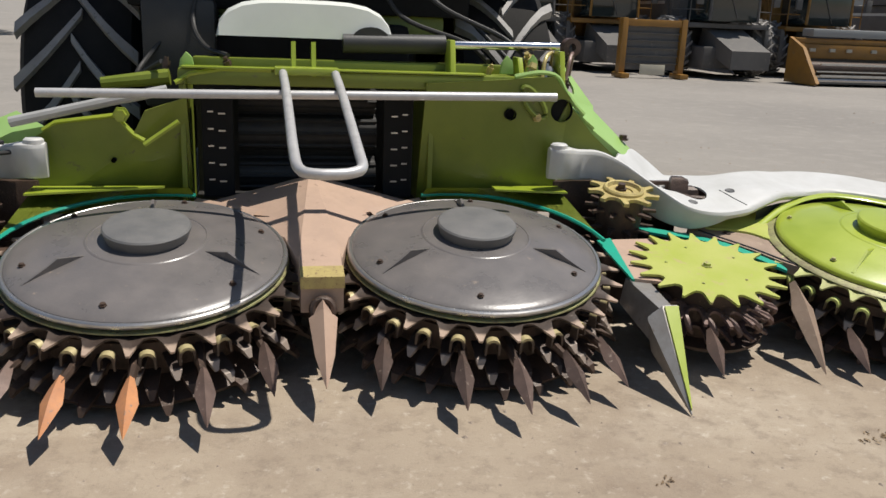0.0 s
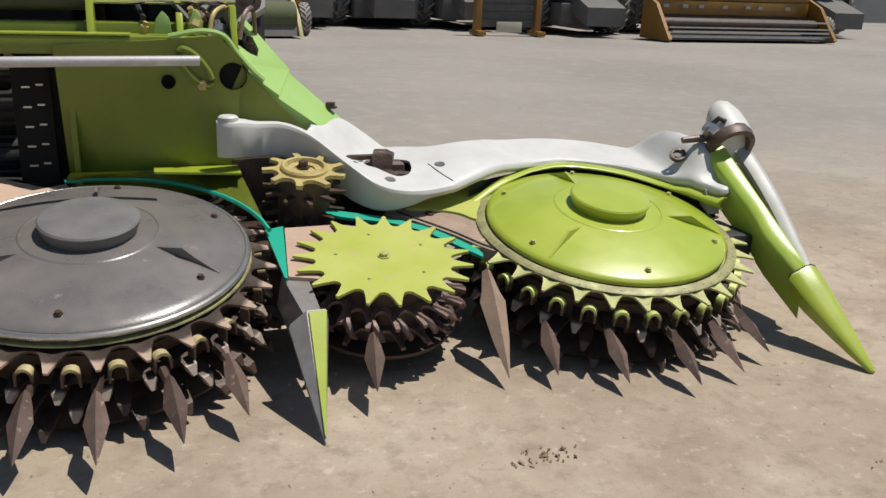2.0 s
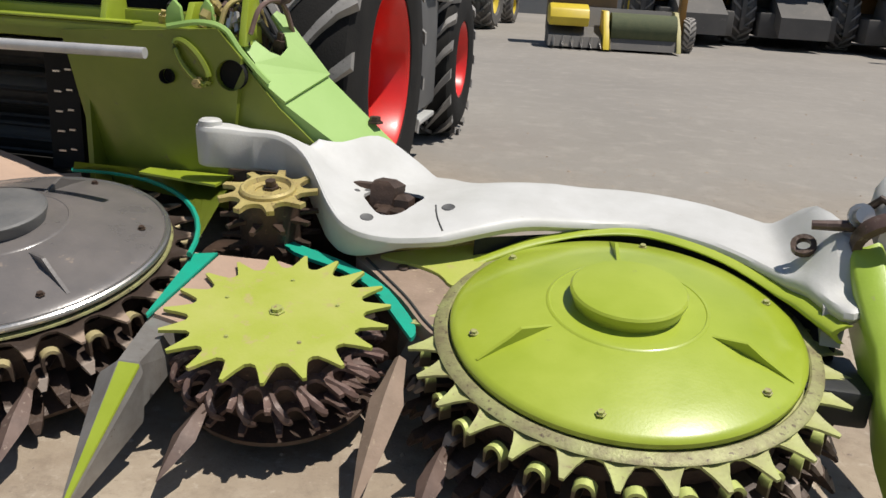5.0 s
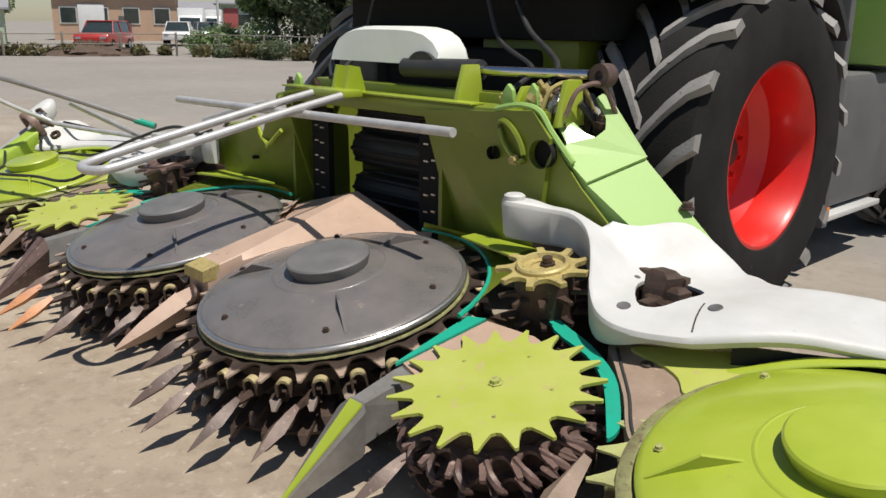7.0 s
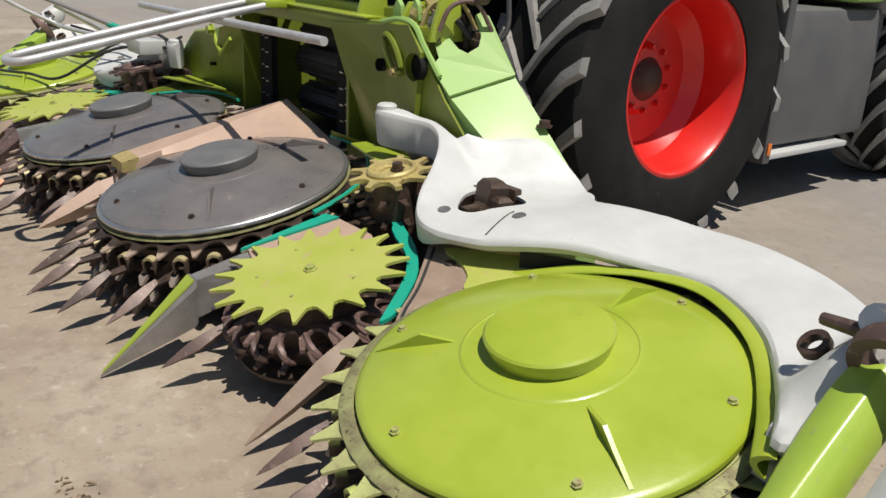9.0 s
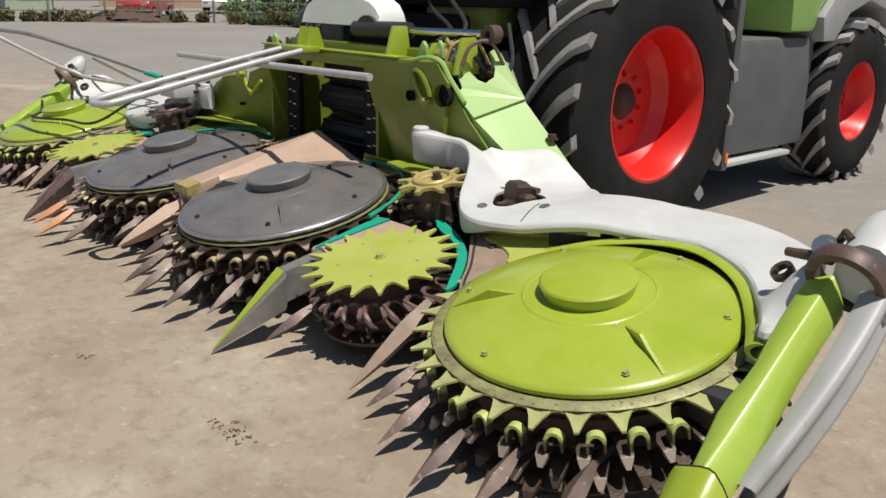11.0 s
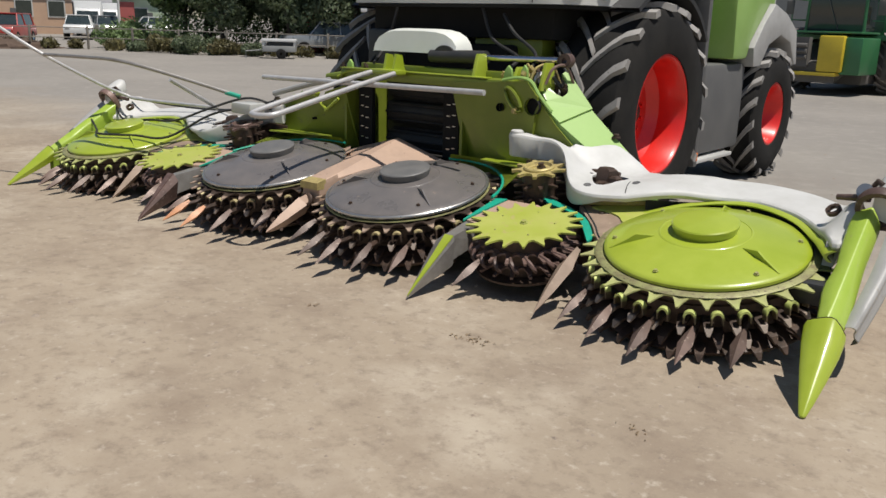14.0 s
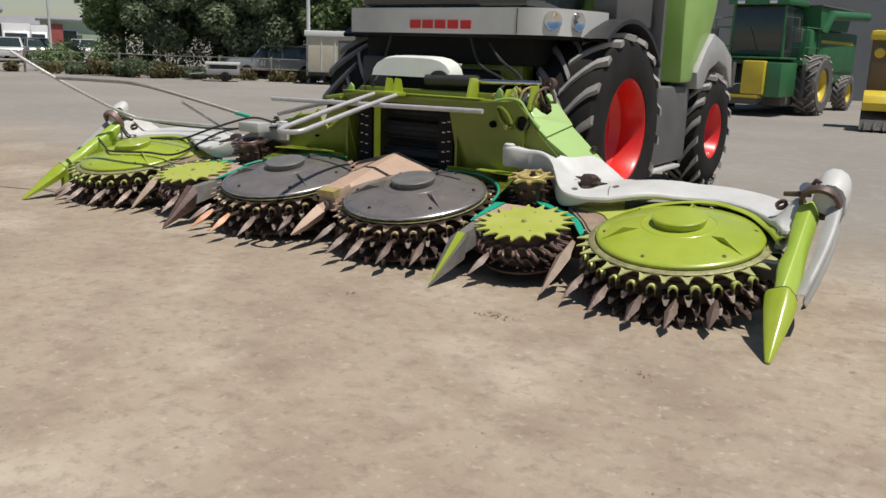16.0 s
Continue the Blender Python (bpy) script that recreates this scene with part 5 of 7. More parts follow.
part("axle", rod(bmesh.new(), [(-1.2, 9.41, 0.74), (1.2, 9.41, 0.74)], 0.12, 16), BLACK, harvester, "dark rear axle")
# white hood over the intake
b = bmesh.new()
secs = []
for i in range(13):
    a = math.pi * i / 12
    x = -0.015 - 0.465 * math.cos(a)
    h = 0.185 * (1 - abs((x + 0.015) / 0.466) ** 4.2) ** 0.5 if abs(x + 0.015) < 0.4645 else 0.0
    secs.append([Vector((x, 4.64, 1.42)), Vector((x, 4.66, 1.41 + h)), Vector((x, 4.72, 1.43 + h)), Vector((x, 4.86, 1.43 + h)), Vector((x, 4.88, 1.42))])
hood = part("intake_hood", loft(b, secs), HOODWHITE, harvester, "white rounded hood over the intake", 0.7)
b = prism(bmesh.new(), [(0.33 + 0.105 * math.cos(a), 1.415 + 0.075 * math.sin(a)) for a in (math.pi * k / 10 for k in range(11))], 4.630, 4.66, Matrix(((1, 0, 0, 0), (0, 0, 1, 0), (0, 1, 0, 0), (0, 0, 0, 1))))
part("cutout", b, BLACK, hood, "dark round cutout in the hood's edge")

part("intake_housing", box(bmesh.new(), 0.15, 0.86, 5.28, 5.5, 1.36, 1.56, None, 0.03), FRAME, harvester, "olive green intake housing")
part("intake_housing", box(bmesh.new(), -0.9, -0.5, 5.02, 5.4, 1.0, 1.6, None, 0.03), BLACK, harvester, "black intake housing")
# cab over the front axle
b = bmesh.new()
plan = [(-1.05, 5.02), (0.95, 4.98), (1.12, 5.03), (1.28, 5.22), (1.40, 5.75), (1.40, 5.95), (1.0, 5.95), (-1.05, 5.95)]
prism(b, plan, 1.83, 2.07)
cab = part("cab_front", bevel_all(b, 0.03, 2), PANEL, harvester, "light grey cab front panel with red lettering")
for i in range(5):
    x = -0.27 + i * 0.148
    part("letter_bar", box(bmesh.new(), x, x + 0.115, 4.988 - 0.008, 5.0, 1.875, 1.955, None, 0.002), REDMARK, cab, "plain red mark", 0)
part("panel_seam", box(bmesh.new(), 0.93, 0.937, 4.976, 5.0, 1.84, 2.06), BLACK, cab, "dark seam in the panel", 0)
for (x, y), turn in (((1.215, 5.14), 50), ((1.33, 5.42), 76)):
    b = lathe(bmesh.new(), [(0, 0.0), (0.05, 0.004), (0.075, 0.02), (0.085, 0.02), (0.09, 0.0)], 24, Matrix.Translation((x, y, 1.96)) @ pose(0, 0, 0, 0, 0, turn) @ pose(0, 0, 0, 90))
    part("headlight", b, CHROME, cab, "round headlight with bright ring")
GLASS = material("tinted_glass", (0.02, 0.03, 0.03), (0.03, 0.04, 0.04), 0.06, scale=2, bump=0, coat=0.5, rough_var=0.02)
part("windscreen", box(bmesh.new(), -0.98, 0.98, 5.08, 6.6, 2.075, 3.55, None, 0.08), GLASS, harvester, "dark tinted cab glass")
part("cab_roof", box(bmesh.new(), -1.0, 1.0, 4.95, 6.8, 3.56, 3.78, None, 0.08), PANEL, harvester, "light grey cab roof")
# Black floor and an added black sheet paint the shade under the cab.
part("cab_floor", box(bmesh.new(), -1.0, 1.0, 5.21, 6.9, 1.55, 2.06, None, 0.03), PITBLACK, harvester, "cab underside painted black for its shade")
part("cab_underside", prism(bmesh.new(), [(x * 0.985, y + 0.012) for x, y in plan[:6]] + [(1.0, 5.9), (-1.02, 5.9)], 1.80, 1.826), PITBLACK, harvester, "black sheet added as shade under the cab front")
# flanks
for s in (1, -1):
    part("fender", lathe(bmesh.new(), [(1.04, -0.25), (1.04, 0.27), (1.0, 0.27), (1.0, -0.25)], 20, Matrix.Translation((s * 1.33, 6.11, 0.98)) @ pose(0, 0, 0, 0, 90, 0) @ pose(0, 0, 0, 0, 0, 90), True, 0.62, 2.2), BLACK, harvester, "black fender over the front wheel")
    b = bmesh.new()
    prism(b, [(8.05, 1.38), (8.45, 1.38), (8.52, 1.56), (9.06, 2.02), (9.2, 2.3), (9.25, 3.1), (7.98, 3.1), (8.0, 1.9)], 0.9, 1.46, Matrix(((0, 0, s, 0), (1, 0, 0, 0), (0, 1, 0, 0), (0, 0, 0, 1))))
    part("side_panel", bevel_all(b, 0.05, 2), GREEN, harvester, "green side panel of the engine bay")
    part("pillar", box(bmesh.new(), s * 1.18, s * 1.44, 6.05, 7.0, 1.96, 3.0, None, 0.03), GREYBODY, harvester, "grey pillar over the front wheel")
    part("side_post", box(bmesh.new(), s * 1.28, s * 1.52, 7.12, 7.2, 0.36, 3.0, None, 0.015), GREYBODY, harvester, "grey ladder post beside the wheel")
    part("tank", box(bmesh.new(), s * 0.7, s * 1.40, 7.22, 8.62, 0.42, 1.34, None, 0.06), GREYBODY, harvester, "grey plastic tank between the wheels")
    part("step", box(bmesh.new(), s * 1.1, s * 1.46, 7.22, 8.3, 0.36, 0.40, None, 0.01), PANEL, harvester, "light grey step plate")
    part("reflector", box(bmesh.new(), s * 1.521, s * 1.53, 7.14, 7.18, 0.42, 0.50, None, 0.002), AMBER, harvester, "orange reflector")
    b = bmesh.new()
    prism(b, [(8.5, 1.5), (8.78, 1.78), (9.06, 1.98), (9.5, 1.88), (9.92, 1.70), (10.05, 1.3), (9.95, 1.3), (9.72, 1.56), (9.35, 1.64), (8.98, 1.53), (8.76, 1.30), (8.55, 1.30)], 0.9, 1.5, Matrix(((0, 0, s, 0), (1, 0, 0, 0), (0, 1, 0, 0), (0, 0, 0, 1))))
    part("rear_fender", bevel_all(b, 0.02), SHIELD, harvester, "grey rear wheel arch")
part("engine_hood", box(bmesh.new(), -1.0, 1.0, 7.0, 10.6, 1.5, 3.1, None, 0.1), GREEN, harvester, "green engine hood")


# ---- the yard behind ----
JGREEN = material("dark_green_paint", (0.03, 0.14, 0.055), (0.04, 0.17, 0.065), 0.4, scale=2, bump=0.03, spots=(0.06, 0.10, 0.05), spot_at=0.64, coat=0.2)
AMBERPAINT = material("orange_yellow_paint", (0.30, 0.145, 0.02), (0.22, 0.11, 0.02), 0.45, scale=2, bump=0.05, spots=(0.18, 0.11, 0.05), spot_at=0.6)
SHEET = material("grey_sheet_metal", (0.24, 0.245, 0.24), (0.29, 0.29, 0.285), 0.6, scale=0.6, bump=0.04, spots=(0.2, 0.18, 0.16), spot_at=0.64)
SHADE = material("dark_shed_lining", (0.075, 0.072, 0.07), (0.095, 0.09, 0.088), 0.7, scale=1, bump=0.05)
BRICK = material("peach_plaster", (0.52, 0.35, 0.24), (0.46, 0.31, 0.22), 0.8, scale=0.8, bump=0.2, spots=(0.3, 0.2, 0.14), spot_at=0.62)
CARWHITE = material("white_car_paint", (0.72, 0.72, 0.71), (0.66, 0.66, 0.65), 0.3, scale=1.5, bump=0, coat=0.4)
CREAM = material("cream_plate_paint", (0.52, 0.47, 0.36), (0.46, 0.42, 0.33), 0.5, scale=3, bump=0.05)
CARSILVER = material("silver_car_paint", (0.34, 0.35, 0.36), (0.30, 0.31, 0.32), 0.3, 0.4, scale=1.5, bump=0, coat=0.4)
CARRED = material("red_car_paint", (0.42, 0.03, 0.025), (0.36, 0.03, 0.025), 0.35, scale=1.5, bump=0, coat=0.3)
WOOD = material("weathered_fence_wood", (0.25, 0.225, 0.19), (0.18, 0.16, 0.135), 0.8, scale=3, bump=0.3, fine=25)
BARK = material("bark", (0.12, 0.09, 0.07), (0.07, 0.055, 0.045), 0.9, scale=4, bump=0.5, fine=14)
PALE = material("pale_green_wall", (0.42, 0.50, 0.36), (0.38, 0.46, 0.33), 0.7, scale=0.8, bump=0.04)
REDWALL = material("red_wall", (0.40, 0.10, 0.09), (0.36, 0.09, 0.08), 0.7, scale=0.8, bump=0.04)
ROOF = material("roof_sheet", (0.32, 0.31, 0.32), (0.26, 0.25, 0.26), 0.5, scale=0.7, bump=0.05)


def leaf_material(name, a, b):
    m = material(name, a, b, 0.55, scale=1.2, bump=0.05, per_object=0.18)
    nt = m.node_tree
    geo = nt.nodes.new("ShaderNodeNewGeometry")
    mr = nt.nodes.new("ShaderNodeMapRange")
    mr.inputs[3].default_value, mr.inputs[4].default_value = 0.6, 1.45
    nt.links.new(geo.outputs["Random Per Island"], mr.inputs[0])
    hsv = nt.nodes.new("ShaderNodeHueSaturation")
    nt.links.new(mr.outputs[0], hsv.inputs["Value"])
    p = nt.nodes["Principled BSDF"]
    src = p.inputs["Base Color"].links[0].from_socket
    nt.links.new(src, hsv.inputs["Color"])
    nt.links.new(hsv.outputs[0], p.inputs["Base Color"])
    thin = nt.nodes.new("ShaderNodeBsdfTranslucent")
    nt.links.new(hsv.outputs[0], thin.inputs["Color"])
    both = nt.nodes.new("ShaderNodeMixShader")
    both.inputs[0].default_value = 0.42
    nt.links.new(p.outputs[0], both.inputs[1])
    nt.links.new(thin.outputs[0], both.inputs[2])
    nt.links.new(both.outputs[0], nt.nodes["Material Output"].inputs["Surface"])
    return m


LEAF = leaf_material("leaf_dark", (0.13, 0.19, 0.075), (0.17, 0.235, 0.095))
LEAFPALE = leaf_material("leaf_silver", (0.17, 0.205, 0.12), (0.13, 0.17, 0.09))
DRYGRASS = leaf_material("dry_grass", (0.19, 0.16, 0.075), (0.13, 0.125, 0.05))
rng = np.random.default_rng(7)


def leaves(clumps, count, size, squash=0.8):
    """Many small bent leaf sprays scattered through uneven clumps, denser towards their outsides."""
    verts, faces = [], []
    vol = np.array([c[3] ** 2 for c in clumps])
    pick = rng.choice(len(clumps), count, p=vol / vol.sum())
    for k in pick:
        cx, cy, cz, r = clumps[k]
        d = rng.normal(size=3)
        d /= np.linalg.norm(d)
        q = np.array((cx, cy, cz)) + d * r * (0.55 + 0.5 * rng.random() ** 0.7) * np.array((1, 1, squash))
        u = rng.normal(size=3)
        u /= np.linalg.norm(u)
        v = np.cross(u, d + 0.4 * rng.normal(size=3))
        v /= np.linalg.norm(v) + 1e-6
        s = size * (0.6 + 0.8 * rng.random())
        i = len(verts)
        verts += [tuple(q - u * s), tuple(q + v * s * 0.45 + d * s * 0.12), tuple(q + u * s), tuple(q - v * s * 0.45 - d * s * 0.1)]
        faces += [(i, i + 1, i + 2), (i, i + 2, i + 3)]
    me = bpy.data.meshes.new("crown")
    me.from_pydata(verts, [], faces)
    return me


def tree(height, spread, mat, seed):
    r = np.random.default_rng(seed)
    b = bmesh.new()
    trunk = smooth_path([(0, 0, -0.1), (0.1 * r.normal(), 0.1 * r.normal(), height * 0.25), (0.2 * r.normal(), 0.2 * r.normal(), height * 0.55), (0.2 * r.normal(), 0.2 * r.normal(), height * 0.85)], 4)
    k = len(trunk)
    rod(b, trunk, [height * 0.028 * (1 - 0.85 * i / (k - 1)) for i in range(k)], 8)
    clumps = []
    for i in range(11):
        z = height * (0.30 + 0.60 * (i + r.random()) / 11)
        a = i * 2.4 + r.random()
        reach = spread * (0.35 + 0.65 * r.random()) * (1.15 - 0.75 * abs(z / height - 0.5))
        end = Vector((reach * math.cos(a), reach * math.sin(a), z))
        start = Vector((0, 0, z * 0.72))
        rod(b, [start, (start + end) / 2 + Vector((0, 0, 0.15 * height * r.random() * 0.5)), end], [height * 0.011, height * 0.007, height * 0.003], 6)
        clumps.append((end.x, end.y, end.z, spread * (0.30 + 0.22 * r.random())))
    clumps.append((0, 0, height * 0.86, spread * 0.42))
    clumps.append((0.2, 0.1, height * 0.6, spread * 0.55))
    ob = thing("tree", "leafy green broad-crowned tree behind the yard fence", "tree", None, "trees behind the yard")
    part("trunk", b, BARK, ob, "grey-brown bark")
    me = leaves(clumps, 7500, 0.13 * height / 6)
    me.materials.append(mat)
    c = new("crown", me)
    c.parent = ob
    return ob


t1 = tree(7.5, 2.9, LEAF, 1)
t2 = tree(6.2, 2.4, LEAFPALE, 2)
t3 = tree(8.5, 3.2, LEAF, 3)
kinds = [t1, t2, t3]
spots = [(0, -37.6, 28.2), (1, -36.2, 29.0), (2, -34.5, 32.0), (1, -31.5, 30.5), (0, -30.0, 33.5), (2, -27.5, 35.0), (0, -25.0, 36.0), (1, -32.5, 27.0), (2, -22.5, 38.0), (0, -19.5, 39.5), (2, -37.0, 35.0), (0, -16.5, 42.0),
         (1, -60.0, 14.0), (0, -66.0, 20.0), (2, -13.0, 44.0), (1, -29.0, 28.5), (0, -34.8, 27.6), (0, -23.0, 32.5), (1, -27.0, 31.0), (0, -20.5, 35.0)]
for i, (k, x, y) in enumerate(spots):
    m = pose(x, y, 0, 0, 0, 47 * i)
    if i == 0 or (k, i) in ((1, 1), (2, 2)):
        kinds[k].matrix_basis = m
    else:
        copy_thing(kinds[k], m)

# rail fence along the yard's edge
corners = [(-42.0, 2.0), (-38.6, 17.0), (-36.0, 21.5), (-29.0, 24.6), (-15.0, 31.0)]
fence = thing("rail_fence", "weathered wooden rail fence along the yard", "fence")
post_mesh = loose("post", box(bmesh.new(), -0.045, 0.045, -0.045, 0.045, 0, 1.12, None, 0.012), WOOD)
for (x0, y0), (x1, y1) in zip(corners, corners[1:]):
    run = math.hypot(x1 - x0, y1 - y0)
    n = int(run / 2.4)
    for i in range(n):
        x, y = x0 + (x1 - x0) * i / n, y0 + (y1 - y0) * i / n
        share(post_mesh, "post", pose(x, y, 0, 0, 0, 20 * i), fence)
        xe, ye = x0 + (x1 - x0) * (i + 1) / n, y0 + (y1 - y0) * (i + 1) / n
        for z in (0.55, 1.02):
            part("rail", rod(bmesh.new(), [(x, y, z + 0.02 * math.sin(i)), (xe, ye, z + 0.02 * math.sin(i + 1))], 0.026, 6), WOOD, fence)
# dry growth at the foot of the fence
clumps = []
for (x0, y0), (x1, y1) in zip(corners, corners[1:]):
    n = int(math.hypot(x1 - x0, y1 - y0) / 0.5)
    for i in range(n):
        t = i / n
        clumps.append((x0 + (x1 - x0) * t + rng.normal() * 0.35 - 0.3, y0 + (y1 - y0) * t + rng.normal() * 0.35 + 0.3, 0.22, 0.25 + 0.3 * rng.random()))
me = leaves(clumps, 9000, 0.13, 0.7)
me.materials.append(DRYGRASS)
tagged(new("dry_grass", me), "dry yellowish weeds along the fence", "weeds", "", "stuff")


def shrub(x, y, r, mat, seed):
    q = np.random.default_rng(seed)
    ob = thing("shrub", "low rounded shrub beside the fence", "shrub", pose(x, y, 0), "shrubs along the fence")
    me = leaves([(q.normal() * r * 0.4, q.normal() * r * 0.4, r * (0.4 + 0.3 * q.random()), r * (0.45 + 0.2 * q.random())) for _ in range(6)], 1300, 0.10, 0.8)
    me.materials.append(mat)
    c = new("foliage", me)
    c.parent = ob
    part("stem", rod(bmesh.new(), [(0, 0, -0.05), (0, 0, r * 0.6)], 0.04, 6), BARK, ob)
    return ob


for i, (x, y, r) in enumerate(((-33.0, 22.4, 0.5), (-31.2, 23.0, 0.75), (-29.8, 23.5, 0.85), (-28.6, 24.1, 0.7), (-27.2, 24.6, 0.55), (-35.5, 25.5, 1.7), (-33.2, 28.4, 1.9), (-37.5, 24.0, 1.3), (-30.8, 31.8, 2.0), (-24.5, 33.6, 2.0), (-22.0, 31.0, 1.8), (-40.5, 26.8, 1.5), (-36.2, 33.8, 2.0), (-33.0, 36.2, 2.1), (-30.2, 38.5, 2.1))):
    shrub(x, y, r, (LEAFPALE, DRYGRASS)[i % 2] if r < 1.25 else LEAF, 20 + i)


def car(x, y, turn, paint, label):
    """A parked vehicle: body, cabin glass, four wheels, lamps."""
    ob = thing("car", label, "car", pose(x, y, 0, 0, 0, turn), "parked vehicles")
    b = bmesh.new()
    prof = [(-2.4, 0.42), (-2.42, 0.78), (-2.3, 0.95), (-1.25, 1.02), (2.3, 1.02), (2.42, 0.7), (2.4, 0.42)]
    m = Matrix(((1, 0, 0, 0), (0, 0, 1, 0), (0, 1, 0, 0), (0, 0, 0, 1)))
    prism(b, prof, -0.9, 0.9, m)
    part("body", bevel_all(b, 0.05), paint, ob)
    b = bmesh.new()
    end = 2.1
    loft(b, [[Vector((-1.35, -0.82, 1.0)), Vector((end + 0.2, -0.82, 1.0)), Vector((end + 0.2, 0.82, 1.0)), Vector((-1.35, 0.82, 1.0))], [Vector((-0.6, -0.68, 1.60)), Vector((end - 0.1, -0.68, 1.62)), Vector((end - 0.1, 0.68, 1.62)), Vector((-0.6, 0.68, 1.60))]])
    part("cabin", b, GLASS, ob, "dark cabin glass", 0.3)
    part("roof", box(bmesh.new(), -0.68, end - 0.04, -0.72, 0.72, 1.59, 1.66, None, 0.025), paint, ob)
    for q in (-0.7, 0.35, end + 0.02):
        for w in (-1, 1):
            part("pillar", rod(bmesh.new(), [(q - (0.5 if q < 0 else 0), w * 0.83, 1.0), (q + (0.05 if q < 0 else -0.03), w * 0.69, 1.62)], 0.035, 6), paint, ob)
    tyre = lathe(bmesh.new(), [(0.2, 0.10), (0.30, 0.11), (0.345, 0.08), (0.345, -0.08), (0.30, -0.11), (0.2, -0.10)], 24, pose(0, 0, 0, 90), True)
    first = None
    for q in (-1.5, 1.5):
        for w in (-0.82, 0.82):
            if first is None:
                first = part("wheel", tyre, TYRE, ob)
                first.matrix_basis = pose(q, w, 0.345)
                wheel_ob = first
            else:
                wheel_ob = share(first, "wheel", pose(q, w, 0.345), ob)
            part("rim", lathe(bmesh.new(), [(0, 0.05), (0.2, 0.09), (0.21, 0.1)], 16, pose(0, 0, 0, 90 if w < 0 else -90)), CHROME, wheel_ob)
    for w in (-0.65, 0.65):
        part("headlight", box(bmesh.new(), -2.43, -2.38, w - 0.16, w + 0.16, 0.68, 0.80, None, 0.015), CHROME, ob)
    return ob


car(-27.0, 29.4, 60, CARSILVER, "silver car parked behind the fence")
car(-53.5, 30.5, 149, CARWHITE, "white car parked behind the fence")
car(-57.0, 34.6, 158, CARSILVER, "silver car parked behind the fence")
car(-60.0, 41.0, 147, CARWHITE, "white station car parked behind the fence")
car(-70.6, 47.0, 60, CARWHITE, "white estate car parked side-on far behind the fence")
car(-44.5, 21.5, 140, CARRED, "dark red car parked behind the fence")
car(-18.2, 30.4, -40, CARRED, "dark red car parked behind the fence")


def cart(x, y, turn, label):
    """A low two-wheeled utility cart: grey tray, white lid on posts, drawbar."""
    ob = thing("utility_cart", label, "cart", pose(x, y, 0, 0, 0, turn))
    tray = part("tray", box(bmesh.new(), -0.72, 0.72, -0.5, 0.5, 0.30, 0.56, None, 0.03), SHEET, ob, "dull grey sheet tray")
    for q in (-0.68, 0.68):
        for w in (-0.45, 0.45):
            part("post", box(bmesh.new(), q - 0.04, q + 0.04, w - 0.04, w + 0.04, 0.56, 0.74), CARWHITE, tray)
    part("load", box(bmesh.new(), -0.55, 0.6, -0.4, 0.4, 0.56, 0.70, None, 0.03), BLACK, ob, "dark load under the lid")
    part("lid", box(bmesh.new(), -0.76, 0.76, -0.54, 0.54, 0.74, 0.86, None, 0.03), CARWHITE, ob, "bright white lid")
    part("drawbar", rod(bmesh.new(), [(-0.7, 0, 0.36), (-1.5, 0, 0.30), (-1.5, 0, 0.0)], 0.03, 8), SHEET, ob)
    for w in (-0.56, 0.56):
        part("wheel", lathe(bmesh.new(), [(0.06, 0.05), (0.18, 0.06), (0.22, 0.04), (0.22, -0.04), (0.18, -0.06), (0.06, -0.05)], 20, pose(0.1, w, 0.22, 90), True), TYRE, ob)
    return ob


cart(-25.2, 24.6, 45, "low white-lidded utility cart parked before the fence")


def van(x, y, turn, label):
    """A box van seen from its front: box body, cab, windscreen, bumper, wheels."""
    ob = thing("van", label, "van", pose(x, y, 0, 0, 0, turn), "parked vehicles")
    part("box_body", box(bmesh.new(), -1.0, 3.6, -1.05, 1.05, 0.6, 2.75, None, 0.06), CARWHITE, ob)
    m = Matrix(((1, 0, 0, 0), (0, 0, 1, 0), (0, 1, 0, 0), (0, 0, 0, 1)))
    part("cab", bevel_all(prism(bmesh.new(), [(-2.4, 0.5), (-2.45, 1.15), (-1.95, 2.1), (-1.02, 2.2), (-1.02, 0.5)], -0.95, 0.95, m), 0.05), CARWHITE, ob)
    part("windscreen", prism(bmesh.new(), [(-2.42, 1.25), (-2.06, 1.97), (-2.0, 1.97), (-2.36, 1.25)], -0.8, 0.8, m), GLASS, ob, "", 0)
    part("bumper", box(bmesh.new(), -2.55, -2.35, -0.95, 0.95, 0.42, 0.68, None, 0.03), GREYBODY, ob)
    first = part("wheel", lathe(bmesh.new(), [(0.2, 0.10), (0.32, 0.11), (0.37, 0.08), (0.37, -0.08), (0.32, -0.11), (0.2, -0.10)], 24, pose(0, 0, 0, 90), True), TYRE, ob)
    first.matrix_basis = pose(-1.6, -0.85, 0.37)
    for q, w in ((-1.6, 0.85), (2.4, -0.85), (2.4, 0.85)):
        share(first, "wheel", pose(q, w, 0.37), ob)
    return ob


van(-63.3, 36.7, 149, "white box van parked between the buildings")
van(-67.8, 40.9, 149, "white box van parked beside another")


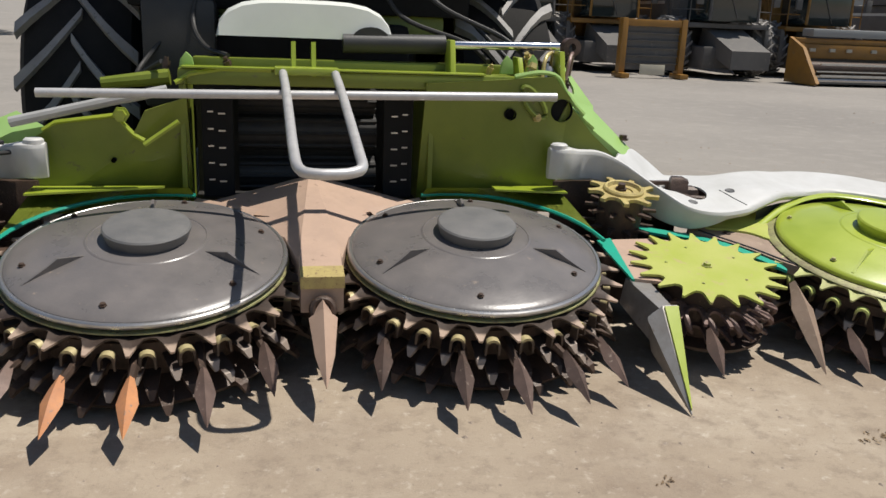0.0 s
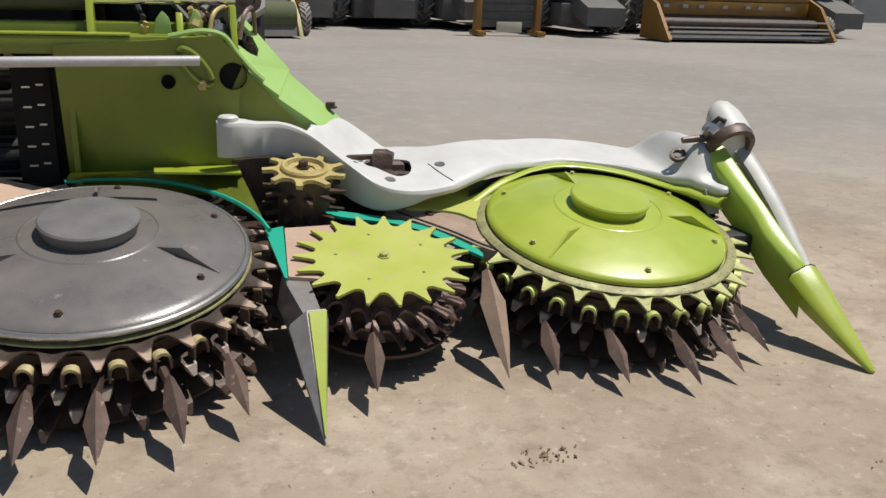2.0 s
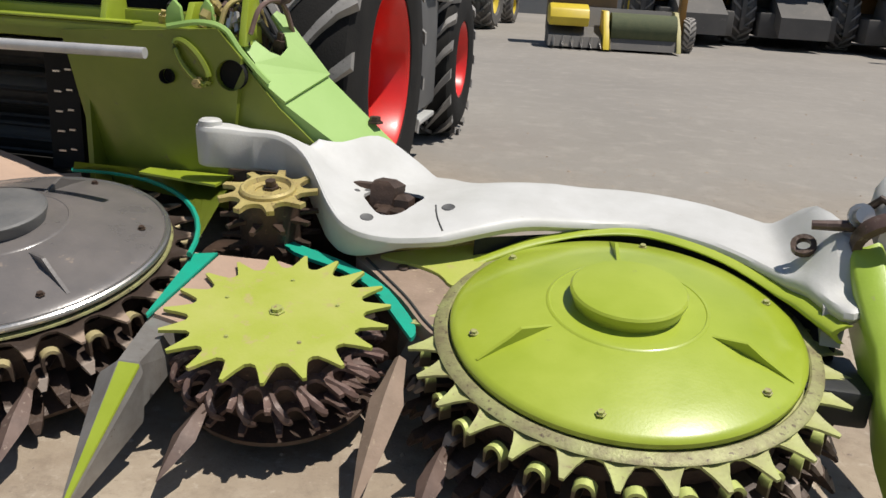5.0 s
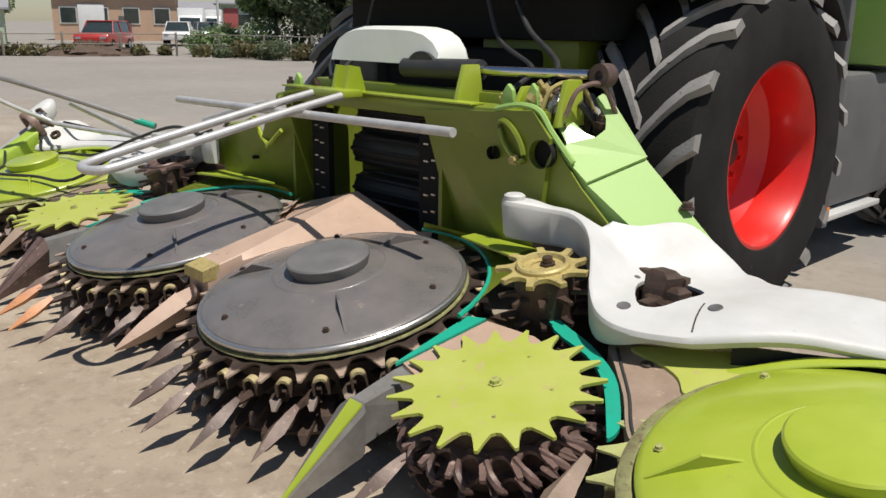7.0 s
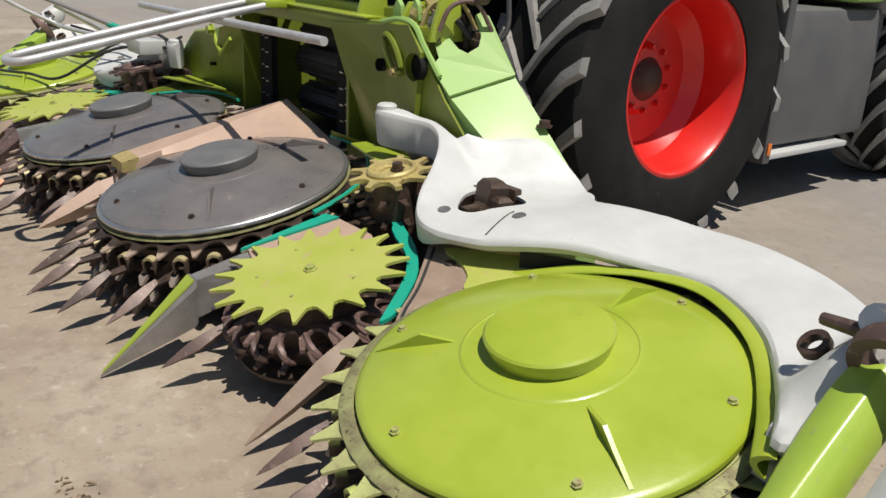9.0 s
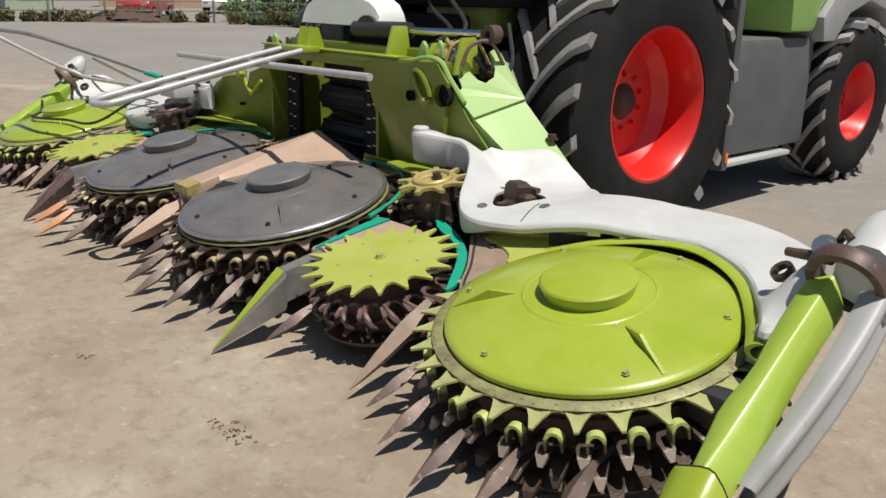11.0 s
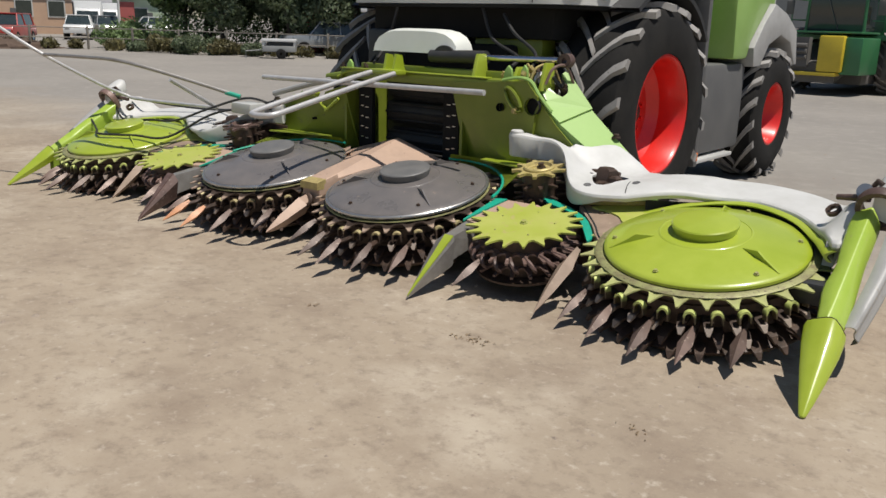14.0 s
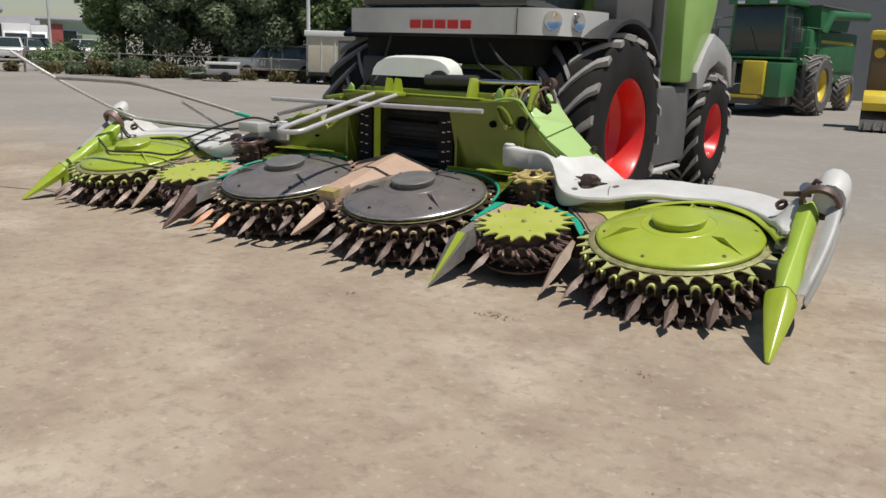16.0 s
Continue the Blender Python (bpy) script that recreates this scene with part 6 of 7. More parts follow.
def house(name, label, x, y, turn, w, d, h, wall_mat, rise, windows=4):
    """A far building: walls, pitched roof, door and windows with frames."""
    ob = thing(name, label, "building", pose(x, y, 0, 0, 0, turn))
    part("wall", box(bmesh.new(), -w / 2, w / 2, -d / 2, d / 2, 0, h), wall_mat, ob, "", 0)
    m = Matrix(((0, 0, 1, 0), (1, 0, 0, 0), (0, 1, 0, 0), (0, 0, 0, 1)))
    part("roof", prism(bmesh.new(), [(-d / 2 - 0.4, h), (0, h + rise), (d / 2 + 0.4, h), (d / 2 + 0.4, h - 0.12), (-d / 2 - 0.4, h - 0.12)], -w / 2 - 0.4, w / 2 + 0.4, m), ROOF, ob, "", 0)
    for i in range(windows):
        cx = -w / 2 + w * (i + 0.5) / windows
        fr = part("window", box(bmesh.new(), cx - 0.7, cx + 0.7, -d / 2 - 0.06, -d / 2 + 0.1, h * 0.35, h * 0.72), PANEL, ob, "window with pale frame", 0)
        part("pane", box(bmesh.new(), cx - 0.6, cx + 0.6, -d / 2 - 0.08, -d / 2 - 0.05, h * 0.38, h * 0.69), GLASS, fr, "", 0)
    part("door", box(bmesh.new(), w * 0.02, w * 0.02 + 1.0, -d / 2 - 0.07, -d / 2 + 0.1, 0, 2.05), GREYBODY, ob, "", 0)
    return ob


def trailer(x, y, turn, label):
    """A box trailer: panelled body, pale roof, door, drawbar, jack leg and two wheels."""
    ob = thing("box_trailer", label, "trailer", pose(x, y, 0, 0, 0, turn))
    body = part("body", box(bmesh.new(), -1.8, 1.8, -1.05, 1.05, 0.55, 2.1, None, 0.04), CREAM, ob)
    part("roof", box(bmesh.new(), -1.95, 1.95, -1.15, 1.15, 2.1, 2.36, None, 0.05), CARWHITE, ob, "white overhanging roof")
    for q in (-1.2, -0.6, 0.6, 1.2):
        part("rib", box(bmesh.new(), q - 0.03, q + 0.03, -1.075, -1.05, 0.6, 2.05), PANEL, body, "", 0)
    part("door", box(bmesh.new(), -0.45, 0.45, -1.08, -1.052, 0.62, 1.95, None, 0.01), GREYBODY, body)
    part("chassis", box(bmesh.new(), -1.8, 1.8, -0.9, 0.9, 0.40, 0.55), BLACK, ob)
    part("drawbar", rod(bmesh.new(), [(1.8, 0, 0.48), (2.9, 0, 0.45), (2.9, 0, 0.0)], 0.05, 8), BLACK, ob)
    for w in (-0.95, 0.95):
        part("wheel", lathe(bmesh.new(), [(0.15, 0.08), (0.28, 0.10), (0.34, 0.07), (0.34, -0.07), (0.28, -0.10), (0.15, -0.08)], 20, pose(0, w, 0.34, 90), True), TYRE, ob)
    return ob


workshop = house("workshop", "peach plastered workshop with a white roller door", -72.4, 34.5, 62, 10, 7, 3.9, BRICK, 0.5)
part("roller_door", box(bmesh.new(), -3.0, -0.9, -3.62, -3.4, 0, 3.0, None, 0.02), CARWHITE, workshop, "white roller door")
house("warehouse", "long grey warehouse with dark sheet roof", -90.9, 52.8, 59, 16, 8, 3.1, SHADE, 0.9, 5)
store = house("storehouse", "pale green storehouse with a red panel", -75.6, 49.1, 59, 5.2, 6, 3.5, PALE, 0.3, 1)
part("panel", box(bmesh.new(), -2.0, -0.6, -3.12, -2.95, 1.1, 3.0), REDWALL, store, "red wall panel", 0)
house("storehouse", "pale green storehouse beyond the fence", -62.0, 17.5, 72, 8, 7, 2.4, PALE, 0.6, 3)
trailer(-20.9, 28.3, 38, "beige box trailer with a white roof behind the fence")
house("kiosk", "dark red kiosk with a flat grey roof", -31.0, 33.2, 40, 3.2, 3.0, 2.5, REDWALL, 0.3, 1)
heap_rng = np.random.default_rng(3)
heap = bmesh.new()
rows = []
for i in range(9):
    q = i / 8
    rows.append([heap.verts.new(((0.05 + 2.6 * q) * math.cos(a) * (1 + 0.12 * heap_rng.normal()), (0.05 + 1.5 * q) * math.sin(a) * (1 + 0.12 * heap_rng.normal()), 0.62 * (1 - q ** 1.6) * (1 + 0.15 * heap_rng.normal()) - 0.02)) for a in (2 * math.pi * k / 28 for k in range(28))])
for a, c in zip(rows, rows[1:]):
    for k in range(28):
        heap.faces.new((a[k], a[(k + 1) % 28], c[(k + 1) % 28], c[k]))
heap.faces.new(rows[0])
SOIL = material("dark_soil", (0.075, 0.048, 0.035), (0.11, 0.075, 0.055), 0.95, scale=4, bump=0.5, fine=22)
mound = part("soil_mound", heap, SOIL, None, "", 0.5)
mound.matrix_basis = pose(-38.4, 18.2, 0, 0, 0, 62)
tagged(mound, "low mound of dark brown soil by the fence", "soil mound")
for x, y, h in ((-22.8, 27.6, 8.5), (-55.0, 34.5, 9.0)):
    ob = thing("lamp_post", "grey steel lamp post beside the yard", "lamp post", pose(x, y, 0), "lamp posts")
    part("pole", rod(bmesh.new(), [(0, 0, 0), (0, 0, h)], [0.11, 0.06], 12), PANEL, ob)
    part("arm", rod(bmesh.new(), [(0, 0, h), (0.5, 0, h + 0.25), (1.3, 0, h + 0.3)], 0.04, 8), PANEL, ob)
    part("lamp_head", box(bmesh.new(), 1.2, 1.75, -0.13, 0.13, h + 0.24, h + 0.34, None, 0.03), GREYBODY, ob)

# long shed behind the machines
b = box(bmesh.new(), -9, 53.5, 41.0, 41.15, 0, 7.5)
structure("wall_north", b, SHEET, "grey sheet wall of a long shed", 0)


# Distant blacks and tyres in lightened colours that paint the haze over the row.
HAZEDARK = material("haze_lifted_black_parts", (0.105, 0.10, 0.094), (0.14, 0.13, 0.12), 0.8, scale=1.5, bump=0.1, spots=(0.19, 0.17, 0.15), spot_at=0.6)
HAZETYRE = material("haze_lifted_tyre", (0.10, 0.095, 0.09), (0.13, 0.12, 0.11), 0.85, scale=3, bump=0.1, spots=(0.2, 0.18, 0.16), spot_at=0.6)
DUSTYLUG = material("pale_dusty_lug", (0.24, 0.225, 0.21), (0.30, 0.28, 0.26), 0.85, scale=5, bump=0.1)


def farm_wheel(ob, x, y, r, w, rim_mat, turn=0.0):
    m = Matrix.Translation((x, y, r)) @ pose(0, 0, 0, 0, 0, turn) @ pose(0, 0, 0, 0, 90, 0)
    h = w / 2
    prof = [(r * 0.52, h * 0.7), (r * 0.58, h * 0.95), (r * 0.85, h), (r * 0.95, h * 0.7), (r * 0.95, -h * 0.7), (r * 0.85, -h), (r * 0.58, -h * 0.95), (r * 0.52, -h * 0.7)]
    tyre = part("wheel", lathe(bmesh.new(), prof, 40), HAZETYRE, ob, "black lugged tyre")
    tyre.matrix_basis = m
    rim = [(r * 0.56, h * 0.8), (r * 0.5, h * 0.7), (r * 0.42, h * 0.25), (r * 0.2, h * 0.2), (0, h * 0.45)]
    part("rim", lathe(bmesh.new(), rim + [(a, -z) for a, z in reversed(rim)], 32), rim_mat, tyre, "painted rim")
    secs = []
    for t in (0, 0.5, 1.0):
        a = t * 0.35
        z = h * (0.95 - t * 1.0)
        c, sn = math.cos(a), math.sin(a)
        tv = Vector((-sn, c, 0)) * 0.035
        base, top = Vector((r * 0.94 * c, r * 0.94 * sn, z)), Vector((r * c, r * sn, z))
        secs.append([base - tv * 1.2, base + tv * 1.2, top + tv, top - tv])
    for side in (1, -1):
        lug = loose("lug", loft(bmesh.new(), [[Vector((p.x, p.y, p.z * side)) for p in q] for q in secs]), DUSTYLUG)
        for i in range(18):
            share(lug, "lug", Matrix.Rotation((i + (0.5 if side < 0 else 0)) * math.pi / 9, 4, "Z"), tyre)
    return tyre


def combine(x, y, turn, paint, rim_paint, label, front=None):
    """A combine standing with its front towards -y."""
    ob = thing("combine_harvester", label, "combine harvester", pose(x, y, 0, 0, 0, turn), "parked farm machines")
    for s in (1, -1):
        farm_wheel(ob, s * 1.45, 0, 0.95, 0.7, rim_paint)
        farm_wheel(ob, s * 1.25, 4.2, 0.62, 0.45, rim_paint)
    part("body", box(bmesh.new(), -1.15, 1.15, 0.2, 5.6, 0.95, 2.7, None, 0.12), paint, ob)
    part("hopper", prism(bmesh.new(), [(0.6, 2.7), (3.6, 2.7), (3.9, 3.4), (0.4, 3.4)], -1.3, 1.3, Matrix(((0, 0, 1, 0), (1, 0, 0, 0), (0, 1, 0, 0), (0, 0, 0, 1)))), paint, ob, "", 0.2)
    cab = part("cab", box(bmesh.new(), -0.85, 0.85, -1.35, 0.3, 1.75, 3.35, None, 0.1), GLASS, ob, "dark glass cab")
    part("cab_roof", box(bmesh.new(), -0.95, 0.95, -1.6, 0.45, 3.35, 3.55, None, 0.06), paint, cab)
    part("platform", box(bmesh.new(), -1.4, 1.4, -1.1, 0.2, 1.55, 1.7, None, 0.02), paint, ob)
    part("feeder", prism(bmesh.new(), [(-2.6, 0.35), (-2.6, 0.9), (-0.6, 1.6), (-0.4, 1.0)], -0.65, 0.65, Matrix(((0, 0, 1, 0), (1, 0, 0, 0), (0, 1, 0, 0), (0, 0, 0, 1)))), HAZEDARK, ob, "", 0.2)
    part("axle", rod(bmesh.new(), [(-1.2, 0, 0.95), (1.2, 0, 0.95)], 0.15, 12), HAZEDARK, ob)
    part("axle", rod(bmesh.new(), [(-1.1, 4.2, 0.62), (1.1, 4.2, 0.62)], 0.1, 12), HAZEDARK, ob)
    if front:
        fr = part("front_frame", box(bmesh.new(), 0.16, 0.84, -2.75, -2.45, 0.66, 1.66, None, 0.06), front, ob, "yellow front frame")
        part("opening", box(bmesh.new(), -1.15, -0.12, -2.74, -2.5, 0.78, 1.60), HAZEDARK, fr, "grey opening with rolls", 0)
        for z in (1.05, 1.22, 1.38):
            part("roll", rod(bmesh.new(), [(-1.1, -2.77, z), (-0.14, -2.77, z)], 0.06, 10), HAZEDARK, fr)
        part("sill", box(bmesh.new(), -1.15, 0.72, -2.76, -2.4, 0.55, 0.65, None, 0.02), front, fr)
        part("shield", box(bmesh.new(), -1.15, 1.15, -2.4, -0.9, 1.72, 1.78, None, 0.02), paint, fr)
        part("housing", box(bmesh.new(), 0.74, 1.30, -2.6, -1.2, 0.6, 1.62, None, 0.05), paint, fr)
    part("chassis", box(bmesh.new(), -1.05, 1.05, -1.6, 4.8, 0.3, 0.98, None, 0.05), HAZEDARK, ob, "dark chassis, paled as by haze")
    # unloading tube, grain tank rim, exhaust, wipers, mirrors and stripe
    part("unloading_tube", rod(bmesh.new(), [(1.25, 1.0, 2.6), (1.38, 1.2, 3.15), (1.38, 5.6, 3.3)], [0.17, 0.17, 0.15], 14), paint, ob)
    part("tank_rim", box(bmesh.new(), -1.36, 1.36, 0.36, 3.94, 3.40, 3.46, None, 0.015), HAZEDARK, ob)
    part("exhaust", rod(bmesh.new(), [(-0.7, 4.3, 2.6), (-0.7, 4.3, 3.5), (-0.7, 4.5, 3.62)], 0.07, 10), HAZEDARK, ob)
    for s in (1, -1):
        part("side_panel", box(bmesh.new(), s * 1.15, s * 1.19, 0.9, 5.2, 1.35, 2.45, None, 0.015), paint, ob)
        part("stripe", box(bmesh.new(), s * 1.19, s * 1.196, 1.2, 4.9, 2.28, 2.38), rim_paint, ob)
        for q in (1.8, 2.9, 4.0):
            part("panel_gap", box(bmesh.new(), s * 1.19, s * 1.193, q, q + 0.03, 1.38, 2.26), HAZEDARK, ob, "", 0)
        part("mirror_arm", rod(bmesh.new(), [(s * 0.85, -1.3, 3.0), (s * 1.3, -1.5, 2.95), (s * 1.3, -1.5, 2.6)], 0.02, 6), HAZEDARK, ob)
        part("mirror", box(bmesh.new(), s * 1.2, s * 1.42, -1.54, -1.47, 2.25, 2.65, None, 0.02), HAZEDARK, ob)
        part("pillar", rod(bmesh.new(), [(s * 0.83, -1.34, 1.78), (s * 0.80, -1.32, 3.34)], 0.045, 6), paint, cab)
        for k in range(4):
            part("tread", box(bmesh.new(), s * 1.37, s * 1.62, -1.02, -0.53, 0.52 + 0.28 * k, 0.56 + 0.28 * k), HAZEDARK, ob)
        for zz in (2.1, 2.7):
            part("rail", rod(bmesh.new(), [(s * 0.95, -1.1, zz), (s * 1.4, -1.1, zz), (s * 1.4, 0.2, zz)], 0.018, 6), paint, ob)
    part("wiper", rod(bmesh.new(), [(0.1, -1.37, 1.85), (-0.25, -1.37, 2.7)], 0.015, 5), HAZEDARK, cab)
    for s in (1, -1):
        part("rail", rod(bmesh.new(), [(s * 1.4, -1.1, 1.7), (s * 1.4, -1.1, 2.7), (s * 1.4, 0.2, 2.7), (s * 1.4, 0.2, 1.7)], 0.02, 6), paint, ob)
        part("ladder", box(bmesh.new(), s * 1.36, s * 1.5, -1.0, -0.55, 0.45, 1.6, None, 0.02), HAZEDARK, ob)
        part("light", box(bmesh.new(), s * 0.5 - 0.12, s * 0.5 + 0.12, -1.66, -1.6, 3.38, 3.5, None, 0.01), CHROME, ob)
    return ob


TINE = loose("tine", rod(bmesh.new(), [(0, 0, 0), (0, -0.03, -0.22)], 0.008, 4), PANEL)


def crop_header(x, y, turn, width, paint, label, reel=True):
    """A cutting header standing on the ground: trough, back wall, end shields, reel with tines, lamps."""
    ob = thing("crop_header", label, "harvester header", pose(x, y, 0, 0, 0, turn), "parked farm machines")
    w = width / 2
    m = Matrix(((0, 0, 1, 0), (1, 0, 0, 0), (0, 1, 0, 0), (0, 0, 0, 1)))
    part("trough", prism(bmesh.new(), [(-0.9, 0.08), (-0.9, 0.14), (0.0, 0.22), (0.2, 0.5), (0.25, 1.25), (0.35, 1.25), (0.35, 0.08)], -w, w, m), HAZEDARK, ob, "", 0.3)
    part("rail", box(bmesh.new(), -w, w, -0.95, -0.9, 0.42, 0.46), BRIGHT, ob, "pale rail")
    part("top_rail", box(bmesh.new(), -w, w, 0.2, 0.42, 1.2, 1.38, None, 0.03), paint, ob)
    part("lower_bar", rod(bmesh.new(), [(-w, -0.92, 0.2), (w, -0.92, 0.2)], 0.035, 8), BRIGHT, ob, "pale cutter bar")
    for s in (1, -1):
        part("end_shield", prism(bmesh.new(), [(-1.15, 0.1), (-0.8, 0.5), (-0.3, 1.1), (0.4, 1.4), (0.4, 0.05), (-1.0, 0.03)], s * w, s * (w + 0.12), m), paint, ob, "", 0.3)
    part("auger", rod(bmesh.new(), [(-w + 0.05, -0.25, 0.5), (w - 0.05, -0.25, 0.5)], 0.2, 16), DARKSTEEL, ob)
    if reel:
        part("reel_tube", rod(bmesh.new(), [(-w + 0.05, -0.75, 1.0), (w - 0.05, -0.75, 1.0)], 0.07, 10), HAZEDARK, ob)
        for k in range(6):
            a = k * math.pi / 3 + 0.3
            yy, zz = -0.75 + 0.48 * math.cos(a), 1.0 + 0.48 * math.sin(a)
            bat = part("reel_bat", rod(bmesh.new(), [(-w + 0.1, yy, zz), (w - 0.1, yy, zz)], 0.025, 6), paint, ob)
            for j in range(int(width / 0.3)):
                share(TINE, "tine", Matrix.Translation((-w + 0.2 + j * 0.3, yy, zz)), bat)
            for q in (-w + 0.1, 0, w - 0.1):
                part("spoke", rod(bmesh.new(), [(q, -0.75, 1.0), (q, yy, zz)], 0.018, 5), paint, bat)
    for s in (-0.55, -0.15, 0.3, 0.62):
        part("marker", box(bmesh.new(), s * w - 0.12, s * w + 0.12, 0.12, 0.2, 1.05, 1.14, None, 0.01), BRIGHT, ob, "pale reflector")
    return ob


def gantry_header(x, y, turn, width, paint, label):
    """A narrow header hung in an upright frame: two posts, top beam, slatted dark infill, plate at the foot."""
    ob = thing("crop_header", label, "harvester header", pose(x, y, 0, 0, 0, turn), "parked farm machines")
    w = width / 2
    for s in (1, -1):
        part("post", box(bmesh.new(), s * w - 0.09, s * w + 0.09, -0.15, 0.15, 0.0, 1.75, None, 0.02), paint, ob)
        part("foot", box(bmesh.new(), s * w - 0.13, s * w + 0.13, -0.45, 0.3, 0.02, 0.16, None, 0.02), paint, ob)
    part("top_beam", box(bmesh.new(), -w, w, -0.12, 0.12, 1.52, 1.72, None, 0.02), paint, ob)
    part("infill", box(bmesh.new(), -w + 0.09, w - 0.09, 0.02, 0.10, 0.25, 1.52), HAZEDARK, ob, "dark infill panel, paled as by haze", 0)
    for k in range(5):
        part("slat", rod(bmesh.new(), [(-w + 0.09, -0.03, 0.45 + 0.22 * k), (w - 0.09, -0.03, 0.45 + 0.22 * k)], 0.025, 6), HAZETYRE, ob)
    part("plate", box(bmesh.new(), -0.45, 0.35, -0.32, -0.28, 0.12, 0.42, None, 0.01), CREAM, ob, "cream plate at the foot")
    return ob


def roller_header(x, y, turn, width, label):
    """A low header with a yellow rounded cover, a divider fin, a dark green roller and steel points."""
    ob = thing("crop_header", label, "harvester header", pose(x, y, 0, 0, 0, turn), "parked farm machines")
    w = width / 2
    m = Matrix(((0, 0, 1, 0), (1, 0, 0, 0), (0, 1, 0, 0), (0, 0, 0, 1)))
    part("trough", prism(bmesh.new(), [(-0.7, 0.06), (-0.6, 0.3), (0.1, 0.5), (0.35, 0.95), (0.45, 0.95), (0.45, 0.06)], -w, w, m), HAZEDARK, ob, "", 0.3)
    cov = [(-0.55, 0.52), (-0.62, 0.72), (-0.5, 0.92), (-0.2, 1.02), (0.2, 1.0), (0.3, 0.9), (0.2, 0.55)]
    part("cover", bevel_all(prism(bmesh.new(), cov, -w, -w + width * 0.30, m), 0.05, 2), YELLOW, ob, "rounded yellow cover", 0.6)
    part("fin", bevel_all(prism(bmesh.new(), [(-0.9, 0.05), (-0.75, 0.35), (-0.3, 0.9), (0.1, 0.9), (0.1, 0.3)], -w + width * 0.41, -w + width * 0.455, m), 0.015), YELLOW, ob, "yellow divider fin", 0.4)
    part("roller", rod(bmesh.new(), [(-w + width * 0.47, -0.3, 0.52), (w - 0.12, -0.3, 0.52)], 0.36, 28), ROLLER, ob, "dark green bristle roller")
    part("end_fin", bevel_all(prism(bmesh.new(), [(-0.8, 0.05), (-0.5, 0.55), (0.0, 0.95), (0.3, 0.95), (0.3, 0.05)], w - 0.1, w, m), 0.015), PALEYELLOW, ob, "dusty pale yellow end fin", 0.4)
    for k in range(7):
        q = -w + 0.12 + k * 0.22
        loft_b = loft(bmesh.new(), [[Vector((q - 0.05, -0.6, 0.22)), Vector((q + 0.05, -0.6, 0.22)), Vector((q, -0.6, 0.32))], [Vector((q - 0.005, -0.95, 0.05)), Vector((q + 0.005, -0.95, 0.05)), Vector((q, -0.95, 0.06))]])
        part("point", loft_b, BRIGHT, ob, "bright steel point")
    part("tower", box(bmesh.new(), -w + 0.05, -w + width * 0.55, 0.5, 1.4, 0.3, 2.34, None, 0.06), BROWN, ob, "dusty brown tower body")
    part("tower_hood", box(bmesh.new(), -w - 0.02, -w + width * 0.58, 0.4, 1.5, 2.26, 2.52, None, 0.12), YELLOW, ob, "rounded yellow hood")
    part("lamp", lathe(bmesh.new(), [(0, 0.03), (0.1, 0.025), (0.13, 0.0)], 16, Matrix.Translation((-w + 0.25, 0.5, 1.95)) @ pose(0, 0, 0, 90)), YELLOW, ob, "round yellow lamp housing")
    farm_wheel(ob, w + 0.35, 0.5, 0.42, 0.3, HAZEDARK)
    part("axle", rod(bmesh.new(), [(w - 0.1, 0.5, 0.42), (w + 0.35, 0.5, 0.42)], 0.06, 8), HAZEDARK, ob)
    part("mast", box(bmesh.new(), w + 0.1, w + 0.25, 0.3, 0.6, 0.42, 1.9, None, 0.02), AMBERPAINT, ob, "dusty brown mast")
    return ob


BROWN = material("dusty_brown_paint", (0.15, 0.095, 0.045), (0.11, 0.075, 0.04), 0.6, scale=2, bump=0.06, spots=(0.2, 0.15, 0.09), spot_at=0.6)
ROLLER = material("dark_green_bristles", (0.07, 0.085, 0.04), (0.10, 0.11, 0.055), 0.85, scale=6, bump=0.6, fine=30)
PALEYELLOW = material("dusty_pale_yellow", (0.42, 0.38, 0.16), (0.36, 0.32, 0.15), 0.6, scale=3, bump=0.05)
combine(-2.2, 27.5, -6, JGREEN, YELLOW, "dark green harvester with yellow rims and front frame", YELLOW)
roller_header(3.0, 22.4, 8, 3.1, "low yellow header with a dark green roller on the yard")
combine(5.2, 28.2, 5, AMBERPAINT, YELLOW, "dusty ochre harvester with yellow rims behind its header")
combine(8.2, 28.8, 0, HAZEDARK, PANEL, "dark grey harvester in the row, paled as by haze")
gantry_header(11.1, 24.2, 0, 1.9, AMBERPAINT, "dusty orange header hung in an upright frame")
combine(11.0, 28.4, 0, AMBERPAINT, PANEL, "dusty orange harvester with pale rims in the row")
combine(14.2, 26.4, 0, HAZEDARK, PANEL, "dark harvester with pale rims and lugs, paled as by haze")
long_header = crop_header(18.7, 23.6, 2, 6.2, AMBERPAINT, "long dusty orange crop header with a grey top box", False)
part("top_box", box(bmesh.new(), -2.7, 3.0, 0.0, 0.55, 1.42, 1.66, None, 0.04), SHEET, long_header, "grey top box")
part("back_panel", box(bmesh.new(), -3.0, 3.0, 0.10, 0.2, 0.78, 1.2, None, 0.02), AMBERPAINT, long_header)
for z in (0.62, 0.30):
    part("rail", box(bmesh.new(), -3.0, 3.0, -0.98, -0.93, z, z + 0.05), BRIGHT, long_header, "pale rail")
for q in (-2.6, -1.9, -1.3, -0.4, 0.5, 1.0, 2.1):
    part("marker", box(bmesh.new(), q - 0.1, q + 0.1, 0.04, 0.1, 0.98, 1.08, None, 0.01), CREAM, long_header, "cream reflector")
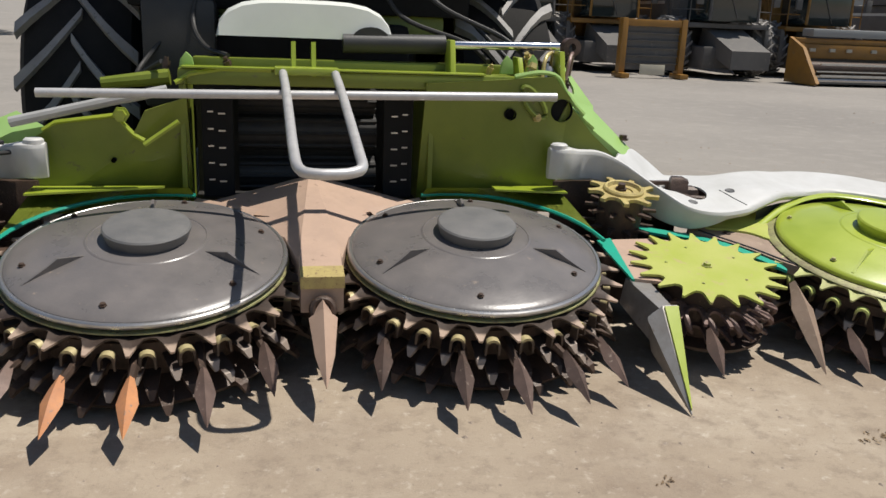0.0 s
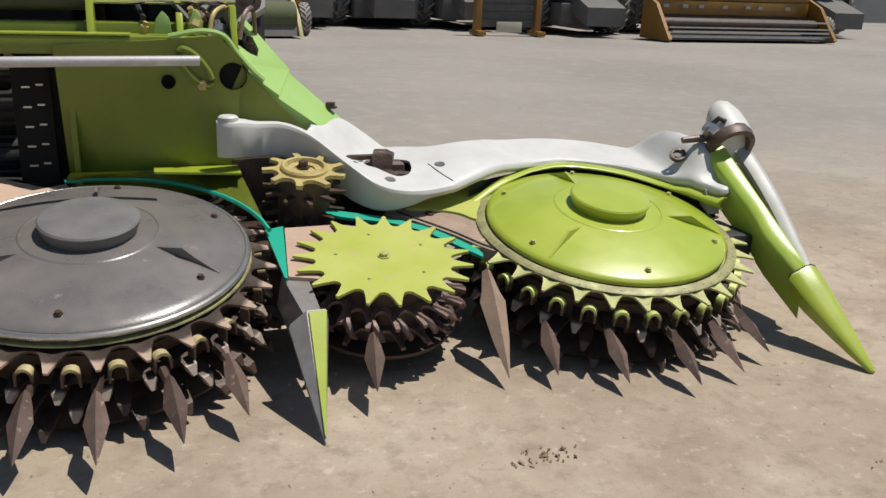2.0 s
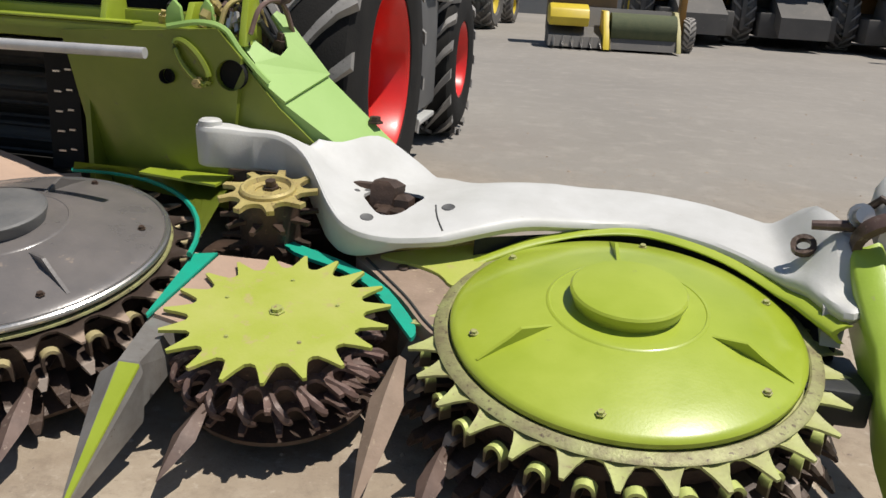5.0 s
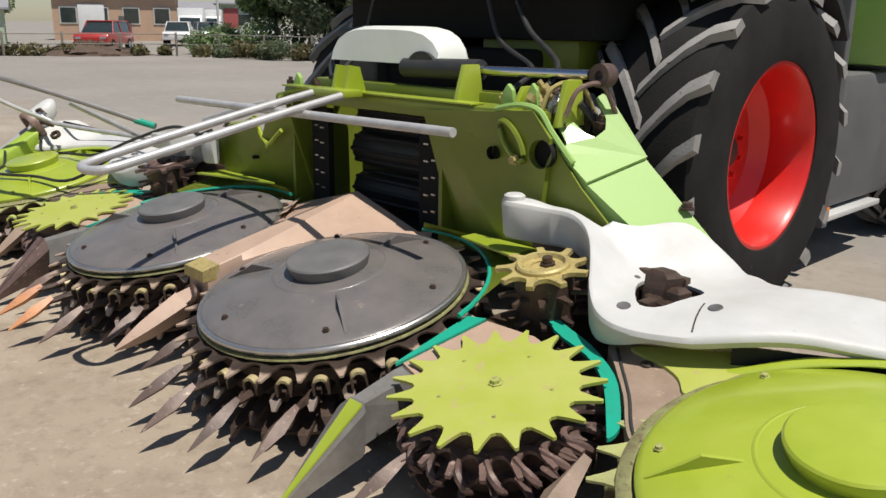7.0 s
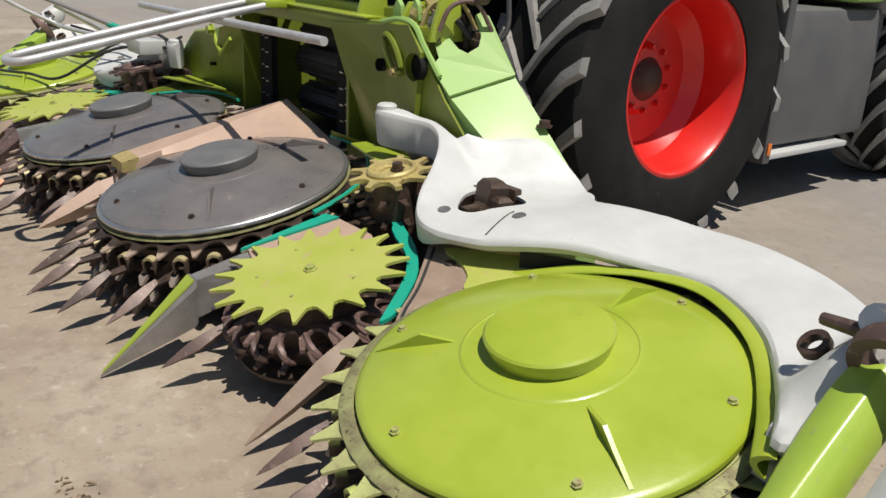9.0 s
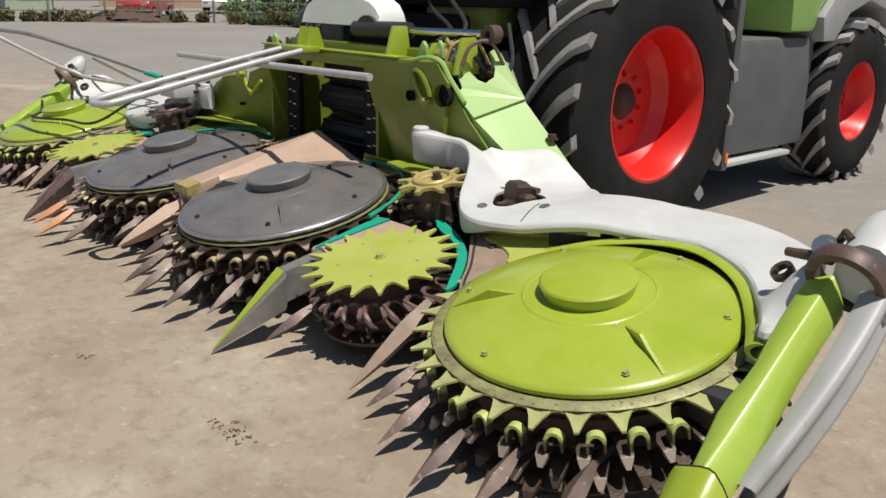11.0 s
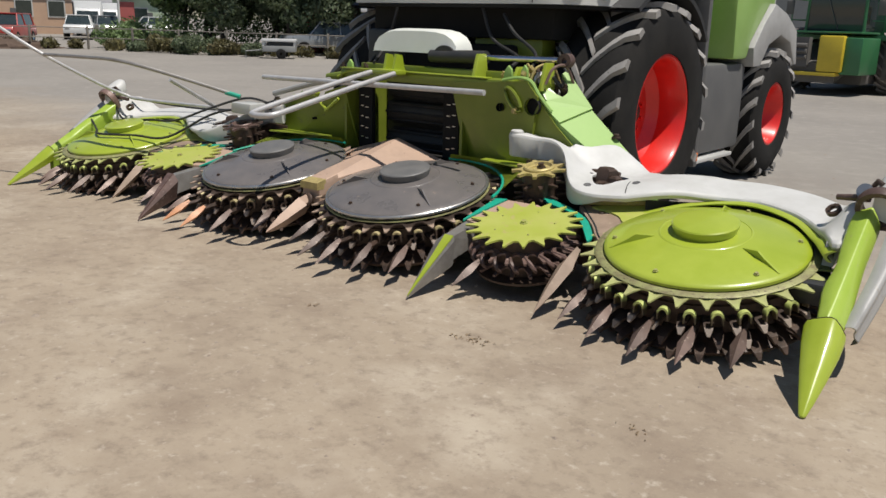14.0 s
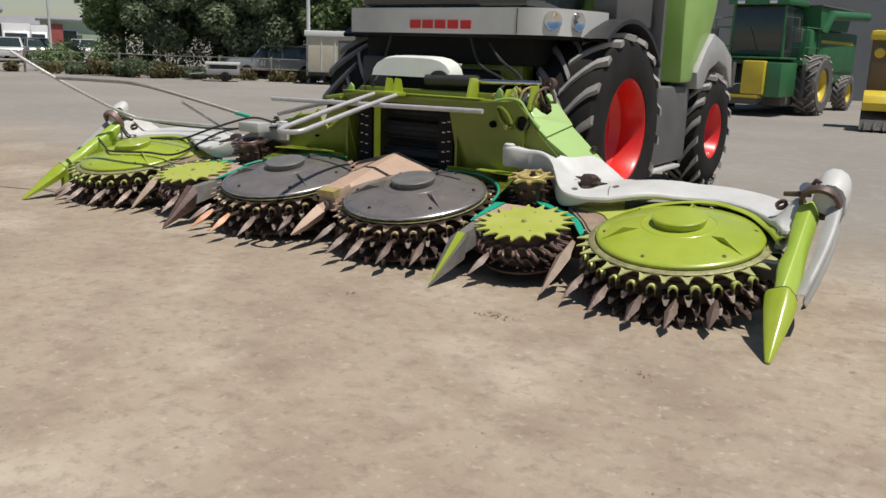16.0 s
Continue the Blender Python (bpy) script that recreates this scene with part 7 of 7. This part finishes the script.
farm_wheel(long_header, 3.45, -0.2, 0.42, 0.26, PANEL)
combine(18.4, 27.6, 0, AMBERPAINT, YELLOW, "orange-yellow harvester behind its long header")
combine(25.0, 28.0, 0, HAZEDARK, PANEL, "dark harvester at the end of the row, paled as by haze")

# ---- small things on the ground ----
def scatter(name, label, count, area, size, mat, flat=0.5):
    verts, faces = [], []
    x0, x1, y0, y1 = area
    for _ in range(count):
        cx, cy = x0 + (x1 - x0) * rng.random(), y0 + (y1 - y0) * rng.random()
        s = size * (0.35 + rng.random() ** 3 * 1.6)
        i = len(verts)
        base = rng.random() * 6.28
        for k in range(5):
            a = base + k * 1.2566
            q = s * (0.7 + 0.5 * rng.random())
            verts.append((cx + q * math.cos(a), cy + q * math.sin(a), -0.002))
        verts.append((cx + s * 0.2 * rng.normal(), cy + s * 0.2 * rng.normal(), s * flat * (0.6 + 0.6 * rng.random())))
        faces += [(i + k, i + (k + 1) % 5, i + 5) for k in range(5)]
    me = bpy.data.meshes.new(name)
    me.from_pydata(verts, [], faces)
    me.materials.append(mat)
    return tagged(new(name, me), label, "gravel", "", "stuff")


STONE = material("small_stones", (0.34, 0.28, 0.22), (0.24, 0.19, 0.15), 0.85, scale=30, bump=0.2)
scatter("gravel", "small loose stones on the yard", 4200, (-4, 7, -1.0, 9), 0.009, STONE)
scatter("gravel", "small loose stones further out", 1600, (-16, 14, 0, 22), 0.016, STONE)
STRAW = leaf_material("withered_stalks", (0.30, 0.22, 0.13), (0.20, 0.14, 0.085))
for x, y, n, sp in ((2.22, 2.64, 30, 0.045), (1.15, 2.42, 8, 0.03), (3.36, 2.25, 10, 0.04), (2.10, 2.61, 12, 0.03)):
    verts, faces = [], []
    for _ in range(n):
        a, L = rng.random() * 6.28, 0.004 + 0.016 * rng.random() ** 2
        cx, cy = rng.normal() * sp * 1.1, rng.normal() * sp * 0.6
        u, v = np.array((math.cos(a), math.sin(a))), np.array((-math.sin(a), math.cos(a)))
        i = len(verts)
        for t, wd, z in ((-L, 0.001, 0.002), (0.001, 0.0045, 0.005 + 0.006 * rng.random()), (L, 0.001, 0.003)):
            for g in (-1, 1):
                q = u * t + v * wd * g
                verts.append((cx + q[0], cy + q[1], z))
        faces += [(i, i + 1, i + 3, i + 2), (i + 2, i + 3, i + 5, i + 4)]
    me = bpy.data.meshes.new("litter")
    me.from_pydata(verts, [], faces)
    me.materials.append(STRAW)
    ob = new("litter", me)
    ob.location = (x, y, 0)
    tagged(ob, "dry brown plant litter lying on the ground", "plant litter", "", "stuff")
